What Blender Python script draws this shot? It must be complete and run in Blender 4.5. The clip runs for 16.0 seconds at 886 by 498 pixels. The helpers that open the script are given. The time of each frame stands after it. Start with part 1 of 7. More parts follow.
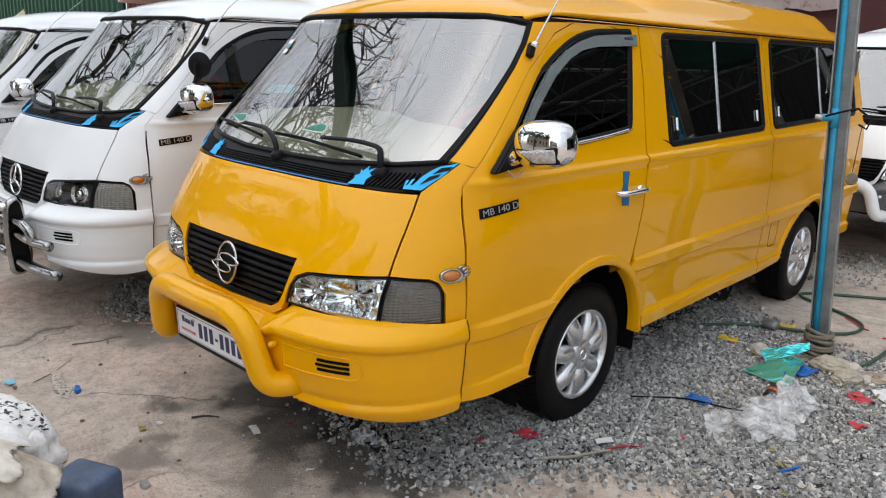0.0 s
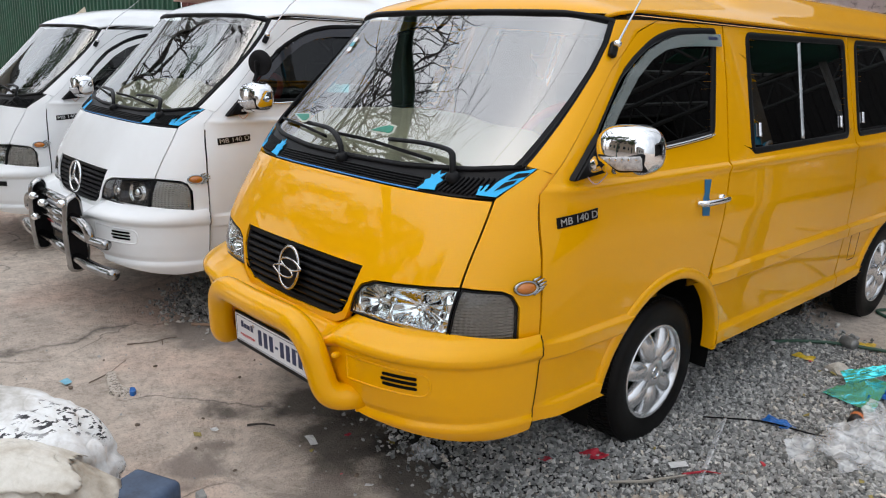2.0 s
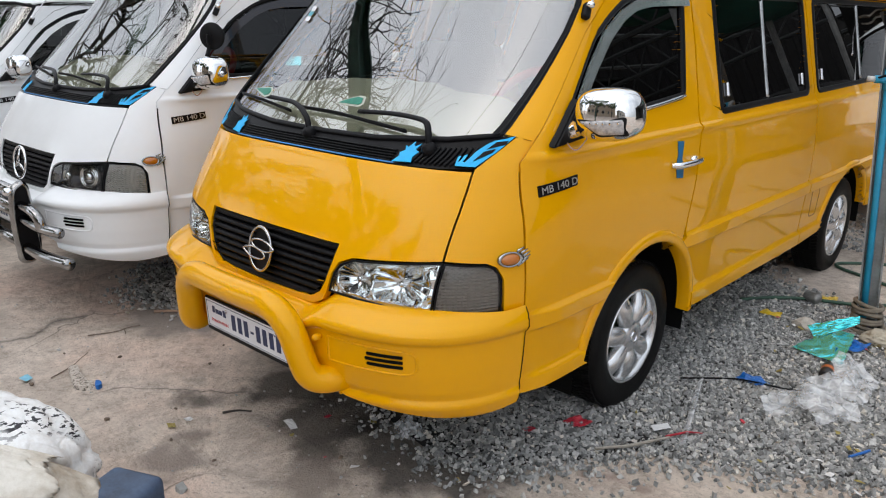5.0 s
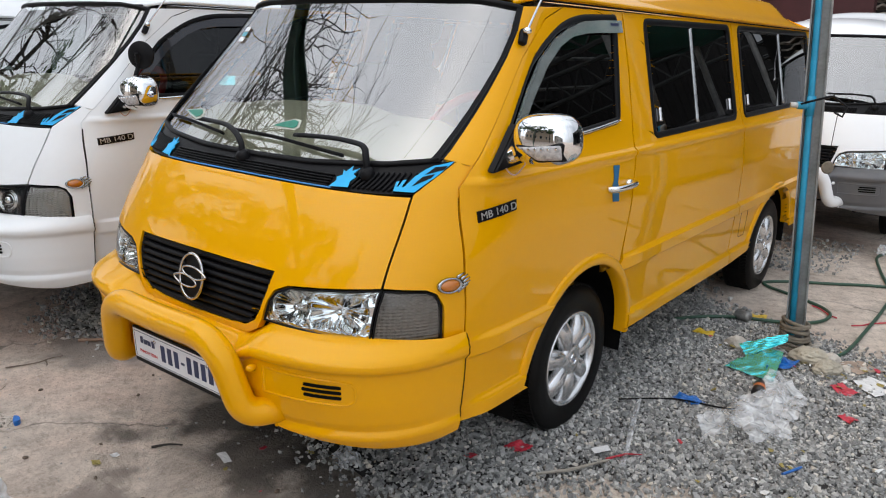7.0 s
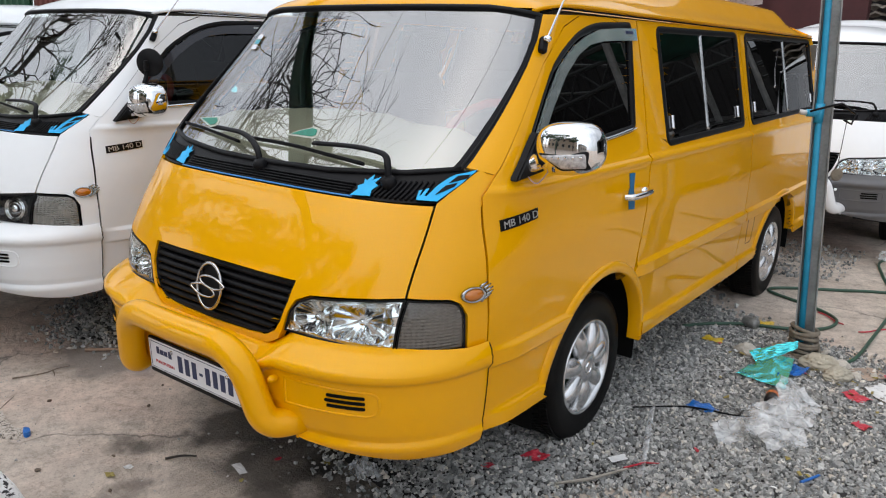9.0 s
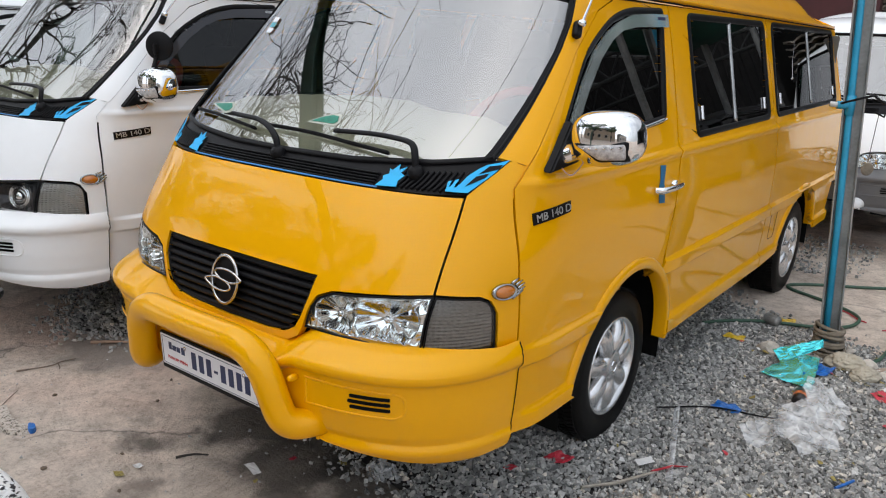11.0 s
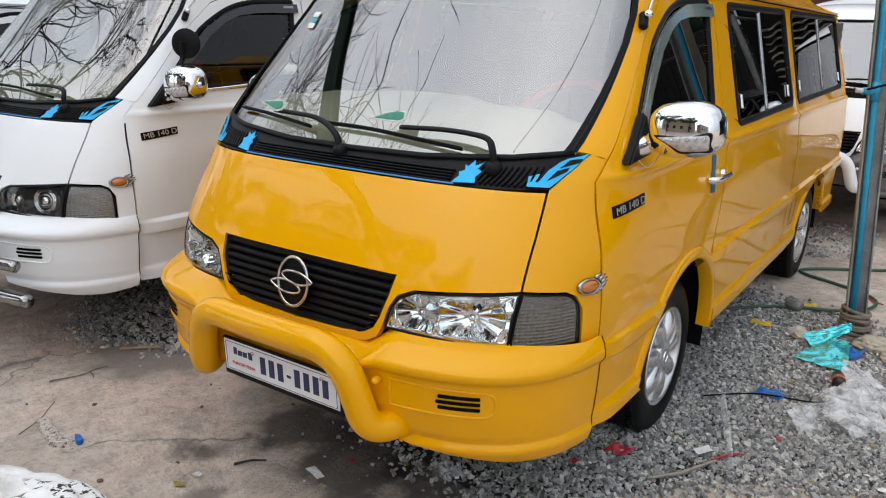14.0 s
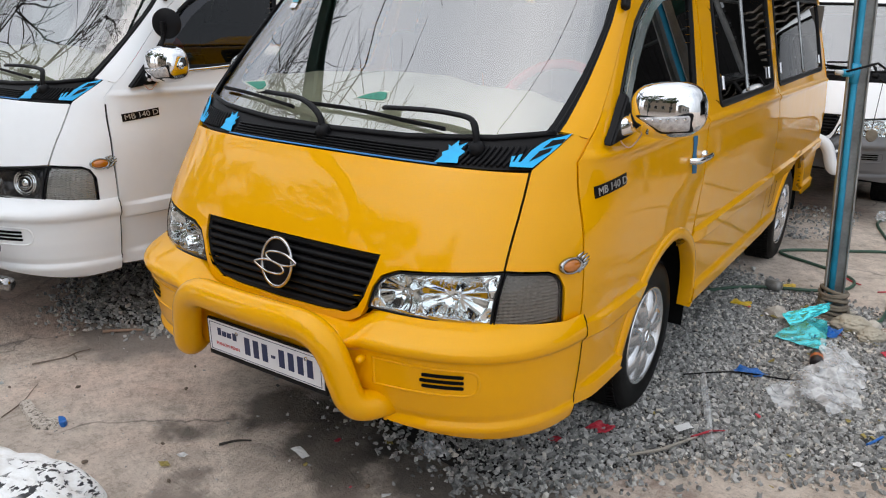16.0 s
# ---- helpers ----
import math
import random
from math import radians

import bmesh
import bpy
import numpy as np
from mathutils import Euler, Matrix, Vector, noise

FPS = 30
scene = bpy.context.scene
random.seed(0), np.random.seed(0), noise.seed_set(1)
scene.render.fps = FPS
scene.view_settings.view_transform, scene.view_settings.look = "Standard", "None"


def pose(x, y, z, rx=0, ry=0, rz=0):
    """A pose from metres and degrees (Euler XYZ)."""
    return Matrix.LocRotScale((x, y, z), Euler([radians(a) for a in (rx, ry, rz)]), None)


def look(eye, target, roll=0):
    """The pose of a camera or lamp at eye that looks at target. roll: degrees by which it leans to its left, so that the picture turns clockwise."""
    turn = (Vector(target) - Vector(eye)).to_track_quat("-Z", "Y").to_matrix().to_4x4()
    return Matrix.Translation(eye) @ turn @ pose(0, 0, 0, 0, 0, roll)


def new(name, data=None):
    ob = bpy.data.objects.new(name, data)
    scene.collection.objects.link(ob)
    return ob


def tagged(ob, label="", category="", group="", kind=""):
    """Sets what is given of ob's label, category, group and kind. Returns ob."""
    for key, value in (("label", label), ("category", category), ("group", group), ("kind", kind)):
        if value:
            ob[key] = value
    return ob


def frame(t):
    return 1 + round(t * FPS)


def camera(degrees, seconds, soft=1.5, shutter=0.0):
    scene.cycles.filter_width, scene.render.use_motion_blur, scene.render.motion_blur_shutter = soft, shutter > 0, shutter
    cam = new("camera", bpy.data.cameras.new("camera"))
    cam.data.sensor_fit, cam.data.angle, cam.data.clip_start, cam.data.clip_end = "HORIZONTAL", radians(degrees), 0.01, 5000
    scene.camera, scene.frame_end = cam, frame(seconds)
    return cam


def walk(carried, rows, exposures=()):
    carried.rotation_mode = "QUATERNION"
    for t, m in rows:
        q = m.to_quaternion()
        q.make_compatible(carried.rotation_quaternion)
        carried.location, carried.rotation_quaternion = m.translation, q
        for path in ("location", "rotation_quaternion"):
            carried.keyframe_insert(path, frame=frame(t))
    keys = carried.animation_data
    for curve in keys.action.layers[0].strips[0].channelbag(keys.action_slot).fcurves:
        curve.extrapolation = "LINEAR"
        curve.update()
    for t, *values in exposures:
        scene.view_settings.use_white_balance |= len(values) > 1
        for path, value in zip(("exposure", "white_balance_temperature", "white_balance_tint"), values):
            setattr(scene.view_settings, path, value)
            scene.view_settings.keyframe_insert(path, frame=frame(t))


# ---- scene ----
cam = camera(60.6, 16.0, soft=1.1)
PATH = [
    (0, (2.559, -1.27, 1.657), (1.242, 0.146, 1.15), 1.9),
    (0.5, (2.506, -1.305, 1.655), (1.171, 0.093, 1.144), 1.8),
    (1, (2.461, -1.334, 1.65), (1.105, 0.044, 1.139), 2.0),
    (1.5, (2.429, -1.31, 1.65), (1.053, 0.048, 1.138), 2.2),
    (2, (2.381, -1.241, 1.645), (0.986, 0.099, 1.136), 2.3),
    (2.5, (2.353, -1.194, 1.646), (0.947, 0.133, 1.135), 2.0),
    (3, (2.291, -1.217, 1.632), (0.885, 0.108, 1.114), 1.5),
    (3.5, (2.229, -1.279, 1.63), (0.841, 0.057, 1.094), 0.9),
    (4, (2.242, -1.269, 1.629), (0.885, 0.09, 1.072), 0.7),
    (4.5, (2.263, -1.253, 1.629), (0.939, 0.132, 1.056), 0.7),
    (5, (2.269, -1.255, 1.631), (0.977, 0.159, 1.053), 0.8),
    (7.3, (2.234, -1.224, 1.646), (1.063, 0.31, 1.123), 1.7),
    (7.5, (2.23, -1.226, 1.647), (1.06, 0.31, 1.125), 1.7),
    (8, (2.213, -1.238, 1.646), (1.047, 0.302, 1.127), 1.8),
    (8.5, (2.199, -1.236, 1.646), (1.035, 0.306, 1.131), 1.7),
    (9, (2.15, -1.273, 1.646), (0.988, 0.272, 1.135), 1.7),
    (9.2, (2.122, -1.307, 1.637), (0.963, 0.244, 1.135), 1.7),
    (11.5, (1.986, -1.225, 1.615), (0.83, 0.312, 1.064), 2.2),
    (12, (1.939, -1.242, 1.606), (0.783, 0.289, 1.039), 1.7),
    (12.5, (1.832, -1.314, 1.614), (0.685, 0.22, 1.038), 1.0),
    (13, (1.735, -1.384, 1.615), (0.61, 0.167, 1.045), 0.8),
    (13.5, (1.716, -1.401, 1.619), (0.613, 0.17, 1.06), 1.0),
    (14, (1.719, -1.406, 1.616), (0.631, 0.179, 1.066), 1.4),
    (14.5, (1.724, -1.414, 1.615), (0.646, 0.176, 1.06), 1.6),
    (15, (1.741, -1.427, 1.612), (0.67, 0.165, 1.047), 1.6),
    (15.5, (1.736, -1.42, 1.611), (0.677, 0.175, 1.03), 1.6),
    (16, (1.73, -1.416, 1.608), (0.683, 0.183, 1.018), 1.6),
]
walk(cam, [(t, look(eye, target, roll)) for t, eye, target, roll in PATH], [(0.0, -0.08), (16.0, -0.08)])

# ---- light ----
world = bpy.data.worlds.new("world")
scene.world = world
world.use_nodes = True
wn = world.node_tree
sky = wn.nodes.new("ShaderNodeTexSky")
sky.sky_type, sky.sun_disc = "NISHITA", False
sky.sun_elevation, sky.sun_rotation = radians(56), radians(207)
sky.air_density, sky.dust_density, sky.ozone_density = 1.0, 3.0, 1.0
cloud_co, cloud_n, cloud_r, cloud_m = (wn.nodes.new("ShaderNode" + k) for k in ("TexCoord", "TexNoise", "ValToRGB", "Mix"))
cloud_n.inputs["Scale"].default_value, cloud_n.inputs["Detail"].default_value = 2.2, 7.0
wn.links.new(cloud_co.outputs["Generated"], cloud_n.inputs["Vector"])
wn.links.new(cloud_n.outputs["Fac"], cloud_r.inputs[0])
cloud_r.color_ramp.elements[0].position, cloud_r.color_ramp.elements[0].color = 0.3, (5.2, 5.6, 6.2, 1)
cloud_r.color_ramp.elements[1].position, cloud_r.color_ramp.elements[1].color = 0.7, (8.8, 9.0, 9.4, 1)
cloud_m.data_type = "RGBA"
cloud_m.inputs[0].default_value = 0.8
wn.links.new(sky.outputs[0], cloud_m.inputs[6])
wn.links.new(cloud_r.outputs[0], cloud_m.inputs[7])
# the overcast glows softly towards the hidden sun
glow_d, glow_r, glow_m = wn.nodes.new("ShaderNodeVectorMath"), wn.nodes.new("ShaderNodeMapRange"), wn.nodes.new("ShaderNodeVectorMath")
glow_d.operation, glow_m.operation = "DOT_PRODUCT", "SCALE"
glow_d.inputs[1].default_value = (-0.30, -0.58, 0.757)
glow_r.interpolation_type = "SMOOTHSTEP"
glow_r.inputs["From Min"].default_value, glow_r.inputs["From Max"].default_value = -0.6, 1.0
glow_r.inputs["To Min"].default_value, glow_r.inputs["To Max"].default_value = 0.56, 1.46
wn.links.new(cloud_co.outputs["Generated"], glow_d.inputs[0])
wn.links.new(glow_d.outputs["Value"], glow_r.inputs["Value"])
wn.links.new(cloud_m.outputs[2], glow_m.inputs[0])
wn.links.new(glow_r.outputs[0], glow_m.inputs["Scale"])
wn.links.new(glow_m.outputs[0], wn.nodes["Background"].inputs[0])
wn.nodes["Background"].inputs[1].default_value = 0.165
sun = new("sun", bpy.data.lights.new("sun", "SUN"))
sun.data.energy, sun.data.angle, sun.data.color = 0.5, radians(85), (1.0, 0.98, 0.95)
sun.matrix_world = look((-2.0, -3.9, 6.4), (0, 0, 0))

# ---- materials ----
def material(name):
    m = bpy.data.materials.new(name)
    m.use_nodes = True
    return m, m.node_tree, m.node_tree.nodes["Principled BSDF"]


def noise_tex(nt, scale, detail=4.0, rough=0.55, coord="Object"):
    co = nt.nodes.new("ShaderNodeTexCoord")
    n = nt.nodes.new("ShaderNodeTexNoise")
    n.inputs["Scale"].default_value, n.inputs["Detail"].default_value, n.inputs["Roughness"].default_value = scale, detail, rough
    nt.links.new(co.outputs[coord], n.inputs["Vector"])
    return n.outputs["Fac"]


def ramp(nt, fac, stops):
    r = nt.nodes.new("ShaderNodeValToRGB")
    els = r.color_ramp.elements
    while len(els) < len(stops):
        els.new(0.5)
    for e, (p, c) in zip(els, stops):
        e.position, e.color = p, (*c, 1) if len(c) == 3 else c
    nt.links.new(fac, r.inputs[0])
    return r.outputs[0]


def mixc(nt, fac, a, b, mode="MIX"):
    m = nt.nodes.new("ShaderNodeMix")
    m.data_type, m.blend_type = "RGBA", mode
    for sock, v in ((m.inputs[0], fac), (m.inputs[6], a), (m.inputs[7], b)):
        if isinstance(v, (int, float)):
            sock.default_value = v
        elif isinstance(v, tuple):
            sock.default_value = (*v, 1)
        else:
            nt.links.new(v, sock)
    return m.outputs[2]


def bump(nt, bsdf, height, strength, dist=0.01):
    b = nt.nodes.new("ShaderNodeBump")
    b.inputs["Strength"].default_value, b.inputs["Distance"].default_value = strength, dist
    nt.links.new(height, b.inputs["Height"])
    nt.links.new(b.outputs[0], bsdf.inputs["Normal"])


def plain(name, col, rough=0.5, metal=0.0, var=0.12, scale=9.0, bumps=0.0, coat=0.0, spec=0.5):
    """A surface with grain at two scales around one colour."""
    m, nt, b = material(name)
    lo = tuple(max(0.0, c * (1 - var)) for c in col)
    hi = tuple(min(1.0, c * (1 + var)) for c in col)
    big = ramp(nt, noise_tex(nt, scale, 5), [(0.3, lo), (0.7, hi)])
    small = noise_tex(nt, scale * 9, 3)
    c = mixc(nt, 0.25 * min(1, var * 5), big, ramp(nt, small, [(0.3, lo), (0.7, hi)]))
    nt.links.new(c, b.inputs["Base Color"])
    b.inputs["Roughness"].default_value, b.inputs["Metallic"].default_value = rough, metal
    b.inputs["Specular IOR Level"].default_value = spec
    if coat:
        b.inputs["Coat Weight"].default_value, b.inputs["Coat Roughness"].default_value = coat, 0.04
    if bumps:
        bump(nt, b, small, bumps, 0.004)
    return m


def paint(name, col, dirt, amount):
    """Car paint under a hard clear coat, with a thin film of dust in patches and faint orange peel."""
    m, nt, b = material(name)
    patch_fac = ramp(nt, noise_tex(nt, 3.2, 7, 0.65), [(0.45, (0, 0, 0)), (0.75, (amount,) * 3)])
    nt.links.new(mixc(nt, patch_fac, col, dirt), b.inputs["Base Color"])
    rough = ramp(nt, noise_tex(nt, 6.0, 6, 0.6), [(0.3, (0.34,) * 3), (0.8, (0.46,) * 3)])
    nt.links.new(rough, b.inputs["Roughness"])
    b.inputs["Specular IOR Level"].default_value = 0.02
    b.inputs["Coat Weight"].default_value, b.inputs["Coat IOR"].default_value = 0.85, 1.40
    nt.links.new(ramp(nt, noise_tex(nt, 2.3, 7, 0.7), [(0.4, (0.012,) * 3), (0.75, (0.05,) * 3)]), b.inputs["Coat Roughness"])
    peel = nt.nodes.new("ShaderNodeMath")
    peel.operation = "MULTIPLY_ADD"
    nt.links.new(noise_tex(nt, 90.0, 2), peel.inputs[0])
    peel.inputs[1].default_value = 0.012
    nt.links.new(noise_tex(nt, 3.2, 2), peel.inputs[2])
    bump(nt, b, peel.outputs[0], 0.12, 0.01)
    nt.links.new(b.inputs["Normal"].links[0].from_socket, b.inputs["Coat Normal"])
    return m


def glass(name, tint, gloss=1.0, rough=0.0, wavy=0.0, ior=1.55):
    """A thin pane: tinted see-through with mirror gloss by Fresnel."""
    m, nt, b = material(name)
    nt.nodes.remove(b)
    tr, gl, mx, fr = (nt.nodes.new("ShaderNode" + k) for k in ("BsdfTransparent", "BsdfGlossy", "MixShader", "Fresnel"))
    tr.inputs[0].default_value = (*tint, 1)
    gl.inputs["Roughness"].default_value = rough
    gl.inputs[0].default_value = (gloss, gloss, gloss, 1)
    fr.inputs[0].default_value = ior
    if wavy:
        bp = nt.nodes.new("ShaderNodeBump")
        bp.inputs["Strength"].default_value, bp.inputs["Distance"].default_value = wavy, 0.01
        nt.links.new(noise_tex(nt, 1.6, 1), bp.inputs["Height"])
        nt.links.new(bp.outputs[0], gl.inputs["Normal"])
    nt.links.new(fr.outputs[0], mx.inputs[0])
    nt.links.new(tr.outputs[0], mx.inputs[1])
    nt.links.new(gl.outputs[0], mx.inputs[2])
    nt.links.new(mx.outputs[0], nt.nodes["Material Output"].inputs[0])
    return m


YELLOW = paint("yellow_paint", (0.79, 0.375, 0.0), (0.65, 0.31, 0.004), 0.10)
WHITE = paint("white_paint", (0.86, 0.88, 0.89), (0.66, 0.66, 0.64), 0.2)
SILVERGREY = paint("grey_paint", (0.12, 0.12, 0.125), (0.2, 0.19, 0.18), 0.4)
BLACK = plain("black_plastic", (0.007, 0.007, 0.008), 0.42, var=0.3, bumps=0.12, spec=0.12)
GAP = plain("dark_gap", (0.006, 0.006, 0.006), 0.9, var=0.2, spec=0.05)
RUBBER = plain("tyre_rubber", (0.006, 0.0058, 0.0058), 0.5, var=0.3, scale=14, bumps=0.2, spec=0.14)
CHROME = plain("chrome", (0.86, 0.87, 0.88), 0.05, 1.0, var=0.03)
STEEL = plain("polished_steel", (0.62, 0.62, 0.63), 0.16, 1.0, var=0.12)
ALLOY = plain("wheel_silver", (0.66, 0.67, 0.68), 0.26, 0.8, var=0.08, coat=0.5)
WINDSCREEN = glass("windscreen_glass", (0.80, 0.86, 0.84), wavy=0.03, ior=3.1)
TINTED = glass("tinted_glass", (0.003, 0.003, 0.003), wavy=0.05, ior=1.55)
CLEARISH = glass("side_glass", (0.16, 0.19, 0.18), wavy=0.04)
LENS = glass("lamp_lens", (0.94, 0.95, 0.95))
SMOKED = glass("smoked_lens", (0.66, 0.65, 0.64))
AMBER = plain("amber_lens", (0.50, 0.15, 0.008), 0.12, var=0.15, coat=1.0)
REFLECTOR = plain("lamp_reflector", (0.90, 0.93, 0.93), 0.07, 1.0, var=0.03)
BLUETAPE = plain("blue_tape", (0.0, 0.42, 0.82), 0.45, var=0.12, scale=30)
BLUELINE = plain("blue_pinstripe", (0.015, 0.17, 0.42), 0.45, var=0.15, scale=30)
BLUEDARK = plain("dark_blue_tape", (0.01, 0.13, 0.28), 0.5, var=0.15, scale=30)
CREAM = plain("cream_cloth", (0.80, 0.77, 0.62), 0.85, var=0.12, scale=6, bumps=0.25)
REDRIM = plain("red_cover", (0.65, 0.03, 0.03), 0.5, var=0.15)
SEAT = plain("seat_cloth", (0.035, 0.035, 0.038), 0.9, var=0.2)
PLATEWHITE = plain("plate_white", (0.78, 0.78, 0.8), 0.35, var=0.04)
INK = plain("plate_ink", (0.02, 0.03, 0.09), 0.5, var=0.1)
REDINK = plain("red_ink", (0.55, 0.05, 0.05), 0.5, var=0.1)
GREENCARD = plain("green_card", (0.01, 0.20, 0.13), 0.4, var=0.25, scale=60)

# ---- mesh helpers ----
def link_mesh(name, verts, faces, mat, parent=None, label="", smooth=True):
    me = bpy.data.meshes.new(name)
    me.from_pydata(verts, [], faces)
    me.materials.append(mat)
    if smooth:
        me.polygons.foreach_set("use_smooth", [True] * len(me.polygons))
    ob = new(name, me)
    if parent:
        ob.parent = parent
    if label:
        ob["label"] = label
    return ob


def part(name, bm, mat, parent=None, label="", smooth=False):
    me = bpy.data.meshes.new(name)
    if smooth:
        for f in bm.faces:
            f.smooth = True
    bm.to_mesh(me)
    bm.free()
    me.materials.append(mat)
    ob = new(name, me)
    if parent:
        ob.parent = parent
    if label:
        ob["label"] = label
    return ob


def box(bm, size, m=Matrix(), bevel=0.0, seg=2):
    r = bmesh.ops.create_cube(bm, size=1.0, matrix=m @ Matrix.Diagonal((*size, 1)))
    if bevel:
        es = list({e for v in r["verts"] for e in v.link_edges})
        bmesh.ops.bevel(bm, geom=es, offset=bevel, segments=seg, affect="EDGES", profile=0.5)
    return bm


def lathe(bm, profile, n=32, m=Matrix(), closed=False):
    """Turns (radius, height) pairs about local z."""
    rings = []
    for r, h in profile:
        rings.append([bm.verts.new(m @ Vector((r * math.cos(2 * math.pi * k / n), r * math.sin(2 * math.pi * k / n), h))) for k in range(n)])
    pairs = list(zip(rings, rings[1:])) + ([(rings[-1], rings[0])] if closed else [])
    for a, b in pairs:
        for k in range(n):
            bm.faces.new((a[k], a[(k + 1) % n], b[(k + 1) % n], b[k]))
    return rings


def smooth_path(pts, per=8):
    """Catmull-Rom through points."""
    p = [Vector(a) for a in pts]
    p = [2 * p[0] - p[1]] + p + [2 * p[-1] - p[-2]]
    out = []
    for i in range(1, len(p) - 2):
        for k in range(per):
            t = k / per
            a, b, c, d = p[i - 1], p[i], p[i + 1], p[i + 2]
            out.append(0.5 * ((2 * b) + (c - a) * t + (2 * a - 5 * b + 4 * c - d) * t * t + (3 * b - a - 3 * c + d) * t ** 3))
    return out + [p[-2]]


def fillet_path(pts, r, seg=6):
    """A polyline whose corners are rounded with radius r."""
    p = [Vector(a) for a in pts]
    out = [p[0]]
    for a, b, c in zip(p, p[1:], p[2:]):
        u, v = (a - b), (c - b)
        k = min(r, u.length * 0.49, v.length * 0.49)
        s, e = b + u.normalized() * k, b + v.normalized() * k
        for i in range(seg + 1):
            t = i / seg
            out.append((1 - t) ** 2 * s + 2 * t * (1 - t) * b + t * t * e)
    return out + [p[-1]]


def tube(bm, pts, r, n=12, caps=True, squash=1.0):
    pts = [Vector(p) for p in pts]
    rings, up = [], None
    for i, p in enumerate(pts):
        d = (pts[min(i + 1, len(pts) - 1)] - pts[max(i - 1, 0)]).normalized()
        if up is None:
            up = d.orthogonal().normalized()
        up = (up - d * up.dot(d)).normalized()
        side = d.cross(up)
        rad = r[i] if isinstance(r, (list, tuple)) else r
        rings.append([bm.verts.new(p + rad * (math.cos(2 * math.pi * k / n) * up + squash * math.sin(2 * math.pi * k / n) * side)) for k in range(n)])
    for a, b in zip(rings, rings[1:]):
        for k in range(n):
            bm.faces.new((a[k], a[(k + 1) % n], b[(k + 1) % n], b[k]))
    if caps:
        bm.faces.new(rings[0][::-1])
        bm.faces.new(rings[-1])
    return bm


# ---- the shape of the van: level outlines, front curve and side ----
ZT = np.arange(0.2, 2.2, 0.002)


def table(zs, vs, h=0.02):
    return np.mean([np.interp(ZT + k, zs, vs) for k in np.linspace(-h, h, 9)], axis=0)


SHAPES = {
    "upper": (table([0.3, 0.7, 0.8, 0.86, 0.92, 1.0, 1.1, 1.175, 1.225, 1.35, 1.5, 1.65, 1.78, 1.9],
                    [0.25, 0.245, 0.25, 0.262, 0.288, 0.332, 0.396, 0.452, 0.52, 0.645, 0.79, 0.925, 1.04, 1.13], 0.03),
              table([0.3, 0.45, 0.7, 0.8, 1.0, 1.21, 1.245, 1.5, 1.78, 1.83, 1.9], [0.882, 0.892, 0.908, 0.912, 0.916, 0.898, 0.880, 0.815, 0.745, 0.728, 0.70]),
              table([0.3, 1.0, 1.15, 1.26, 1.4, 1.8], [0.75, 0.75, 0.70, 0.36, 0.30, 0.25], 0.05)),
    "bumper": (table([0.3, 0.355, 0.38, 0.430, 0.452, 0.48, 0.55, 0.655, 0.661, 0.672, 0.690, 0.705, 0.718, 0.733, 0.745, 0.762],
                     [0.40, 0.30, 0.235, 0.192, 0.206, 0.190, 0.176, 0.172, 0.168, 0.150, 0.148, 0.160, 0.185, 0.215, 0.250, 0.285], 0.005),
               table([0.3, 0.36, 0.40, 0.435, 0.450, 0.6, 0.655, 0.672, 0.70, 0.74, 0.77], [0.88, 0.893, 0.906, 0.911, 0.904, 0.911, 0.912, 0.926, 0.925, 0.917, 0.905], 0.005),
               table([0.3, 0.8], [0.72, 0.75])),
}
POW = 3.5


def shape_at(kind, z):
    f, w, d = SHAPES[kind]
    return np.interp(z, ZT, f), np.interp(z, ZT, w), np.interp(z, ZT, d)


def spot(kind, q, z):
    """The point of the skin at q (0 front middle, 1 end of the corner, then metres along the side) and height z."""
    f, w, d = shape_at(kind, z)
    a = abs(q)
    if a <= 1:
        c, s = math.cos(a * math.pi / 2), math.sin(a * math.pi / 2)
        r = (c ** POW + s ** POW) ** (-1 / POW)
        x, y = w * r * s, f + d * (1 - r * c)
    else:
        x, y = w, f + d + a - 1
    return Vector((math.copysign(x, q), y, z))


def normal_at(kind, q, z):
    e = 0.004
    a = spot(kind, q + e, z) - spot(kind, q - e, z)
    b = spot(kind, q, z + e) - spot(kind, q, z - e)
    return a.cross(b).normalized()


def q_of(kind, how, v, z):
    """q of a point given by its x (on the front) or its y (on the side)."""
    f, w, d = shape_at(kind, z)
    if how == "x":
        u = min(abs(v) / w, 0.999)
        return math.copysign(math.atan2(u, (1 - u ** POW) ** (1 / POW)) / (math.pi / 2), v)
    if v >= f + d:
        return 1 + v - f - d
    c = max(0.0, 1 - max(0.0, v - f) / d)
    return math.atan2((1 - c ** POW) ** (1 / POW), c) / (math.pi / 2)


def outline(kind, pts, step=0.03):
    """Turns corner points (how, v, z) into a fine closed line in (q, z)."""
    out = []
    for (h0, v0, z0), (h1, v1, z1) in zip(pts, pts[1:] + pts[:1]):
        n = max(1, int(math.hypot(v1 - v0, z1 - z0) / step)) if h0 == h1 else 6
        for k in range(n):
            t = k / n
            z = z0 + (z1 - z0) * t
            if h0 == h1:
                out.append((q_of(kind, h0, v0 + (v1 - v0) * t, z), z))
            else:
                qa, qb = q_of(kind, h0, v0, z0), q_of(kind, h1, v1, z1)
                out.append((qa + (qb - qa) * t, z))
    return out


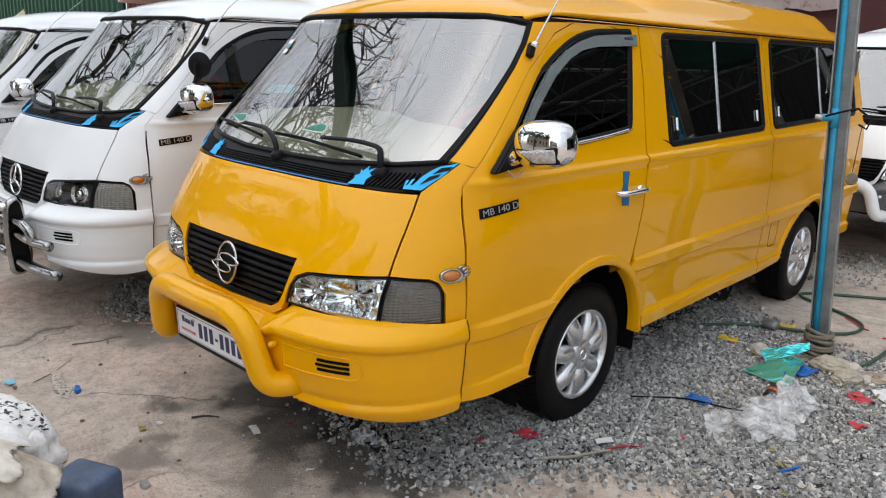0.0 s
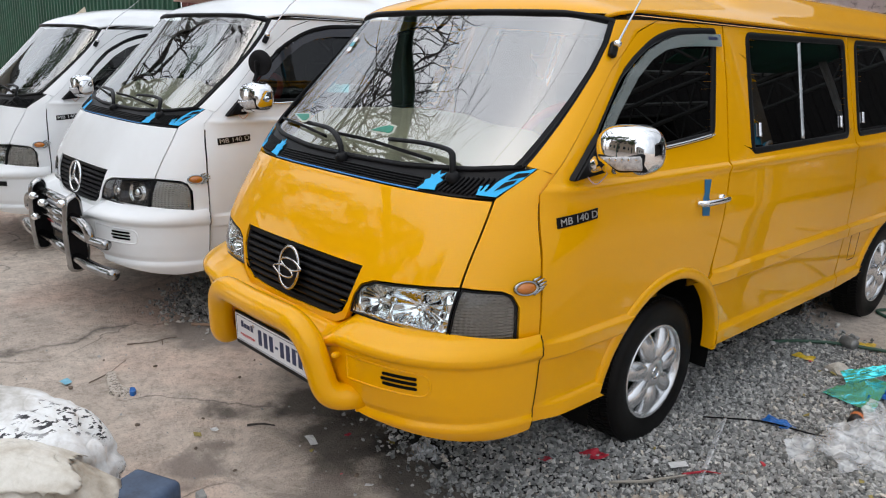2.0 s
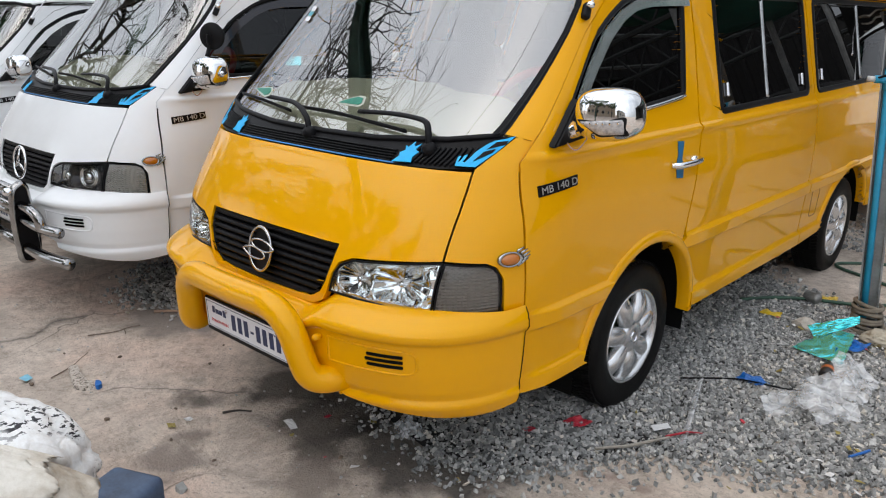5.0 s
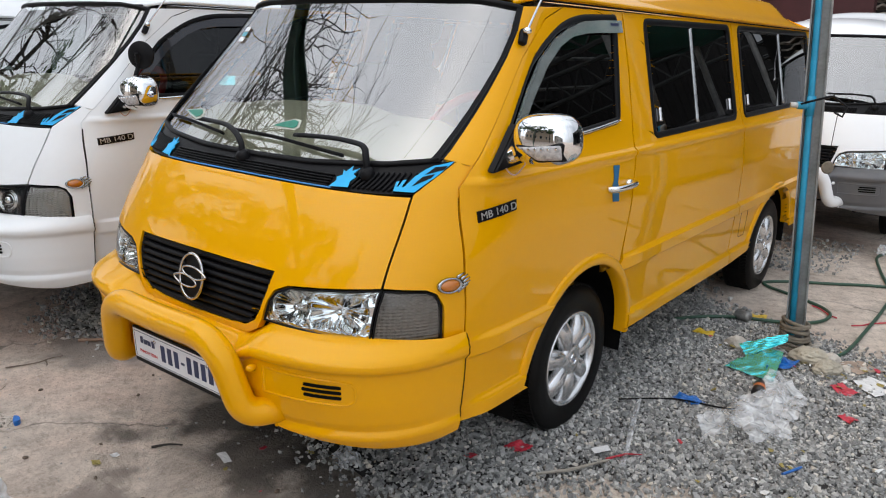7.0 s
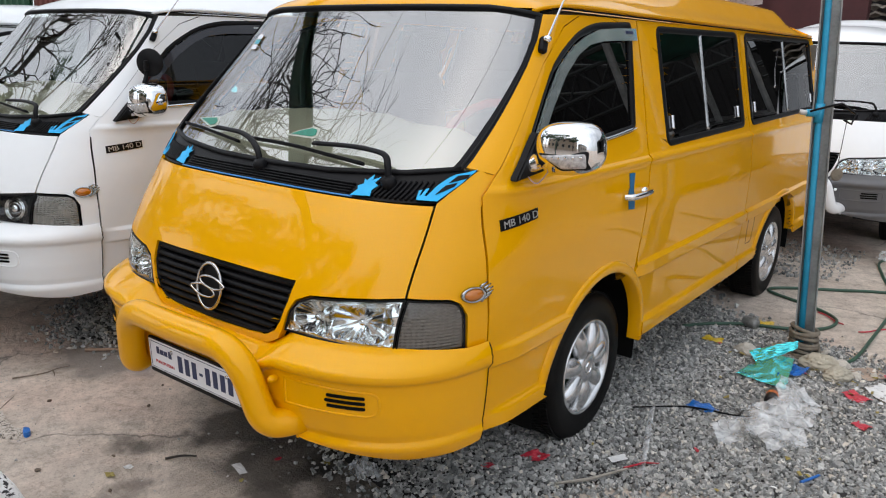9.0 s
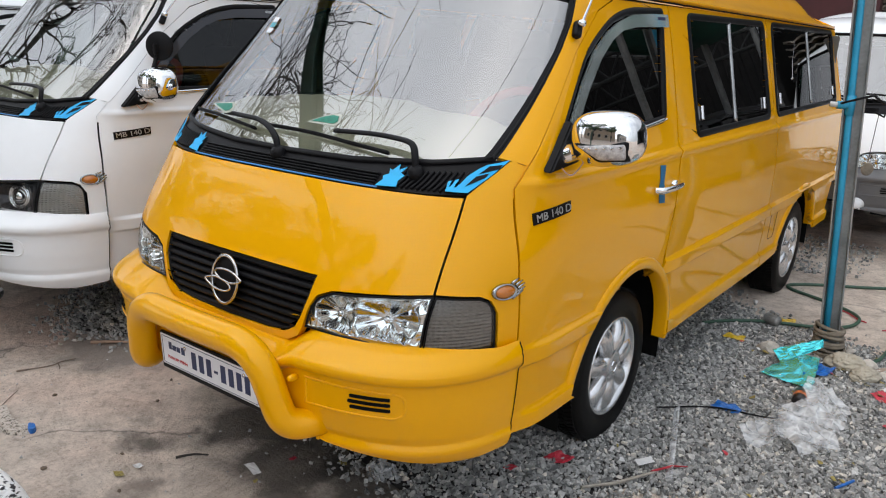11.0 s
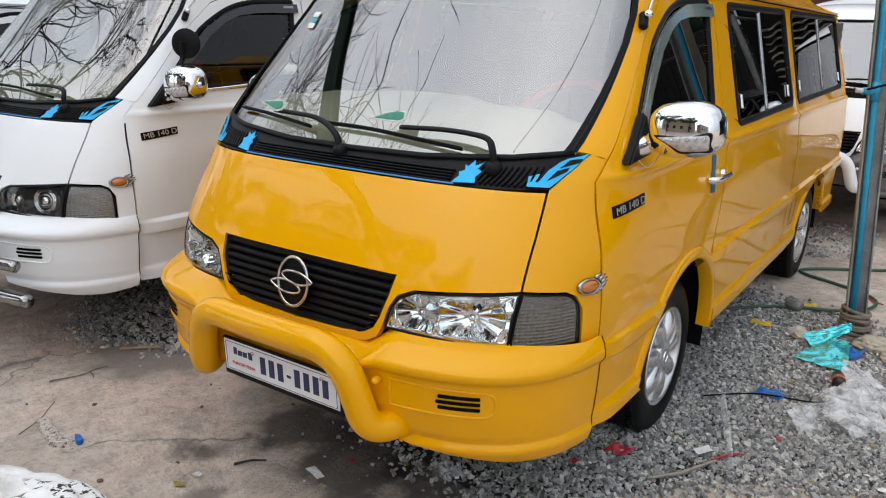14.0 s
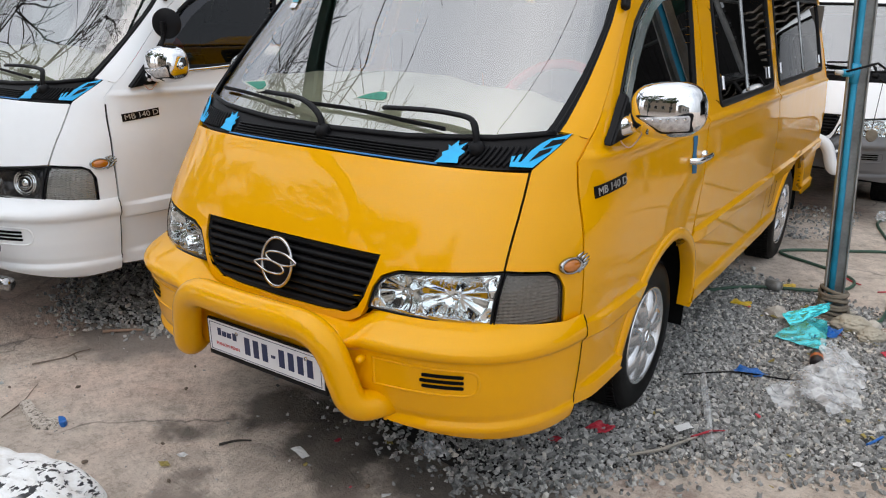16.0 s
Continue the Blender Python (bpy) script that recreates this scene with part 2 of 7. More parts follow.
def rounded(pts, r, seg=5):
    """Rounds the corners of a closed 2D line."""
    out = []
    n = len(pts)
    for i in range(n):
        a, b, c = Vector(pts[i - 1]), Vector(pts[i]), Vector(pts[(i + 1) % n])
        k = min(r[i] if isinstance(r, (list, tuple)) else r, (a - b).length * 0.48, (c - b).length * 0.48)
        s, e = b + (a - b).normalized() * k, b + (c - b).normalized() * k
        for j in range(seg + 1):
            t = j / seg
            out.append(tuple((1 - t) ** 2 * s + 2 * t * (1 - t) * b + t * t * e))
    return out


def inset(poly, g):
    """Moves a closed 2D line inwards by g."""
    area = sum(a[0] * b[1] - b[0] * a[1] for a, b in zip(poly, poly[1:] + poly[:1]))
    s = 1 if area > 0 else -1
    out = []
    for i in range(len(poly)):
        a, b, c = (Vector(poly[j % len(poly)]) for j in (i - 1, i, i + 1))
        u, v = (b - a), (c - b)
        if u.length < 1e-7 or v.length < 1e-7:
            out.append(tuple(b))
            continue
        n0, n1 = Vector((-u.y, u.x)).normalized() * s, Vector((-v.y, v.x)).normalized() * s
        m = n0 + n1
        m = m / max(0.5, m.length_squared / 2) if m.length > 1e-6 else n0
        out.append(tuple(b + m * g))
    return out


def to_metres(p):
    return [(math.copysign(1.33 * min(abs(q), 1) + max(abs(q) - 1, 0), q), z) for q, z in p]


def from_metres(p):
    return [(math.copysign(min(abs(q), 1.33) / 1.33 + max(abs(q) - 1.33, 0), q), z) for q, z in p]


def inset_q(poly, g):
    return from_metres(inset(to_metres(poly), g))


def clip(poly, axis, val, keep_above):
    out = []
    for i in range(len(poly)):
        a, b = poly[i - 1], poly[i]
        ia = (a[axis] >= val) == keep_above or a[axis] == val
        ib = (b[axis] >= val) == keep_above or b[axis] == val
        if ia != ib:
            t = (val - a[axis]) / (b[axis] - a[axis])
            p = [a[0] + (b[0] - a[0]) * t, a[1] + (b[1] - a[1]) * t]
            p[axis] = val
            out.append(tuple(p))
        if ib:
            out.append(b)
    return out


QL = sorted({round(s * v, 4) for s in (-1, 1) for v in [*np.arange(0, 1.0, 0.03), *np.arange(1, 6, 0.12)]})
ZL = [round(v, 4) for v in np.arange(0.30, 2.0, 0.03)]


def area_of(p):
    return abs(sum(a[0] * b[1] - b[0] * a[1] for a, b in zip(p, p[1:] + p[:1]))) / 2


CACHE = {}


def skin(kind, poly, holes=(), off=0.0, thick=0.012, zl=ZL, lift=None):
    """Vertices and faces of a sheet on the van's shape inside a closed (q, z) line, with its edges turned in."""
    key = (kind, tuple(poly), tuple(map(tuple, holes)), off, thick, len(zl), bool(lift))
    if key in CACHE:
        return CACHE[key]
    ring = list(poly)
    for h in holes:
        i, j = min(((i, j) for i in range(len(ring)) for j in range(len(h))), key=lambda ij: (ring[ij[0]][0] - h[ij[1]][0]) ** 2 + (ring[ij[0]][1] - h[ij[1]][1]) ** 2)
        sa = sum(a[0] * b[1] - b[0] * a[1] for a, b in zip(ring, ring[1:] + ring[:1]))
        sb = sum(a[0] * b[1] - b[0] * a[1] for a, b in zip(h, h[1:] + h[:1]))
        hh = list(h[j:]) + list(h[:j + 1])
        if sa * sb > 0:
            hh = hh[::-1]
        ring = ring[:i + 1] + hh + ring[i:]
    verts, index, faces = [], {}, []

    def vid(p):
        k = (round(p[0], 5), round(p[1], 5))
        if k not in index:
            index[k] = len(verts)
            verts.append(k)
        return index[k]

    zlo, zhi = min(p[1] for p in ring), max(p[1] for p in ring)
    zs = [zlo - 1] + [z for z in zl if zlo + 1e-4 < z < zhi - 1e-4] + [zhi + 1]
    for za, zb in zip(zs, zs[1:]):
        row = clip(clip(ring, 1, za, True), 1, zb, False)
        if len(row) < 3:
            continue
        qlo, qhi = min(p[0] for p in row), max(p[0] for p in row)
        qs = [qlo - 1] + [q for q in QL if qlo + 1e-4 < q < qhi - 1e-4] + [qhi + 1]
        for qa, qb in zip(qs, qs[1:]):
            cell = clip(clip(row, 0, qa, True), 0, qb, False)
            ids = []
            for p in cell:
                i = vid(p)
                if not ids or (ids[-1] != i):
                    ids.append(i)
            if len(ids) > 1 and ids[0] == ids[-1]:
                ids.pop()
            if len(set(ids)) >= 3 and area_of([verts[i] for i in ids]) > 1e-8:
                if len(set(ids)) == len(ids):
                    faces.append(ids)
                else:
                    seen = []
                    for i in ids:
                        if i in seen:
                            loop = seen[seen.index(i):]
                            seen = seen[:seen.index(i) + 1]
                            if len(loop) >= 3:
                                faces.append(loop)
                        else:
                            seen.append(i)
                    if len(seen) >= 3:
                        faces.append(seen)
    pos, nor = [], []
    for q, z in verts:
        n = normal_at(kind, q, z)
        o = off + (lift(kind, q, z) if lift else 0.0)
        pos.append(spot(kind, q, z) + n * o)
        nor.append(n)
    for k, f in enumerate(faces):
        a = sum((verts[f[i]][0] * verts[f[(i + 1) % len(f)]][1] - verts[f[(i + 1) % len(f)]][0] * verts[f[i]][1]) for i in range(len(f)))
        if a < 0:
            faces[k] = f[::-1]
    count = {}
    for f in faces:
        for a, b in zip(f, f[1:] + f[:1]):
            count[(a, b)] = count.get((a, b), 0) + 1
    edges = [e for e in count if (e[1], e[0]) not in count]
    out = [tuple(p) for p in pos]
    if thick:
        made = {}
        for a, b in edges:
            quad = []
            for i, deep in ((b, 0), (a, 0), (a, 1), (b, 1)):
                if (i, deep) not in made:
                    made[(i, deep)] = len(out)
                    out.append(tuple(pos[i] - nor[i] * thick * deep))
                quad.append(made[(i, deep)])
            faces.append(quad)
    CACHE[key] = (out, faces)
    return CACHE[key]


def ribbon(kind, poly, width, off, thick=0.02, bulge=0.003):
    """A band that runs inside a closed (q, z) line, slightly domed, with its edges turned in."""
    lines = [inset_q(poly, width * t) for t in (0, 0.0, 0.12, 0.5, 0.88, 1.0, 1.0)]
    offs = [off - thick, off, off + bulge * 0.8, off + bulge, off + bulge * 0.8, off, off - thick]
    n, vs, fs = len(poly), [], []
    for line, o in zip(lines, offs):
        for q, z in line:
            vs.append(tuple(spot(kind, q, z) + normal_at(kind, q, z) * o))
    turn = sum(a[0] * b[1] - b[0] * a[1] for a, b in zip(poly, poly[1:] + poly[:1])) > 0
    for k in range(len(lines) - 1):
        for i in range(n):
            f = [k * n + i, k * n + (i + 1) % n, (k + 1) * n + (i + 1) % n, (k + 1) * n + i]
            fs.append(f if turn else f[::-1])
    return vs, fs


def mirrored(vf):
    v, f = vf
    return [(-x, y, z) for x, y, z in v], [list(a)[::-1] for a in f]

# ---- vans ----
def lerp_line(pts, z):
    return float(np.interp(z, [p[1] for p in pts], [p[0] for p in pts]))


ARCH_F, ARCH_R = (1.475, 0.34, 0.445, 0.445), (4.22, 0.34, 0.50, 0.40)


def arch_pts(a, grow, a0, a1, n=16):
    y, z, ry, rz = a
    return [(y + (ry + grow) * math.cos(radians(a0 + (a1 - a0) * k / n)), z + (rz + grow) * math.sin(radians(a0 + (a1 - a0) * k / n))) for k in range(n + 1)]


def ys(pts):
    return [("y", y, z) for y, z in pts]


DOOR_FRONT = [(0.642, 0.43), (0.654, 0.75), (0.650, 0.92), (0.660, 1.08), (0.672, 1.20), (0.735, 1.265), (0.885, 1.41), (1.08, 1.60), (1.27, 1.735), (1.42, 1.785)]
DOOR_REAR = [(1.925, 1.790), (1.912, 1.54), (1.862, 1.24), (1.80, 0.91), (1.775, 0.80)]
PILLAR = [(0.668, 1.283), (0.795, 1.40), (0.905, 1.50), (1.01, 1.60), (1.095, 1.69), (1.16, 1.775)]
DOOR_WIN = rounded([(0.905, 1.305), (0.925, 1.375), (1.157, 1.615), (1.372, 1.725), (1.53, 1.762), (1.865, 1.775), (1.815, 1.54), (1.762, 1.335), (1.32, 1.302)],
                   [0.01, 0.03, 0.1, 0.1, 0.1, 0.03, 0.05, 0.05, 0.1])
SIDE_WIN = rounded([(2.085, 1.245), (3.262, 1.262), (3.312, 1.782), (2.13, 1.772)], 0.05)
REAR_WIN = rounded([(3.392, 1.262), (5.02, 1.285), (5.09, 1.790), (3.455, 1.785)], 0.06)
REAR_Y = 5.2
HOOD_HALF = [(0.0, 1.172), (0.25, 1.172), (0.50, 1.172), (0.733, 1.172), (0.741, 1.05), (0.745, 0.905), (0.60, 0.893), (0.455, 0.880), (0.405, 0.858), (0.382, 0.82), (0.362, 0.754),
             (0.342, 0.716), (0.30, 0.694), (0.20, 0.683), (0.0, 0.678)]
GRILLE_HALF = [(0.0, 0.915), (0.385, 0.915), (0.374, 0.85), (0.352, 0.785), (0.328, 0.745), (0.288, 0.721), (0.20, 0.711), (0.0, 0.706)]
LAMP = [(0.370, 0.756), (0.388, 0.822), (0.41, 0.853), (0.458, 0.874), (0.60, 0.887), (0.744, 0.899), (0.732, 0.744), (0.56, 0.751)]


def both(half):
    """A closed line from the half at x >= 0 that starts and ends at x = 0."""
    return [("x", x, z) for x, z in half] + [("x", -x, z) for x, z in half[-2:0:-1]]


def mirror_line(kind, half):
    """A closed line from a half that starts and ends on the middle."""
    line = outline(kind, half)
    start, end = line[0], (0.0, half[-1][2])
    side = [p for p in line if p[0] > 1e-6]
    return [start] + side + [end] + [(-q, z) for q, z in side[::-1]]


def wheel(parent, y, side, label):
    """A steel-belted tyre on a seven-spoke alloy rim, with hub cap and drum behind."""
    hub = new("wheel", None)
    hub.parent = parent
    hub.matrix_local = pose(side * (0.735 if y < 3 else 0.778), y, 0.33, 0, 90 * side, 0)
    hub["label"] = label
    bm = bmesh.new()
    prof = [(0.205, -0.085), (0.235, -0.098), (0.285, -0.100), (0.312, -0.090), (0.326, -0.070), (0.328, -0.035), (0.3265, 0.0), (0.328, 0.035), (0.326, 0.070), (0.312, 0.090),
            (0.297, 0.0975), (0.292, 0.0985), (0.285, 0.100), (0.25, 0.100), (0.235, 0.098), (0.222, 0.0935), (0.216, 0.092), (0.208, 0.088), (0.205, 0.08)]
    lathe(bm, prof, 56, closed=True)
    part("tyre", bm, RUBBER, hub, smooth=True)
    bm = bmesh.new()
    n = 90
    for ring in (-0.062, -0.022, 0.022, 0.062):
        for k in range(n):
            box(bm, (0.034, 0.0135, 0.006), Matrix.Rotation(2 * math.pi * (k + 0.5 * (ring > 0)) / n, 4, "Z") @ pose(0.3285, 0, ring, 0, 90, 0) @ pose(0, 0, 0, 0, 0, 20 * (1 if ring > 0 else -1)))
    part("tread", bm, RUBBER, hub)
    bm = bmesh.new()
    lathe(bm, [(0.198, -0.08), (0.19, 0.02), (0.186, 0.055), (0.192, 0.078), (0.200, 0.092), (0.207, 0.096), (0.2115, 0.094), (0.213, 0.085), (0.205, 0.075)], 56)
    part("rim", bm, ALLOY, hub, smooth=True)
    for k in range(7):
        bm = bmesh.new()
        a = Matrix.Rotation(2 * math.pi * k / 7, 4, "Z")
        secs = []
        for r, wdt, top in ((0.05, 0.026, 0.078), (0.08, 0.037, 0.087), (0.11, 0.043, 0.090), (0.145, 0.043, 0.088), (0.172, 0.042, 0.081), (0.186, 0.047, 0.073), (0.196, 0.058, 0.068)):
            ring = []
            for c, h in ((-1, -0.03), (-0.98, -0.008), (-0.78, 0.006), (-0.38, 0.0145), (0, 0.017), (0.38, 0.0145), (0.78, 0.006), (0.98, -0.008), (1, -0.03)):
                ring.append(bm.verts.new(a @ Vector((r, c * wdt, top + h))))
            secs.append(ring)
        for p, q in zip(secs, secs[1:]):
            for i in range(8):
                bm.faces.new((p[i], q[i], q[i + 1], p[i + 1]))
        part("spoke", bm, ALLOY, hub, smooth=True)
    bm = bmesh.new()
    lathe(bm, [(0.077, 0.055), (0.076, 0.086), (0.067, 0.096), (0.04, 0.100), (0.033, 0.0995), (0.031, 0.097), (0.0005, 0.098)], 40)
    part("hub_cap", bm, ALLOY, hub, smooth=True)
    bm = bmesh.new()
    lathe(bm, [(0.0215, 0.0985), (0.0235, 0.102), (0.0255, 0.0985)], 28)
    box(bm, (0.038, 0.005, 0.003), pose(0, 0, 0.0995, 0, 0, 35))
    part("hub_emblem", bm, CHROME, hub)
    bm = bmesh.new()
    lathe(bm, [(0.0005, -0.02), (0.17, -0.02), (0.185, 0.0)], 32)
    part("brake_drum", bm, plain("drum", (0.008, 0.03, 0.012), 0.7, var=0.5, spec=0.1), hub)
    return hub


def ring_mesh(bm, rx, rz, r, m, n=48, k=10):
    pts = [m @ Vector((rx * math.cos(2 * math.pi * i / n), 0, rz * math.sin(2 * math.pi * i / n))) for i in range(n + 1)]
    tube(bm, pts, r, k, caps=False)


def text_mesh(name, body, size, m, mat, parent, thick=0.0015, width=1.0):
    cu = bpy.data.curves.new(name, "FONT")
    cu.body, cu.size, cu.extrude, cu.align_x, cu.align_y = body, size, thick, "CENTER", "CENTER"
    tmp = bpy.data.objects.new(name, cu)
    me = bpy.data.meshes.new_from_object(tmp)
    bpy.data.objects.remove(tmp)
    bpy.data.curves.remove(cu)
    me.transform(m @ Matrix.Diagonal((width, 1, 1, 1)))
    me.materials.append(mat)
    ob = new(name, me)
    ob.parent = parent
    return ob


def on_skin(kind, how, v, z, off=0.0, flip=1):
    """A frame on the skin: local x along the side (to the rear on the +x side), y up, z outwards."""
    q = q_of(kind, how, v, z)
    n = normal_at(kind, q, z)
    up = (Vector((0, 0, 1)) - n * n.z).normalized()
    x = up.cross(n)
    p = spot(kind, q, z) + n * off
    return Matrix(((x.x, up.x, n.x, p.x), (x.y, up.y, n.y, p.y), (x.z, up.z, n.z, p.z), (0, 0, 0, 1)))


def side_lift(kind, q, z):
    """The pressed steps along the flank, and the fold below the windows."""
    y = spot(kind, q, z).y
    t = min(1.0, max(0.0, (y - 1.2) / 0.5))
    zu = 0.70 + 0.06 * t

    def step(c, w):
        return min(1.0, max(0.0, (c - z) / w + 0.5))

    o = 0.020 * step(zu, 0.016) - 0.020 * step(zu - 0.066, 0.012) + 0.020 * step(0.462, 0.016)
    if y > 1.4:
        o *= min(1.0, max(0.0, (y - 1.78) / 0.07))
    o += 0.011 * max(0.0, 1 - abs(z - 1.210) / 0.020)
    return o * min(1.0, max(0.0, (y - 0.66) / 0.12))


ZSIDE = sorted(set(ZL + [round(v, 4) for v in np.arange(0.610, 0.785, 0.006)] + [round(v, 4) for v in (0.456, 0.464, 0.472, 0.622, 0.630, 0.638, 0.646, 0.682, 0.689, 0.696, 0.703, 0.710, 0.752, 0.760, 0.768, 1.188, 1.196, 1.204, 1.212, 1.220, 1.228, 1.236)]))


def panel(van, name, kind, pts, mat, holes=(), off=0.0, thick=0.014, sides=(1, -1), gap=0.0025, zl=ZL, lift=None, label="", post=None):
    poly = inset_q(outline(kind, pts), gap) if gap else outline(kind, pts)
    hs = [outline(kind, h) for h in holes]
    vf = skin(kind, poly, hs, off, thick, zl, lift)
    if post:
        vf = ([post(v) for v in vf[0]], vf[1])
    return [link_mesh(name, *(vf if s > 0 else mirrored(vf)), mat, van, label) for s in sides]


def rim_strip(van, name, kind, line, width, off, mat, sides=(1, -1), inner=None):
    """A frame that runs round an opening given in (how, v, z)."""
    vf = ribbon(kind, outline(kind, line), width, off)
    return [link_mesh(name, *(vf if s > 0 else mirrored(vf)), mat, van) for s in sides]


def lower_middle(v):
    """The bumper's top sinks in the middle, below the grille."""
    x, y, z = v
    a = min(1.0, max(0.0, (0.41 - abs(x)) / 0.10))
    b = min(1.0, max(0.0, (z - 0.60) / 0.12))
    return (x, y, z - 0.058 * a * a * (3 - 2 * a) * b)


def van(name, body, bumper, label, m):
    v = new(name, None)
    tagged(v, label, "van")
    # painted panels
    hood = panel(v, "hood", "upper", both(HOOD_HALF), body, [both(GRILLE_HALF)], sides=(1,), thick=0.03)[0]
    panel(v, "fender", "upper", [("x", 0.7465, 0.905), ("x", 0.7425, 1.05), ("x", 0.7345, 1.178), ("x", 0.806, 1.282), ("y", 0.722, 1.258), ("y", 0.670, 1.20), ("y", 0.657, 1.08), ("y", 0.647, 0.92),
                                 ("y", 0.652, 0.730), ("y", 0.568, 0.725), ("y", 0.566, 0.84), ("y", 0.545, 0.880), ("y", 0.515, 0.896)], body)
    panel(v, "windscreen_pillar", "upper", ys(PILLAR + [(y, z) for y, z in DOOR_FRONT[::-1] if z > 1.25] + [(0.725, 1.262)]), body, thick=0.02)
    panel(v, "corner_gusset", "upper", ys([(0.63, 1.17), (0.70, 1.17), (0.80, 1.30), (0.82, 1.40), (0.74, 1.36), (0.66, 1.26)]), body, off=-0.007, thick=0.0, gap=0)
    bump_half = [(0.0, 0.757), (0.2, 0.757), (0.38, 0.757), (0.56, 0.753), (0.735, 0.750)]
    ends = [("y", 0.562, 0.737), ("y", 0.645, 0.740), ("y", 0.638, 0.50), ("y", 0.632, 0.392)]
    low = [("x", 0.82, 0.372), ("x", 0.72, 0.390), ("x", 0.58, 0.413), ("x", 0.48, 0.430), ("x", 0.42, 0.468), ("x", 0.3, 0.485)]
    left = [(h, -a, b) for h, a, b in low[::-1]]
    zb = sorted(set(ZL + [round(z, 3) for z in np.arange(0.34, 0.785, 0.008)]))
    q_poly = outline("bumper", [("x", x, z) for x, z in bump_half] + ends + low + [("x", 0.0, 0.485)])
    q_poly = [p for p in q_poly if p[0] >= -1e-6]
    vf = skin("bumper", q_poly, (), 0.004, 0.03, zb)
    full_v = [lower_middle(a) for a in vf[0]] + [lower_middle((-a[0], a[1], a[2])) for a in vf[0]]
    full_f = list(vf[1]) + [[i + len(vf[0]) for i in f[::-1]] for f in vf[1]]
    bump_ob = link_mesh("bumper", full_v, full_f, bumper, v)
    front_door = ys([(0.645, 0.40), (1.055, 0.40)]) + ys(arch_pts(ARCH_F, 0.012, 170, 55, 14)) + ys([(1.765, 0.745)] + DOOR_REAR[::-1] + DOOR_FRONT[::-1][0:9])
    doors = panel(v, "front_door", "upper", front_door, body, [ys(DOOR_WIN)], zl=ZSIDE, lift=side_lift)
    mid = ys([(1.79, 0.745), (1.783, 0.80)] + [(y + 0.006, z) for y, z in DOOR_REAR[::-1][1:]] + [(3.35, 1.80), (3.352, 1.25), (3.358, 0.76), (3.345, 0.386), (1.905, 0.386)]) + ys(arch_pts(ARCH_F, 0.012, 5, 52, 8))
    panel(v, "side_panel", "upper", mid, body, [ys(SIDE_WIN)], zl=ZSIDE, lift=side_lift)
    rear = ys([(3.355, 1.80), (3.357, 1.25), (3.364, 0.76), (3.35, 0.386), (3.705, 0.402)]) + ys(arch_pts(ARCH_R, 0.012, 170, 10, 20)) + ys([(4.735, 0.39), (REAR_Y - 0.06, 0.39), (REAR_Y - 0.02, 0.8), (REAR_Y, 1.25), (REAR_Y + 0.01, 1.80)])
    panel(v, "rear_panel", "upper", rear, body, [ys(REAR_WIN)], zl=ZSIDE, lift=side_lift)
    # dark joint between bumper and door
    for s in (1, -1):
        vf = skin("bumper", outline("bumper", ys([(0.6310, 0.40), (0.6350, 0.40), (0.6405, 0.55), (0.6450, 0.736), (0.6410, 0.736), (0.6365, 0.55)]), 0.02), (), 0.0062, 0.001)
        link_mesh("door_joint", *(vf if s > 0 else mirrored(vf)), GAP, v)
    # fuel flap behind the middle door
    flap = rounded([(3.50, 0.525), (3.62, 0.525), (3.62, 0.69), (3.48, 0.69)], 0.025)
    vf = ribbon("upper", outline("upper", ys(flap)), 0.004, 0.0008, 0.004, 0.0004)
    link_mesh("fuel_flap_joint", *vf, GAP, v)
    # wheel arch lips
    for arch, a0, a1 in ((ARCH_F, 172, 3), (ARCH_R, 169, 11)):
        for s in (1, -1):
            vs, fs = [], []
            n = 30
            prof = ((0.046, -0.004), (0.042, 0.006), (0.035, 0.012), (0.022, 0.0145), (0.005, 0.015), (-0.003, 0.009), (-0.005, -0.045))
            for k in range(n + 1):
                for g, o in prof:
                    y, z = arch_pts(arch, g, a0, a1, n)[k]
                    q = q_of("upper", "y", y, z)
                    p = spot("upper", q, z) + normal_at("upper", q, z) * o
                    vs.append((s * p.x, p.y, p.z))
            c = len(prof)
            for k in range(n):
                for i in range(c - 1):
                    f = [k * c + i, k * c + i + 1, (k + 1) * c + i + 1, (k + 1) * c + i]
                    fs.append(f if s < 0 else f[::-1])
            link_mesh("arch_lip", vs, fs, body, v)
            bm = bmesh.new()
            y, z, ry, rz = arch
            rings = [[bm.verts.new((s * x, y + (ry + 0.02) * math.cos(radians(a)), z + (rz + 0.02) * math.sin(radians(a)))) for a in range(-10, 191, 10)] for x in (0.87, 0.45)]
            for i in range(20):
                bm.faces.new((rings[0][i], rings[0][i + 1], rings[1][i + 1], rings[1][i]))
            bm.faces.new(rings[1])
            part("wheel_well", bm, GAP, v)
    # roof
    rv, rf = [], []
    xs, depth = np.linspace(-1, 1, 41), [0, 0.01, 0.03, 0.06, 0.1, 0.16, 0.24, 0.34, 0.46, 0.6] + list(np.linspace(0.85, REAR_Y - 1.1, 34))
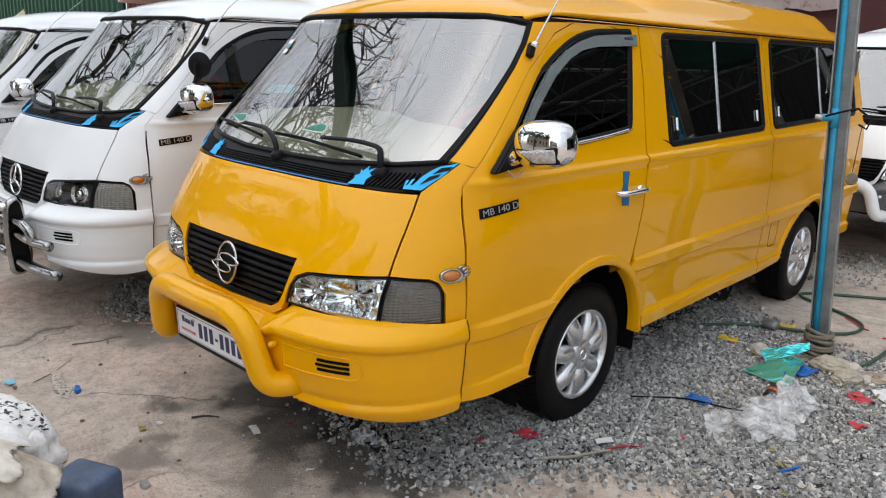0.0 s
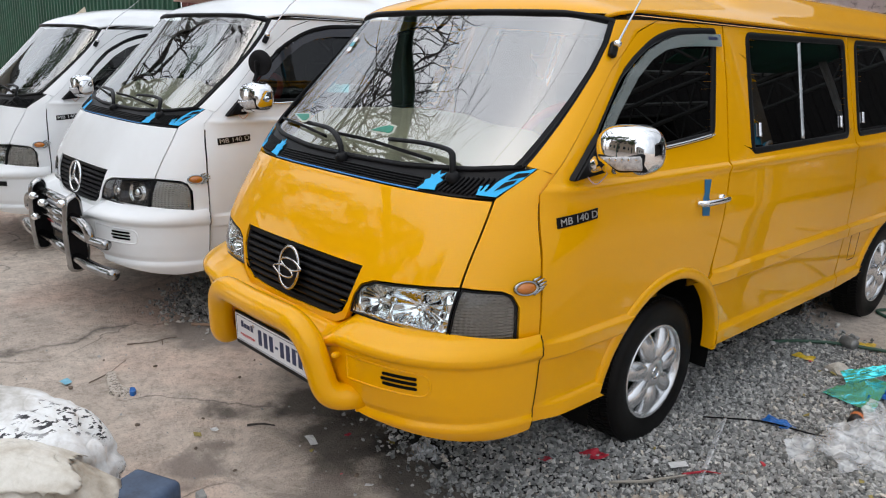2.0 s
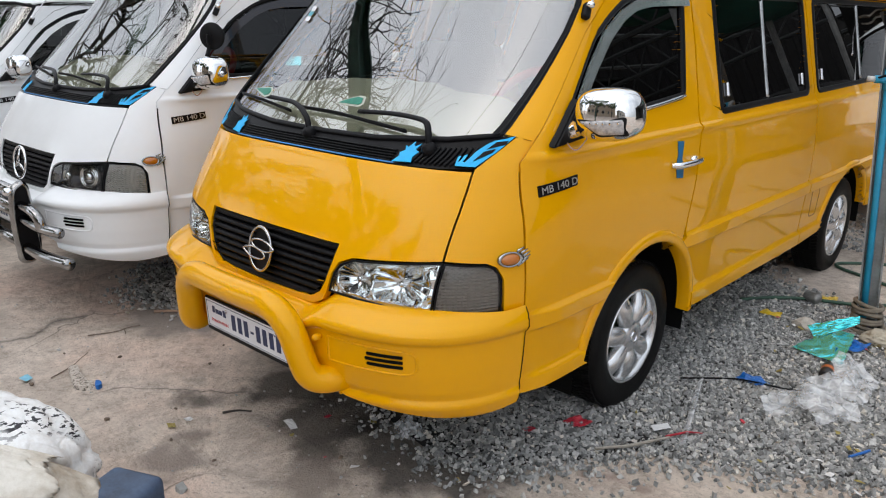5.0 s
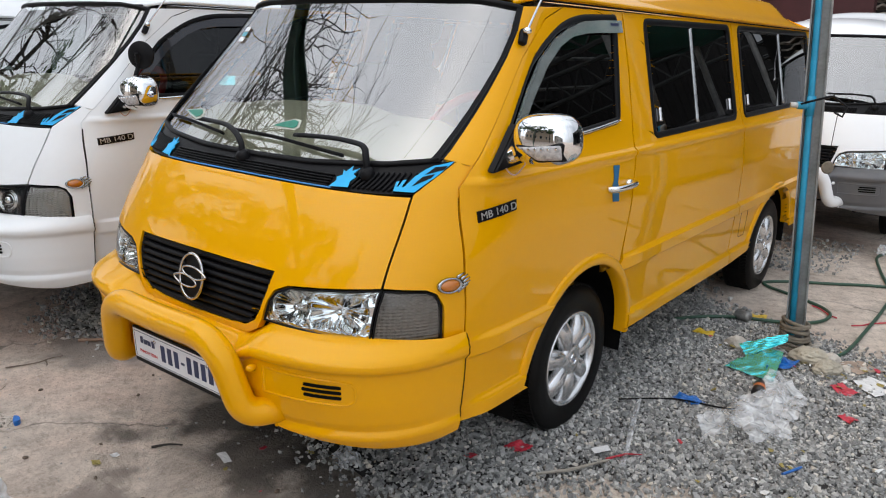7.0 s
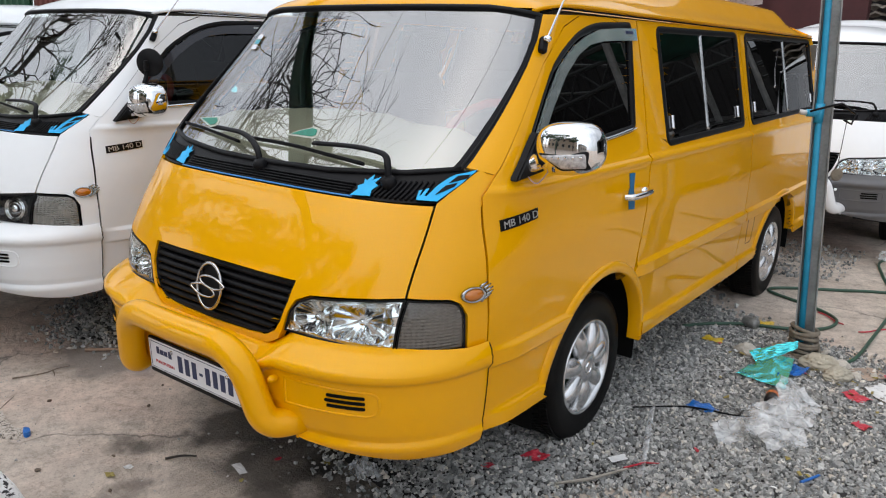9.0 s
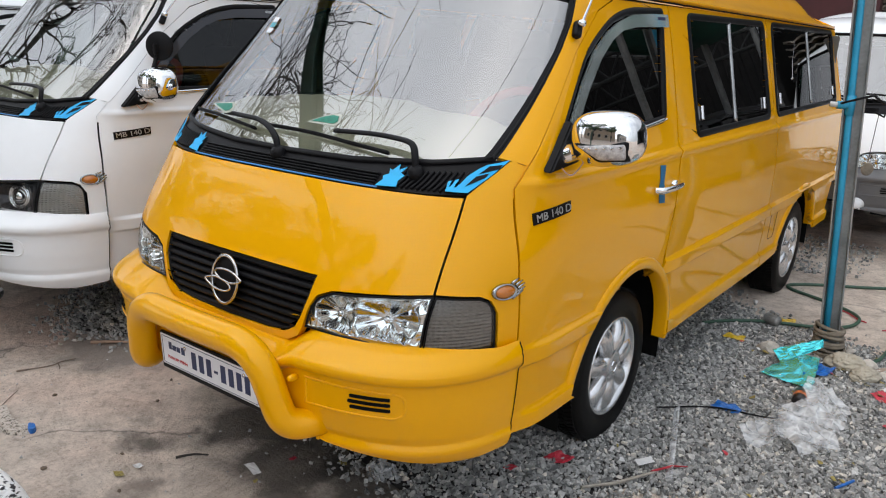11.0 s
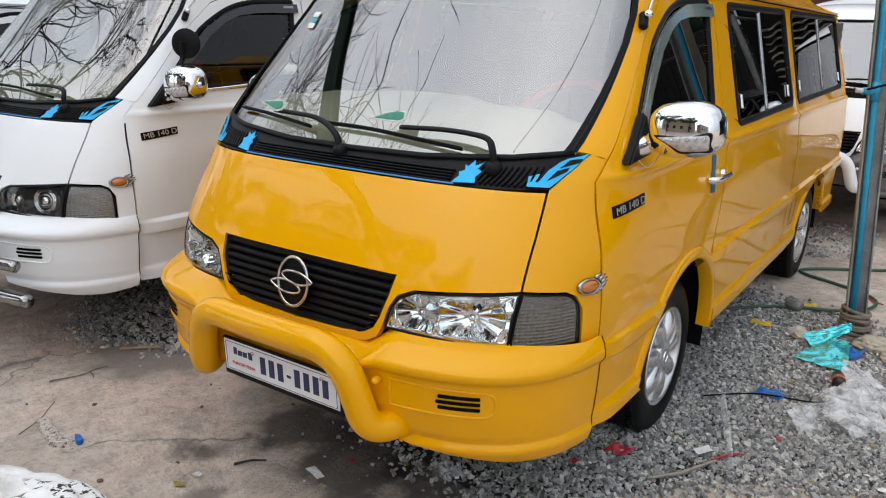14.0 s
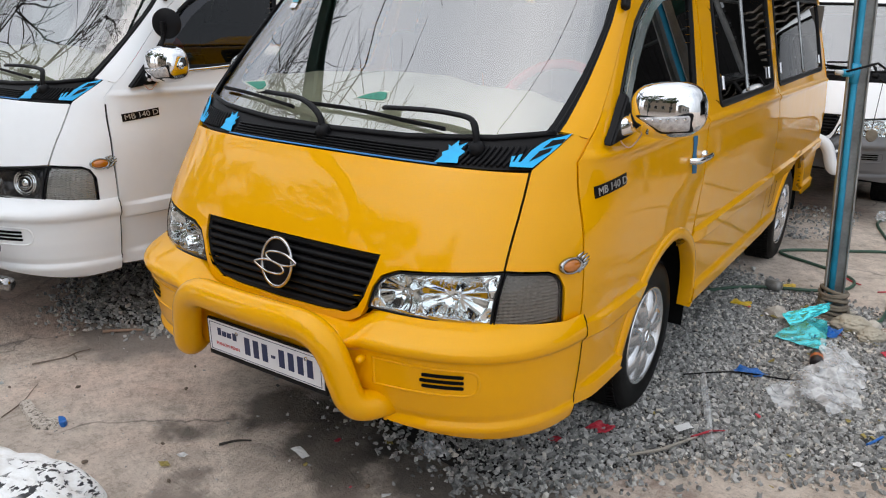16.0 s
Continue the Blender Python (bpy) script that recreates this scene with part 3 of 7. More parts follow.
    for k, d in enumerate(depth):
        for u in xs:
            w = 0.733
            q = q_of("upper", "x", abs(u) * w * 0.985, 1.80)
            e = spot("upper", q, 1.80)
            y = e.y + d if k < len(depth) - 1 else REAR_Y + 0.01
            y = min(y, REAR_Y + 0.01)
            fade = min(1.0, max(0.0, (REAR_Y + 0.02 - y) / 0.25)) ** 0.5
            crown = 0.165 * (1 - abs(u) ** 2.4) * (1 - math.exp(-d / 0.30)) * (0.4 + 0.6 * fade) + 0.028 * (1 - math.exp(-d / 0.03)) * (1 - abs(u) ** 14)
            if y > 2.2 and abs(u) < 0.82:
                crown += 0.070 * min(1, (y - 2.2) / 0.25) * min(1, (0.82 - abs(u)) / 0.10) * min(1.0, max(0.0, (REAR_Y - 0.12 - y) / 0.12))
            rv.append((u * w, y, 1.793 + crown))
    nx = len(xs)
    for k in range(len(depth) - 1):
        for i in range(nx - 1):
            rf.append((k * nx + i, k * nx + i + 1, (k + 1) * nx + i + 1, (k + 1) * nx + i))
    link_mesh("roof", rv, rf, body, v)
    for s in (1, -1):
        bm = bmesh.new()
        line = [(0.70, 1.14, 1.783), (0.722, 1.22, 1.80)] + [(0.742, y, 1.812) for y in (1.4, 2, 3, 4, REAR_Y - 0.05)]
        tube(bm, smooth_path([(s * a, b, c) for a, b, c in line], 6), 0.011, 8, squash=0.7)
        part("rain_gutter", bm, body, v, smooth=True)
        bm = bmesh.new()
        line = [(0.715, 1.17, 1.780), (0.735, 1.26, 1.797)] + [(0.752, y, 1.7985) for y in (1.4, 2, 3, 4, REAR_Y - 0.05)]
        tube(bm, smooth_path([(s * a, b, c) for a, b, c in line], 6), 0.004, 6)
        part("gutter_seam", bm, GAP, v)
    # glass
    ws = [("x", x, z) for x, z in ((0.0, 1.228), (0.3, 1.232), (0.6, 1.252), (0.765, 1.275))] + ys([(0.672, 1.288)] + [(y, z) for y, z in PILLAR[1:]]) + [("x", 0.55, 1.803), ("x", 0.28, 1.807), ("x", 0.0, 1.808)]
    screen = mirror_line("upper", ws)
    vf = ribbon("upper", screen, 0.013, 0.001)
    seal = link_mesh("windscreen_seal", *vf, BLACK, v)
    vf = skin("upper", inset_q(screen, 0.008), (), -0.009, 0.0)
    bent = np.array(vf[0])
    net = np.stack([bent[:, 0] ** (2 * i) * (bent[:, 2] - 1.5) ** j for i in range(5) for j in range(4)], axis=1)
    bent[:, 1] = net @ np.linalg.lstsq(net, bent[:, 1], rcond=None)[0]
    vf = (bent.tolist(), vf[1])
    pane = link_mesh("windscreen", *vf, WINDSCREEN, v, "clear laminated windscreen")
    pane.visible_shadow = False
    for s in (1, -1):
        band = skin("upper", outline("upper", ys([(y + 0.004, z) for y, z in PILLAR] + [(y - 0.016, z) for y, z in PILLAR[::-1]])), (), 0.0005, 0.004)
        link_mesh("windscreen_border", *(band if s > 0 else mirrored(band)), BLACK, v)
    for nm, line, parts in (("door_window", DOOR_WIN, 1), ("side_window", SIDE_WIN, 2), ("rear_window", REAR_WIN, 2)):
        rim_strip(v, "window_seal", "upper", ys(line), 0.028, 0.003, BLACK)
        for g in panel(v, nm, "upper", ys(line), CLEARISH if body is WHITE and nm == "door_window" else TINTED, off=-0.006, thick=0.0, gap=0.012):
            g.visible_shadow = False
    # cowl between hood and windscreen
    cowl = [("x", x, z) for x, z in ((0.0, 1.176), (0.35, 1.176), (0.62, 1.176), (0.738, 1.181), (0.803, 1.28), (0.765, 1.278), (0.6, 1.262), (0.3, 1.240), (0.0, 1.236))]
    vf = skin("upper", mirror_line("upper", cowl), (), -0.006, 0.02)
    link_mesh("cowl", *vf, BLACK, v)
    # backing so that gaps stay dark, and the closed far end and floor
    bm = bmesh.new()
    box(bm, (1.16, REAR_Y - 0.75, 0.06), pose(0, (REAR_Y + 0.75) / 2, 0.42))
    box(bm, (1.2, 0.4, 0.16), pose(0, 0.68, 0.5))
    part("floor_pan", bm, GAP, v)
    bm = bmesh.new()
    hull = [bm.verts.new((x, REAR_Y - 0.015, z)) for x, z in ((-0.88, 0.37), (0.88, 0.37), (0.905, 0.8), (0.89, 1.22), (0.735, 1.82), (0.4, 1.95), (-0.4, 1.95), (-0.735, 1.82), (-0.89, 1.22), (-0.905, 0.8))]
    bm.faces.new(hull)
    part("tailgate", bm, body, v)
    for y in (1.55, 4.24):
        for s in (1, -1):
            wheel(v, y, s, "black tyre on a silver alloy wheel")
    v.matrix_world = m
    return v, hood, doors



# ---- fittings of the vans ----
DARKCHROME = plain("dark_lamp_inside", (0.05, 0.05, 0.055), 0.15, 0.6, var=0.2)
BADGE = plain("badge_letters", (0.55, 0.56, 0.57), 0.3, 0.6, var=0.1)
VISORCHROME = plain("visor_chrome", (0.72, 0.82, 0.81), 0.10, 0.8, var=0.06, coat=0.5)
SMOKE = plain("smoke_visor", (0.012, 0.011, 0.016), 0.06, var=0.2, coat=1.0)
LINING = plain("grey_lining", (0.12, 0.115, 0.105), 0.9, var=0.12)
DASH = plain("dashboard_grey", (0.06, 0.06, 0.062), 0.7, var=0.2, bumps=0.15)


def decal(parent, name, kind, pts, mat, off=0.003, thick=0.002, how="x"):
    """A thin sheet stuck on the skin, given by (x or y, z) corners."""
    vf = skin(kind, outline(kind, [(how, a, z) for a, z in pts], 0.015), (), off, thick)
    return link_mesh(name, *vf, mat, parent)


def stretch(parent, name, kind, pts, r, mat, off=0.01, smooth_it=True, squash=1.0):
    """A rod along points (how, v, z, off) of the skin."""
    p = [spot(kind, q_of(kind, h, v, z), z) + normal_at(kind, q_of(kind, h, v, z), z) * (o + off) for h, v, z, o in pts]
    bm = bmesh.new()
    tube(bm, smooth_path(p, 6) if smooth_it else p, r, 8, squash=squash)
    return part(name, bm, mat, parent, smooth=True)


def grille_width(z):
    pts = sorted((z0, x0) for x0, z0 in GRILLE_HALF[1:-1])
    return float(np.interp(z, [p[0] for p in pts], [p[1] for p in pts]))


EMBLEM = plain("worn_chrome", (0.55, 0.55, 0.55), 0.10, 1.0, var=0.15, scale=25)


def grille(v, hood, star):
    g = new("grille", None)
    g.parent = v
    vf = skin("upper", inset_q(outline("upper", both(GRILLE_HALF)), -0.006), (), -0.034, 0.0)
    link_mesh("backing", *vf, GAP, g)
    link_mesh("surround", *ribbon("upper", outline("upper", both(GRILLE_HALF)), 0.010, -0.010, 0.03), BLACK, g)
    for k in range(8):
        z = 0.722 + 0.0262 * k
        w = grille_width(z) - 0.006
        vs, fs = [], []
        prof = ((-0.008, -0.034), (-0.010, -0.016), (-0.006, -0.009), (0.003, -0.010), (0.0095, -0.020), (0.010, -0.034))
        n = 24
        for i in range(n + 1):
            x = -w + 2 * w * i / n
            for dz, o in prof:
                q = q_of("upper", "x", x, z + dz)
                vs.append(tuple(spot("upper", q, z + dz) + normal_at("upper", q, z + dz) * o))
        c = len(prof)
        for i in range(n):
            for j in range(c - 1):
                fs.append((i * c + j, (i + 1) * c + j, (i + 1) * c + j + 1, i * c + j + 1))
        link_mesh("slat", vs, fs, BLACK, g)
    e = new("emblem", None)
    e.parent = g
    p = spot("upper", 0, 0.825) + normal_at("upper", 0, 0.825) * 0.012
    tilt = pose(p.x, p.y, p.z, -8, 0, 0)
    bm = bmesh.new()
    if star:
        ring_mesh(bm, 0.088, 0.088, 0.008, tilt)
        for a in (90, 210, 330):
            tip = tilt @ Vector((0.085 * math.cos(radians(a)), -0.002, 0.085 * math.sin(radians(a))))
            tube(bm, [tilt @ Vector((0, -0.006, 0)), tip], [0.014, 0.003], 6)
    else:
        ring_mesh(bm, 0.066, 0.080, 0.0058, tilt)
        for cx, cz, s in ((0.024, 0.016, 1), (-0.026, -0.017, -1)):
            loop = []
            for i in range(49):
                a = 2 * math.pi * i / 48
                pinch = (1 - 0.55 * max(0.0, math.cos(a)) ** 2)
                loop.append(tilt @ Vector((cx + s * 0.066 * math.cos(a), -0.008, cz + s * 0.020 * math.sin(a) * pinch - s * 0.004 * math.cos(a))))
            tube(bm, loop, 0.0042, 8, caps=False)
    part("emblem_ring", bm, CHROME if star else EMBLEM, e, "chrome ring emblem", smooth=True)
    if not star:
        bm = bmesh.new()
        lathe(bm, [(0.001, 0), (0.062, 0)], 28, tilt @ pose(0, 0.008, 0, 90, 0, 0) @ Matrix.Diagonal((1, 1.22, 1, 1)))
        part("emblem_disc", bm, BLACK, e)


def bowl(x, z):
    """Depth of a headlamp's reflector: two faceted dishes, a rib between them, and flutes along the edges."""
    o, deep = -0.010, 0.0
    for cx, cz, r, d, n in ((0.468, 0.812, 0.072, 0.050, 8), (0.628, 0.820, 0.098, 0.060, 10)):
        u, w = (x - cx) / r, (z - cz) / (r * 0.85)
        t = math.hypot(u, w)
        a = math.atan2(w, u)
        facet = abs((a * n / (2 * math.pi) + 0.18 * noise.noise((cx * 40, math.floor(a * n / 6.2832), 0))) % 1.0 - 0.5)
        deep = max(deep, d * max(0.0, 1 - t * t) + 0.013 * facet * min(1.0, t) * (t < 1.25))
    o -= deep
    edge = max(0.0, min(1.0, (abs(z - 0.818) - 0.042) / 0.008))
    return o + 0.0022 * edge * math.sin(x * 360)


def lamp_net(line, off, nx=84, nz=34):
    """A fine net over the outline of a lamp given in (x, z), sunk by off(x, z)."""
    zs = [p[1] for p in line]
    lo, hi = min(zs) + 0.0015, max(zs) - 0.0015
    vs, fs = [], []
    for j in range(nz + 1):
        z = lo + (hi - lo) * j / nz
        cut = sorted(a[0] + (b[0] - a[0]) * (z - a[1]) / (b[1] - a[1]) for a, b in zip(line, line[1:] + line[:1]) if (a[1] > z) != (b[1] > z))
        for i in range(nx + 1):
            x = cut[0] + (cut[-1] - cut[0]) * i / nx
            q = q_of("upper", "x", x, z)
            vs.append(tuple(spot("upper", q, z) + normal_at("upper", q, z) * off(x, z)))
    for j in range(nz):
        for i in range(nx):
            a = j * (nx + 1) + i
            fs.append((a, a + 1, a + nx + 2, a + nx + 1))
    return vs, fs


ZF = [round(z, 4) for z in np.arange(0.70, 0.92, 0.010)]


LAMP_NET = lamp_net(LAMP, bowl)


def headlamps(v, dark, grey=False):
    for s in (1, -1):
        lamp = new("headlamp", None)
        lamp.parent = v

        def put(name, vf, mat, label="", smooth=True):
            return link_mesh(name, *(vf if s > 0 else mirrored(vf)), mat, lamp, label, smooth)

        line = outline("upper", [("x", x, z) for x, z in LAMP], 0.02)
        put("reflector", LAMP_NET, DARKCHROME if dark else REFLECTOR, "faceted bright reflector" if not dark else "dark smoked reflector")
        put("housing", ribbon("upper", inset_q(line, -0.004), 0.006, -0.005, 0.016), BLACK)
        put("lens", skin("upper", inset_q(line, 0.001), (), -0.004, 0.0), LENS, "clear headlamp lens").visible_shadow = False
        for cx, cz, r in ((0.475, 0.815, 0.034), (0.635, 0.822, 0.042)):
            q = q_of("upper", "x", cx, cz)
            m = on_skin("upper", "x", cx, cz, -0.05)
            bm = bmesh.new()
            if dark:
                for rr in (r, r * 1.25):
                    lathe(bm, [(rr, 0.0), (rr + 0.004, 0.008), (rr + 0.008, 0.0)], 28, m)
                lathe(bm, [(r * 0.9, -0.01), (r * 0.7, 0.012), (r * 0.35, 0.02), (0.0005, 0.022)], 24, m)
            else:
                lathe(bm, [(0.013, -0.02), (0.013, 0.012), (0.009, 0.02), (0.0005, 0.021)], 16, m)
            if s < 0:
                bmesh.ops.scale(bm, vec=(-1, 1, 1), verts=bm.verts)
                bmesh.ops.reverse_faces(bm, faces=bm.faces)
            part("bulb", bm, CHROME, lamp, smooth=True)
        turn = new("turn_signal", None)
        turn.parent = v
        tl = outline("upper", [("x", 0.752, 0.899)] + [("y", a, b) for a, b in ((0.50, 0.891), (0.522, 0.888), (0.540, 0.879), (0.552, 0.863), (0.558, 0.842), (0.562, 0.728), (0.50, 0.733))] + [("x", 0.740, 0.744)], 0.02)
        for name, vf, mat, lab in (("signal_reflector", skin("upper", inset_q(tl, 0.004), (), -0.013, 0.0, ZF), REFLECTOR_GRID, ""),
                                   ("signal_housing", ribbon("upper", inset_q(tl, -0.002), 0.005, -0.004, 0.016), BLACK, ""),
                                   ("signal_lens", skin("upper", inset_q(tl, 0.004), (), -0.003, 0.0), SMOKED if grey else LENS, "ribbed clear signal lens")):
            ob = link_mesh(name, *(vf if s > 0 else mirrored(vf)), mat, turn, lab)
            if name == "signal_lens":
                ob.visible_shadow = False


def grid_reflector():
    m, nt, b = material("fluted_reflector")
    b.inputs["Metallic"].default_value, b.inputs["Roughness"].default_value = 0.45, 0.22
    b.inputs["Base Color"].default_value = (0.80, 0.77, 0.71, 1)
    w = []
    for axis in ("X", "Z"):
        co, wv = nt.nodes.new("ShaderNodeTexCoord"), nt.nodes.new("ShaderNodeTexWave")
        wv.wave_type, wv.bands_direction, wv.wave_profile = "BANDS", axis, "SIN"
        wv.inputs["Scale"].default_value = 26 if axis == "X" else 30
        nt.links.new(co.outputs["Object"], wv.inputs[0])
        w.append(wv.outputs["Fac"])
    ad = nt.nodes.new("ShaderNodeMath")
    nt.links.new(w[0], ad.inputs[0])
    nt.links.new(w[1], ad.inputs[1])
    bump(nt, b, ad.outputs[0], 0.7, 0.010)
    return m


REFLECTOR_GRID = grid_reflector()


def vents(v, mat):
    """The three-slot vent in each side of the bumper."""
    for s in (1, -1):
        vent = new("bumper_vent", None)
        vent.parent = v
        frame_line = [("x", x, z) for x, z in rounded([(0.44, 0.548), (0.745, 0.548), (0.745, 0.634), (0.44, 0.640)], [0.005, 0.04, 0.035, 0.005])]
        vf = ribbon("bumper", outline("bumper", frame_line, 0.02), 0.008, 0.0045, 0.006, 0.0028)
        link_mesh("vent_frame", *(vf if s > 0 else mirrored(vf)), mat, vent)
        for k in range(3):
            z = 0.578 + 0.0175 * k
            slot = [("x", x, a) for x, a in rounded([(0.588 + 0.006 * abs(k - 1), z - 0.0055), (0.706, z - 0.0055), (0.706, z + 0.0055), (0.588 + 0.006 * abs(k - 1), z + 0.0055)], 0.0045, 3)]
            vf = skin("bumper", outline("bumper", slot, 0.02), (), 0.0075, 0.002)
            link_mesh("slot", *(vf if s > 0 else mirrored(vf)), GAP, vent)


def superball(bm, c, h, p=2.6, nu=28, nv=18):
    rows = []

    def sp(a, e):
        return math.copysign(abs(a) ** e, a)

    for j in range(nv + 1):
        t = -math.pi / 2 + math.pi * j / nv
        rows.append([bm.verts.new((c[0] + h[0] * sp(math.cos(t), 2 / p) * sp(math.cos(2 * math.pi * i / nu), 2 / p),
                                   c[1] + h[1] * sp(math.cos(t), 2 / p) * sp(math.sin(2 * math.pi * i / nu), 2 / p), c[2] + h[2] * sp(math.sin(t), 2 / p))) for i in range(nu)])
    for a, b in zip(rows, rows[1:]):
        for i in range(nu):
            bm.faces.new((a[i], a[(i + 1) % nu], b[(i + 1) % nu], b[i]))
    bmesh.ops.remove_doubles(bm, verts=bm.verts, dist=0.0005)


def mirrors(v, extra):
    for s in (1, -1):
        mr = new("door_mirror", None)
        mr.parent = v
        mr.matrix_local = Matrix.Diagonal((s, 1, 1, 1)) if s > 0 else pose(0.07, 0.17, -0.02) @ Matrix.Diagonal((s, 1, 1, 1))
        bm = bmesh.new()
        superball(bm, (1.022, 0.885, 1.353), (0.112, 0.080, 0.083), 2.7)
        bmesh.ops.rotate(bm, cent=(1.035, 0.885, 1.357), matrix=Matrix.Rotation(radians(-6), 3, "Y"), verts=bm.verts)
        for a in bm.verts:
            if a.co.y > 0.93:
                a.co.y = 0.93 + (a.co.y - 0.93) * 0.25
            a.co.z += 0.02 * (1.15 - a.co.x) * (1 if a.co.z > 1.357 else -0.3)
        part("mirror_shell", bm, CHROME, mr, "mirror shell in polished chrome", smooth=True)
        turn = Matrix.Translation((1.035, 0.885, 1.357)) @ Matrix.Rotation(radians(-6), 4, "Y") @ Matrix.Translation((-1.035, -0.885, -1.357))

        def on_shell(x, z, off):
            """A point of the shell's face at x, z from its middle, raised by off."""
            left = max(0.02, 1 - abs(x / 0.112) ** 2.7 - abs(z / 0.083) ** 2.7)
            p = turn @ Vector((1.022 + x, 0.885 - 0.080 * left ** (1 / 2.7) - off, 1.353 + z))
            return Vector((p.x, p.y, p.z + 0.02 * (1.15 - p.x) * (1 if p.z > 1.357 else -0.3)))

        for name, grow, off, mat, lab in (("signal_frame", 0.006, 0.0055, BLACK, ""), ("signal_strip", 0.0, 0.0085, LED, "clear ribbed signal strip")):
            bm = bmesh.new()
            line = rounded([(-0.070 - 2 * grow, -0.012 + grow), (0.086 + grow, -0.010 + grow), (0.080 + grow, -0.058 - grow), (0.004 - grow, -0.058 - grow)], 0.010, 5)
            cx, cz = 0.030, -0.034
            rings = [[bm.verts.new(on_shell(cx + (x - cx) * f, cz + (z - cz) * f, o)) for x, z in line] for f, o in ((0.15, off), (0.4, off), (0.7, off), (0.93, off), (1.0, off * 0.5), (1.0, -0.004))]
            bm.faces.new(rings[0])
            for r0, r1 in zip(rings, rings[1:]):
                for i in range(len(line)):
                    bm.faces.new((r0[i], r0[(i + 1) % len(line)], r1[(i + 1) % len(line)], r1[i]))
            bmesh.ops.recalc_face_normals(bm, faces=bm.faces)
            part(name, bm, mat, mr, lab, smooth=True)
        for k in range(6):
            bm = bmesh.new()
            lathe(bm, [(0.0042, 0), (0.0038, 0.002), (0.0005, 0.003)], 10, Matrix.Translation(on_shell(-0.042 + 0.023 * k, -0.021, 0.0085)) @ pose(0, 0, 0, 90, 0, 0))
            part("signal_led", bm, CHROME, mr)
        bm = bmesh.new()
        tube(bm, smooth_path([(0.885, 0.84, 1.268), (0.905, 0.85, 1.238), (0.925, 0.86, 1.232), (0.945, 0.875, 1.262), (0.955, 0.88, 1.285)], 5), 0.0022, 6)
        part("mirror_wire", bm, COPPER, mr, "thin loose pinkish wire", smooth=True)
        bm = bmesh.new()
        pts = [(0.868, 0.765, 1.243), (0.846, 0.925, 1.392), (0.872, 0.945, 1.262)]
        a = [bm.verts.new(p) for p in pts]
        b = [bm.verts.new((p[0] + 0.03, p[1] + 0.008, p[2] - 0.003)) for p in pts]
        bm.faces.new(a)
        bm.faces.new(b[::-1])
        for i in range(3):
            bm.faces.new((a[i], a[(i + 1) % 3], b[(i + 1) % 3], b[i]))
        bmesh.ops.bevel(bm, geom=bm.edges[:], offset=0.006, segments=2, affect="EDGES")
        bmesh.ops.recalc_face_normals(bm, faces=bm.faces)
        part("mirror_base", bm, BLACK, mr)
        bm = bmesh.new()
        tube(bm, smooth_path([(0.87, 0.875, 1.285), (0.915, 0.88, 1.305), (0.95, 0.885, 1.33)], 5), [0.036] * 6 + [0.042] * 5, 14, squash=0.7)
        part("mirror_arm", bm, CHROME, mr, smooth=True)
        if extra and s > 0:
            bm = bmesh.new()
            tube(bm, smooth_path([(0.97, 0.90, 1.43), (0.955, 0.925, 1.47), (0.965, 0.935, 1.53)], 5), 0.011, 10)
            part("stalk", bm, BLACK, mr, smooth=True)
            bm = bmesh.new()
            lathe(bm, [(0.0005, -0.022), (0.03, -0.022), (0.05, -0.016), (0.066, -0.004), (0.07, 0.006), (0.066, 0.012), (0.0005, 0.012)], 32, pose(0.967, 0.945, 1.535, 90, 0, 32))
            part("round_mirror", bm, BLACK, mr, "round black blind-spot mirror", smooth=True)
            bm = bmesh.new()
            box(bm, (0.02, 0.02, 0.05), pose(0.967, 0.92, 1.52), 0.004)
            part("swivel", bm, BLACK, mr)


COPPER = plain("pinkish_wire", (0.55, 0.33, 0.24), 0.4, var=0.2)
LED = plain("led_strip", (0.50, 0.50, 0.51), 0.22, 0.2, var=0.5, scale=70, bumps=0.6, coat=1.0)


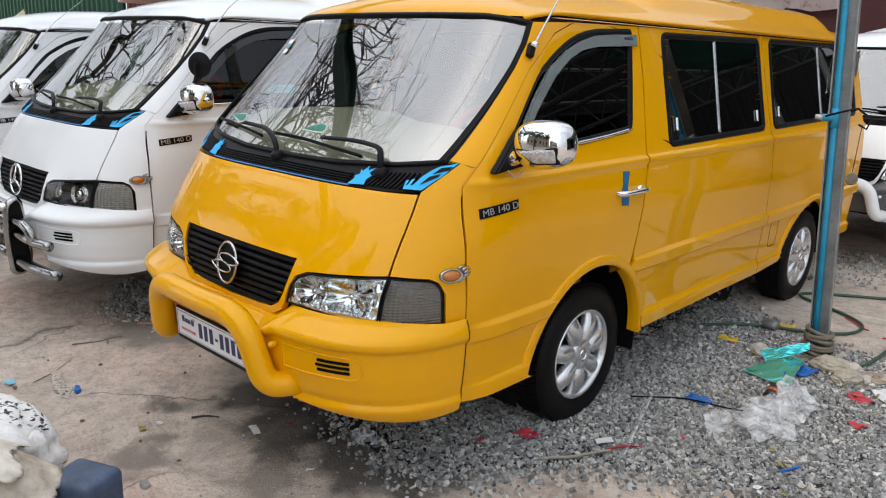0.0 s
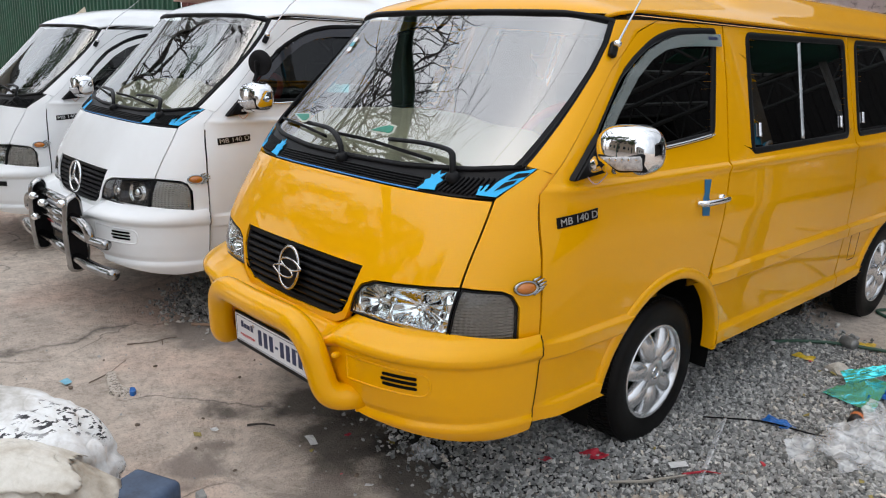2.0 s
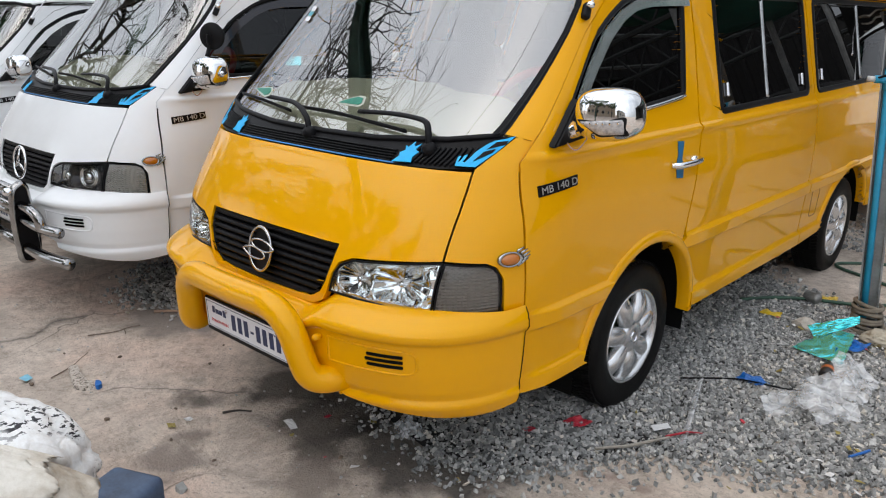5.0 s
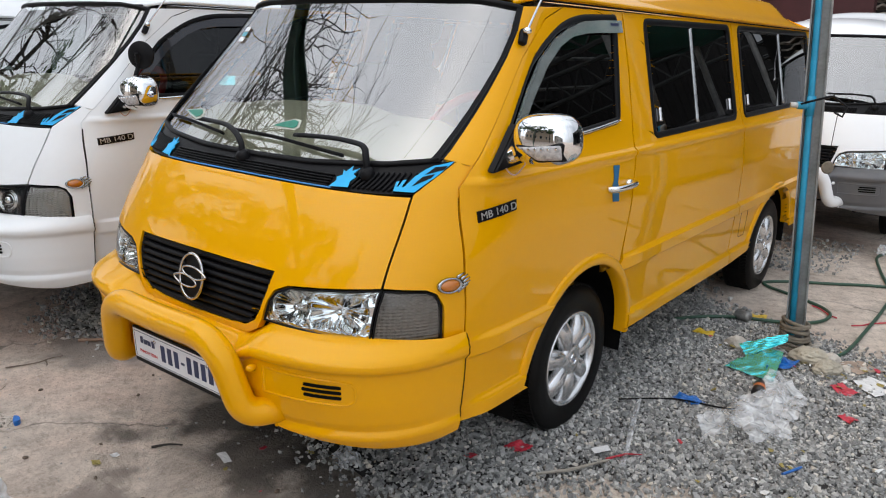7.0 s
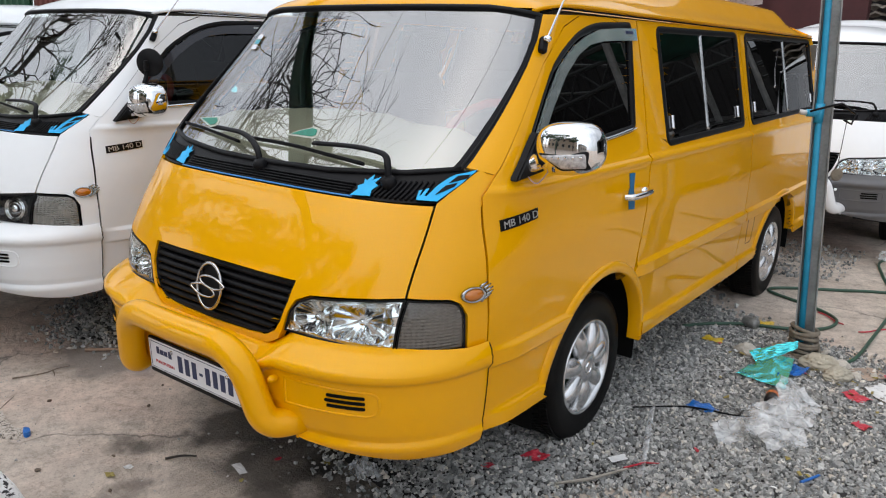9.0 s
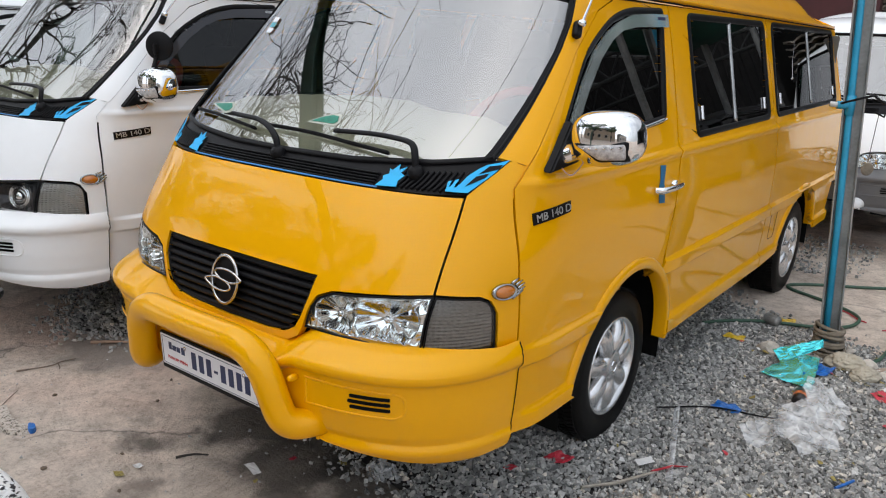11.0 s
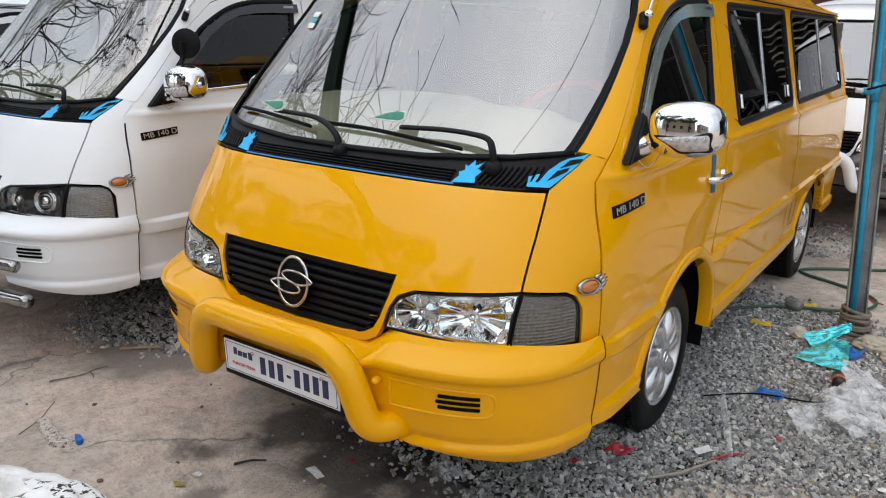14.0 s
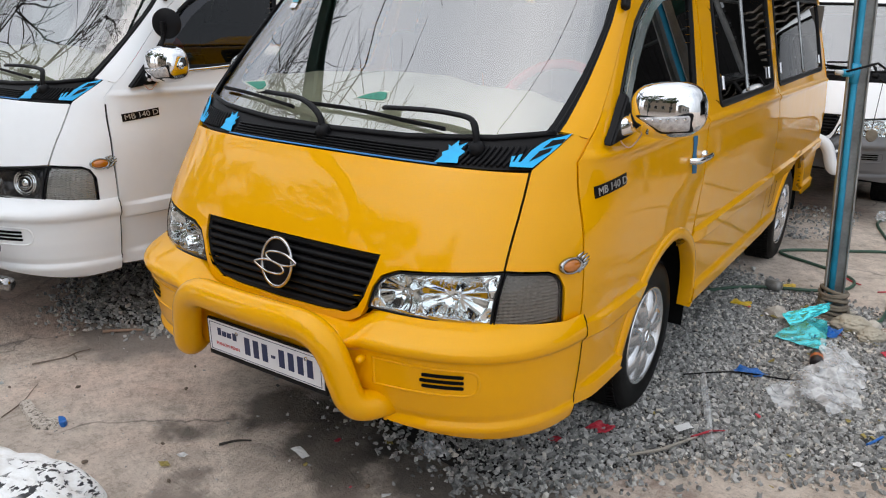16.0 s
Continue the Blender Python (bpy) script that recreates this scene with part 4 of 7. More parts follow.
def door_fittings(v, visor, tape):
    for s in (1, -1):
        mir = Matrix.Diagonal((s, 1, 1, 1))

        def side(ob):
            if s < 0:
                ob.data.transform(mir)
                ob.data.flip_normals()
            return ob

        # rain visor over the window
        outer = [(0.935, 1.358), (1.062, 1.490), (1.180, 1.595), (1.31, 1.667), (1.415, 1.704), (1.53, 1.731), (1.70, 1.742), (1.875, 1.747)]
        inner = [(1.875, 1.698), (1.70, 1.694), (1.55, 1.688), (1.43, 1.672), (1.33, 1.636), (1.215, 1.568), (1.085, 1.458), (0.972, 1.348), (0.945, 1.332)]
        vf = skin("upper", outline("upper", ys(outer + inner), 0.02), (), 0.016, 0.013, ZSIDE)
        side(link_mesh("rain_visor", *vf, visor, v, "curved rain visor over the door window"))
        if s > 0:
            bars = [(1.765 + 0.013 * k, 1.722) for k in range(6)]
            for y, z in bars:
                decal(v, "visor_mark", "upper", [(y, z), (y + 0.009, z), (y + 0.009, z + 0.012), (y, z + 0.012)], INK if visor is VISORCHROME else BADGE, 0.0175, 0.001, "y")
        # bright sill under the window
        q = [("y", y, z, 0.0) for y, z in ((0.965, 1.302), (1.15, 1.306), (1.35, 1.315), (1.55, 1.328), (1.75, 1.346))]
        side(stretch(v, "window_trim", "upper", q, 0.008, CHROME, 0.004))
        # handle
        h = new("door_handle", None)
        h.parent = v
        pts = [(0.908, 1.59, 1.082), (0.938, 1.605, 1.084), (0.946, 1.66, 1.085), (0.946, 1.74, 1.085), (0.938, 1.79, 1.085), (0.912, 1.806, 1.085)]
        bm = bmesh.new()
        tube(bm, smooth_path(pts, 5), 0.013, 10, squash=1.25)
        side(part("grip", bm, CHROME, h, "chrome pull handle", smooth=True))
        bm = bmesh.new()
        lathe(bm, [(0.02, 0), (0.02, 0.014), (0.016, 0.018), (0.0005, 0.018)], 18, pose(0.91, 1.772, 1.085, 0, 90, 0))
        side(part("lock", bm, CHROME, h, smooth=True))
        if tape and s > 0:
            decal(v, "tape_strip", "upper", [(1.63, 1.028), (1.685, 1.022), (1.690, 1.075), (1.675, 1.10), (1.69, 1.172), (1.635, 1.176), (1.64, 1.12), (1.625, 1.09)], BLUEDARK, 0.004, 0.002, "y")
        # badge
        bd = new("model_badge", None)
        bd.parent = v
        if s > 0:
            decal(bd, "badge_plate", "upper", [(0.722, 1.085), (0.905, 1.105), (0.905, 1.141), (0.722, 1.121)], BLACK, 0.004, 0.004, "y")
            fr = on_skin("upper", "y", 0.8135, 1.113, 0.0055)
            text_mesh("badge_letters", "MB 140 D", 0.0345, fr @ pose(0, 0, 0, 0, 0, 6.2), BADGE, bd, 0.001, 1.22)
        # side marker
        mk = new("side_marker", None)
        mk.parent = v
        fr = on_skin("upper", "y", 0.588, 0.905, 0.006)
        bm = bmesh.new()
        lathe(bm, [(0.030, -0.006), (0.031, 0.006), (0.027, 0.010), (0.0235, 0.007)], 32, fr @ Matrix.Diagonal((1.5, 0.82, 1, 1)))
        for k in range(6):
            a = radians(60 - 24 * k)
            p = fr @ Vector((0.045 * math.cos(a) + 0.004, 0.026 * math.sin(a), 0.003))
            d = fr @ Vector((0.045 * math.cos(a) + 0.032, 0.026 * math.sin(a) + 0.012, 0.002))
            tube(bm, [p, d], [0.006, 0.002], 6)
        side(part("marker_bezel", bm, BEZEL, mk, smooth=True))
        bm = bmesh.new()
        lathe(bm, [(0.025, 0.003), (0.02, 0.011), (0.01, 0.0145), (0.0005, 0.0155)], 28, fr @ Matrix.Diagonal((1.45, 0.78, 1, 1)))
        side(part("marker_lens", bm, AMBER, mk, "amber lens", smooth=True))
        if s > 0:
            # aerial on the pillar
            ae = new("aerial", None)
            ae.parent = v
            fr = on_skin("upper", "y", 1.098, 1.662, 0.012)
            bm = bmesh.new()
            box(bm, (0.03, 0.062, 0.026), fr @ pose(0, 0, 0, 0, 0, -28), 0.009, 3)
            part("aerial_base", bm, BLACK, ae)
            bm = bmesh.new()
            superball(bm, tuple(fr @ Vector((0.006, 0.014, 0.02))), (0.015, 0.015, 0.013), 2.2, 14, 8)
            part("aerial_ball", bm, CHROME, ae, smooth=True)
            bm = bmesh.new()
            p = fr @ Vector((0.006, 0.014, 0.02))
            tube(bm, [p, p + Vector((-0.02, 0.16, 0.17)), p + Vector((-0.05, 0.42, 0.36))], [0.0045, 0.003, 0.0018], 6)
            part("aerial_rod", bm, STEEL, ae)
        # sliding panes: bright middle bars and catches
        for y0, z0, y1, z1 in ((2.712, 1.755, 2.655, 1.285), (4.32, 1.765, 4.265, 1.31)):
            qq = [("y", y0 + (y1 - y0) * t, z0 + (z1 - z0) * t, -0.012) for t in (0, 0.25, 0.5, 0.75, 1)]
            side(stretch(v, "window_bar", "upper", qq, 0.013, BARMETAL, 0.006, squash=0.35))
        for y, z in ((2.188, 1.348), (3.17, 1.351), (3.502, 1.362), (4.93, 1.37)):
            qq = [("y", y + 0.004 * t, z + 0.03 * t, -0.004) for t in (-1, 0, 1)]
            side(stretch(v, "window_catch", "upper", qq, 0.010, STEEL, 0.004, squash=0.7))


BEZEL = plain("dull_chrome", (0.38, 0.39, 0.38), 0.18, 1.0, var=0.3, scale=40)
BARMETAL = plain("window_bar_steel", (0.35, 0.36, 0.36), 0.25, 0.9, var=0.4, scale=6)


def cowl_fittings(v, tape):
    for k in range(5):
        z = 1.181 + 0.0075 * k
        stretch(v, "cowl_slat", "upper", [("x", x, z, 0.0) for x in np.linspace(-0.44, 0.44, 12)], 0.0035, BLACK, -0.002, squash=1.3)
    for s in (1, -1):
        for k in range(13):
            x = 0.50 + 0.0175 * k
            if s > 0 or x > 0.5:
                stretch(v, "cowl_rib", "upper", [("x", s * x, 1.184, 0.0), ("x", s * (x + 0.012), 1.205, 0.0), ("x", s * (x + 0.022), 1.232 + 0.06 * max(0, x - 0.55), 0.0)], 0.0045, BLACK, -0.002)
    if tape:
        t = new("tape_flames", None)
        t.parent = v
        decal(t, "tape_line", "upper", [(-0.46, 1.1735)] + [(x, 1.1735) for x in (-0.3, -0.1, 0.1, 0.3)] + [(0.46, 1.1735)] + [(x, 1.1775) for x in (0.46, 0.3, 0.1, -0.1, -0.3, -0.46)], BLUELINE, 0.002, 0.002)
        for s in (1, -1):
            flame = [(0.452, 1.178), (0.525, 1.182), (0.518, 1.198), (0.53, 1.212), (0.512, 1.218), (0.522, 1.236), (0.50, 1.225), (0.492, 1.240), (0.478, 1.222), (0.466, 1.226), (0.475, 1.212), (0.458, 1.205), (0.466, 1.196)]
            decal(t, "tape_flame", "upper", [(s * x, z) for x, z in flame], BLUETAPE, 0.0035, 0.002)
            wing = [(0.676, 1.184), (0.735, 1.184), (0.752, 1.205), (0.775, 1.235), (0.80, 1.278), (0.775, 1.268), (0.752, 1.262), (0.735, 1.250), (0.715, 1.228), (0.705, 1.205), (0.700, 1.196), (0.694, 1.197), (0.697, 1.218), (0.688, 1.216), (0.684, 1.197), (0.679, 1.196), (0.680, 1.213), (0.670, 1.210)]
            decal(t, "tape_wing", "upper", [(s * x, z) for x, z in wing], BLUETAPE, 0.0035, 0.002)
            for a, b in (((0.722, 1.20), (0.762, 1.232)), ((0.742, 1.235), (0.785, 1.257))):
                cut = [(a[0], a[1]), (b[0], b[1] - 0.006), (b[0] + 0.004, b[1] + 0.006), ((a[0] + b[0]) / 2 - 0.004, (a[1] + b[1]) / 2 + 0.012)]
                decal(t, "tape_cut", "upper", [(s * x, z) for x, z in cut], BLACK, 0.0052, 0.001)


CARDEDGE = plain("card_edge", (0.5, 0.52, 0.44), 0.3, var=0.3, scale=50, coat=0.6)


def wipers(v, cards):
    for arm, blade in (
        ([("x", 0.560, 1.222, 0.004), ("x", 0.548, 1.250, 0.032), ("x", 0.518, 1.280, 0.037), ("x", 0.45, 1.293, 0.031), ("x", 0.34, 1.299, 0.026), ("x", 0.18, 1.296, 0.022)], [("x", 0.43, 1.262, 0.008), ("x", 0.25, 1.276, 0.006), ("x", 0.05, 1.289, 0.006), ("x", -0.16, 1.293, 0.006)]),
        ([("x", -0.030, 1.218, 0.004), ("x", -0.05, 1.243, 0.03), ("x", -0.115, 1.272, 0.035), ("x", -0.20, 1.293, 0.03), ("x", -0.30, 1.30, 0.026), ("x", -0.42, 1.305, 0.022)], [("x", -0.22, 1.275, 0.008), ("x", -0.38, 1.292, 0.006), ("x", -0.52, 1.303, 0.006), ("x", -0.66, 1.307, 0.006)])):
        w = new("wiper", None)
        w.parent = v
        stretch(w, "wiper_arm", "upper", arm, 0.0115, BLACK, 0.002, squash=0.6)
        stretch(w, "wiper_blade", "upper", blade, 0.0058, BLACK, 0.002, squash=1.6)
        h, x, z, o = arm[0]
        bm = bmesh.new()
        lathe(bm, [(0.026, -0.012), (0.026, 0.012), (0.018, 0.022), (0.0005, 0.024)], 18, on_skin("upper", "x", x, z, 0.0))
        part("wiper_pivot", bm, BLACK, w, smooth=True)
    if cards:
        for pts in ([(-0.515, 1.320), (-0.47, 1.326), (-0.39, 1.334), (-0.368, 1.318), (-0.372, 1.300), (-0.40, 1.294)], [(0.045, 1.303), (0.09, 1.322), (0.15, 1.338), (0.185, 1.335), (0.195, 1.312), (0.18, 1.302)]):
            cx, cz = sum(p[0] for p in pts) / len(pts), sum(p[1] for p in pts) / len(pts)
            card = new("card", None)
            card.parent = v
            decal(card, "card_edge", "upper", pts, CARDEDGE, 0.038, 0.002)
            decal(card, "card_print", "upper", [(cx + (x - cx) * 0.78, cz + (z - cz) * 0.70) for x, z in pts], GREENCARD, 0.0405, 0.0015)


def cabin(v, cover):
    bm = bmesh.new()
    box(bm, (1.5, 0.5, 0.12), pose(0, 0.86, 1.16), 0.03)
    box(bm, (1.56, 0.34, 0.3), pose(0, 0.98, 1.0), 0.04)
    part("dashboard", bm, DASH, v)
    if cover:
        vs, fs = [], []
        nx, ny = 60, 24
        for j in range(ny + 1):
            for i in range(nx + 1):
                x = -0.73 + 1.46 * i / nx
                t = j / ny
                y = 0.60 + 0.45 * t + 0.10 * (abs(x) / 0.73) ** 3 * (1 - t)
                hump = 0.375 + 0.015 * math.sin(3 * x + 1) - 0.10 * max(0, x - 0.1) ** 1.2 - 0.05 * max(0, -x - 0.35)
                z = 1.215 + (hump - 0.21) * math.sin(min(1, t * 1.25) * math.pi / 2) ** 1.1 - 0.05 * max(0, t - 0.85) / 0.15
                z += 0.012 * noise.noise((x * 5, y * 7, 2)) + 0.006 * noise.noise((x * 14, y * 16, 5))
                vs.append((x, y, z))
        for j in range(ny):
            for i in range(nx):
                a = j * (nx + 1) + i
                fs.append((a, a + 1, a + nx + 2, a + nx + 1))
        link_mesh("dashboard_cover", vs, fs, CREAM, v, "crumpled cream cloth laid over the dashboard")
    sw = new("steering_wheel", None)
    sw.parent = v
    m = pose(0.47, 1.20, 1.285, -38, 0, 0)
    bm = bmesh.new()
    pts = [m @ Vector((0.20 * math.cos(2 * math.pi * i / 40), 0, 0.20 * math.sin(2 * math.pi * i / 40))) for i in range(41)]
    tube(bm, pts, 0.019, 10, caps=False)
    part("wheel_rim", bm, REDRIM if cover else BLACK, sw, "steering wheel rim with a red cover" if cover else "", smooth=True)
    bm = bmesh.new()
    superball(bm, (0, 0, 0), (0.07, 0.03, 0.06), 2.5, 18, 10)
    for a in (200, 340, 270):
        tube(bm, [Vector((0, 0, 0)), Vector((0.195 * math.cos(radians(a)), 0, 0.195 * math.sin(radians(a))))], 0.014, 8)
    bmesh.ops.transform(bm, matrix=m, verts=bm.verts)
    part("wheel_hub", bm, BLACK, sw)
    for y in (1.55, 2.45, 3.35):
        for x in (-0.45, 0.45):
            st = new("seat", None)
            st.parent = v
            bm = bmesh.new()
            box(bm, (0.5, 0.5, 0.14), pose(x, y, 0.88), 0.05, 3)
            part("cushion", bm, SEAT, st, smooth=True)
            bm = bmesh.new()
            box(bm, (0.5, 0.13, 0.62), pose(x, y + 0.28, 1.22, 12, 0, 0), 0.05, 3)
            part("backrest", bm, SEAT, st, smooth=True)
            bm = bmesh.new()
            box(bm, (0.27, 0.1, 0.18), pose(x, y + 0.37, 1.60, 10, 0, 0), 0.04, 3)
            part("headrest", bm, SEAT, st, smooth=True)
    bm = bmesh.new()
    box(bm, (1.40, 3.85, 0.02), pose(0, 3.2, 1.785), 0.0)
    box(bm, (1.15, 3.7, 0.02), pose(0, 3.1, 0.5), 0.0)
    box(bm, (1.6, 0.03, 1.3), pose(0, 5.12, 1.1), 0.0)
    part("cabin_lining", bm, LINING, v)


def yellow_bar(v, mat):
    bb = new("bull_bar", None)
    bb.parent = v
    pts = [(0.03 + x, y, z - 0.012) for x, y, z in ((0.435, 0.25, 0.490), (0.375, 0.14, 0.485), (0.305, 0.095, 0.735), (0.0, 0.085, 0.735), (-0.305, 0.095, 0.735), (-0.375, 0.14, 0.485), (-0.435, 0.25, 0.490))]
    bm = bmesh.new()
    tube(bm, fillet_path(pts, 0.11, 10), 0.048, 20)
    part("bar_tube", bm, mat, bb, "thick tube painted like the body", smooth=True)
    for s in (1, -1):
        bm = bmesh.new()
        box(bm, (0.012, 0.07, 0.075), pose(0.03 + s * 0.44, 0.245, 0.462), 0.003)
        part("bracket", bm, mat, bb)
        bm = bmesh.new()
        superball(bm, (0.03 + s * 0.385, 0.165, 0.63), (0.012, 0.02, 0.012), 2.2, 14, 8)
        part("bolt", bm, mat, bb, smooth=True)


def number_plate(v, x, y, z, wide=0.52):
    p = new("number_plate", None)
    p.parent = v
    p.matrix_local = pose(x, y, z, 3, 0, 0)
    bm = bmesh.new()
    box(bm, (wide + 0.022, 0.014, 0.14), pose(0, 0, -0.006), 0.006)
    part("plate_frame", bm, BLACK, p)
    bm = bmesh.new()
    box(bm, (wide, 0.004, 0.112), pose(0, -0.0085, 0.002), 0.0015)
    part("plate_sheet", bm, PLATEWHITE, p, "white number plate with dark bars")
    bm = bmesh.new()
    for dx, dz, sx, sz in ((0, 0.052, wide - 0.02, 0.0015), (0, -0.048, wide - 0.02, 0.0015), (-wide / 2 + 0.01, 0.002, 0.0015, 0.1), (wide / 2 - 0.01, 0.002, 0.0015, 0.1)):
        box(bm, (sx, 0.0012, sz), pose(dx, -0.011, dz))
    part("plate_border", bm, INK, p)
    cx = -0.085
    for k in range(8):
        bm = bmesh.new()
        wdt = 0.024 if k != 3 else 0.018
        box(bm, (wdt, 0.0014, 0.062 if k != 3 else 0.009), pose(cx + wdt / 2, -0.0112, 0.004 if k != 3 else 0.0))
        part("plate_mark", bm, INK, p)
        cx += wdt + 0.0165
    for k, (dx, sx, sz, dz) in enumerate(((-0.205, 0.016, 0.026, 0.024), (-0.182, 0.020, 0.018, 0.020), (-0.158, 0.020, 0.018, 0.020), (-0.132, 0.018, 0.026, 0.022))):
        bm = bmesh.new()
        box(bm, (sx, 0.0014, sz), pose(dx, -0.0112, dz), 0.0)
        part("script_mark", bm, INK, p)
    text_mesh("plate_city", "PHNOM PENH", 0.0175, pose(-0.168, -0.0112, -0.022, 90, 0, 0), REDINK, p, 0.0006, 1.0)
    for dx in (-0.12, 0.19):
        bm = bmesh.new()
        lathe(bm, [(0.007, 0), (0.006, 0.004), (0.0005, 0.006)], 14, pose(dx, -0.0105, 0.036, 90, 0, 0))
        part("plate_screw", bm, STEEL, p, smooth=True)


GUARDSTEEL = plain("guard_chrome", (0.34, 0.34, 0.34), 0.10, 1.0, var=0.3, scale=14)


def chrome_guard(v):
    """A polished bull bar: two black uprights with bright edges, tubes across and stub tubes with cut ends."""
    g = new("bull_bar", None)
    g.parent = v
    g.matrix_local = pose(0.02, 0.150, 0.060) @ Matrix.Diagonal((1.24, 0.9, 0.9, 1))
    for x in (-0.25, 0.25):
        line = rounded([(-0.085, 0.31), (0.0, 0.31), (0.035, 0.40), (0.0, 0.77), (-0.03, 0.80), (-0.09, 0.76), (-0.105, 0.55)], [0.04, 0.04, 0.05, 0.03, 0.04, 0.05, 0.1], 6)
        bm = bmesh.new()
        a = [bm.verts.new((x - 0.006, y, z)) for y, z in line]
        b = [bm.verts.new((x + 0.006, y, z)) for y, z in line]
        bm.faces.new(a)
        bm.faces.new(b[::-1])
        for i in range(len(line)):
            bm.faces.new((a[i], b[i], b[(i + 1) % len(line)], a[(i + 1) % len(line)]))
        bmesh.ops.recalc_face_normals(bm, faces=bm.faces)
        part("upright", bm, BLACK, g, "glossy black upright plate")
        bm = bmesh.new()
        loop = [(x, y, z) for y, z in line]
        tube(bm, loop + loop[:2], 0.019, 8, caps=False, squash=0.4)
        part("upright_edge", bm, GUARDSTEEL, g, smooth=True)
    for y, z, r, x1 in ((-0.045, 0.735, 0.030, 0.245), (-0.055, 0.64, 0.028, 0.245), (-0.05, 0.60, 0.030, 0.245), (-0.045, 0.415, 0.034, 0.245)):
        bm = bmesh.new()
        tube(bm, [(-x1, y, z), (x1, y, z)], r, 16)
        part("cross_tube", bm, GUARDSTEEL, g, smooth=True)
    for s in (1, -1):
        for pts, r in (([(s * 0.25, -0.05, 0.575), (s * 0.42, -0.04, 0.565), (s * 0.56, 0.0, 0.560)], 0.030), ([(s * 0.25, -0.045, 0.395), (s * 0.45, -0.04, 0.395), (s * 0.62, 0.0, 0.395)], 0.035),
                       ([(s * 0.25, -0.05, 0.66), (s * 0.37, -0.05, 0.655), (s * 0.43, -0.045, 0.62), (s * 0.44, -0.04, 0.56)], 0.030)):
            bm = bmesh.new()
            tube(bm, smooth_path(pts, 6), r, 16)
            part("stub_tube", bm, GUARDSTEEL, g, smooth=True)
    for x, z in ((-0.19, 0.70), (-0.05, 0.685), (0.235, 0.745), (-0.185, 0.56)):
        bm = bmesh.new()
        superball(bm, (x, -0.10, z), (0.026, 0.03, 0.026), 2.1, 16, 10)
        part("bolt_cap", bm, CHROME, g, smooth=True)


def stickers(v):
    """A strip of small white and teal passes inside the windscreen's edge."""
    for k, mat in enumerate((PLATEWHITE, TEALPASS, PLATEWHITE)):
        z = 1.622 + 0.022 * k
        x = -0.570 - 0.0035 * k
        decal(v, "pass_sticker", "upper", [(x - 0.022, z), (x + 0.018, z), (x + 0.015, z + 0.019), (x - 0.025, z + 0.019)], mat, -0.0025, 0.0008)


TEALPASS = plain("teal_pass", (0.06, 0.34, 0.40), 0.4, var=0.3, scale=60)
FINCREAM = plain("fin_cream", (0.66, 0.58, 0.44), 0.5, var=0.12)


def shark_fin(v):
    """A small cream fin aerial on the roof."""
    bm = bmesh.new()
    rows = []
    for k in range(7):
        t = k / 6
        rows.append([bm.verts.new((-0.13 + 0.030 * (1 - t) ** 0.8 * math.cos(a), 1.285 + 0.055 * t + 0.075 * (1 - t) * math.sin(a), 1.862 + 0.105 * t)) for a in np.linspace(0, 2 * math.pi, 13)[:-1]])
    for a, b in zip(rows, rows[1:]):
        for i in range(12):
            bm.faces.new((a[i], a[(i + 1) % 12], b[(i + 1) % 12], b[i]))
    bm.faces.new(rows[-1])
    part("roof_fin", bm, FINCREAM, v, "small cream fin aerial", smooth=True)


def dress(v, hood, kind):
    bar = kind == "yellow"
    grille(v, hood, not bar)
    headlamps(v, kind == "white", bar)
    vents(v, {"yellow": YELLOW, "white": WHITE, "third": WHITE, "far": SILVERGREY}[kind])
    mirrors(v, kind == "white")
    door_fittings(v, {"yellow": VISORCHROME, "white": SMOKE, "third": WHITE, "far": SMOKE}[kind], bar)
    cowl_fittings(v, kind in ("yellow", "white"))
    wipers(v, bar)
    cabin(v, kind in ("yellow", "white"))
    if bar:
        yellow_bar(v, YELLOW)
        number_plate(v, 0.03, 0.150, 0.550)
    if kind == "white":
        chrome_guard(v)
        number_plate(v, 0.0, 0.14, 0.56, 0.34)
    if kind == "far":
        yellow_bar(v, WHITE)
    if kind == "yellow":
        stickers(v)
    if kind == "third":
        shark_fin(v)
        decal(v, "bumper_strip", "bumper", [(-0.80, 0.60), (-0.4, 0.60), (0.0, 0.60), (0.4, 0.60), (0.80, 0.60), (0.80, 0.635), (0.4, 0.635), (0.0, 0.635), (-0.4, 0.635), (-0.80, 0.635)], BLACK, 0.012, 0.01)


yellow, y_hood, y_doors = van("van", YELLOW, YELLOW, "glossy yellow minibus with tinted windows and chrome mirrors", Matrix())
dress(yellow, y_hood, "yellow")
white, w_hood, w_doors = van("van", WHITE, WHITE, "white minibus with a chrome bull bar and smoked visor", pose(-2.385, 0.02, 0))
dress(white, w_hood, "white")
third, t_hood, t_doors = van("van", WHITE, WHITE, "white minibus with a black strip along its bumper", pose(-4.77, -0.085, -0.08))
dress(third, t_hood, "third")
far_van, f_hood, f_doors = van("van", WHITE, SILVERGREY, "white minibus with a dark grey bumper", pose(0.60, 5.35, 0.0))
dress(far_van, f_hood, "far")
for ob in (yellow, white, third, far_van):
    ob["group"] = "parked minibuses"

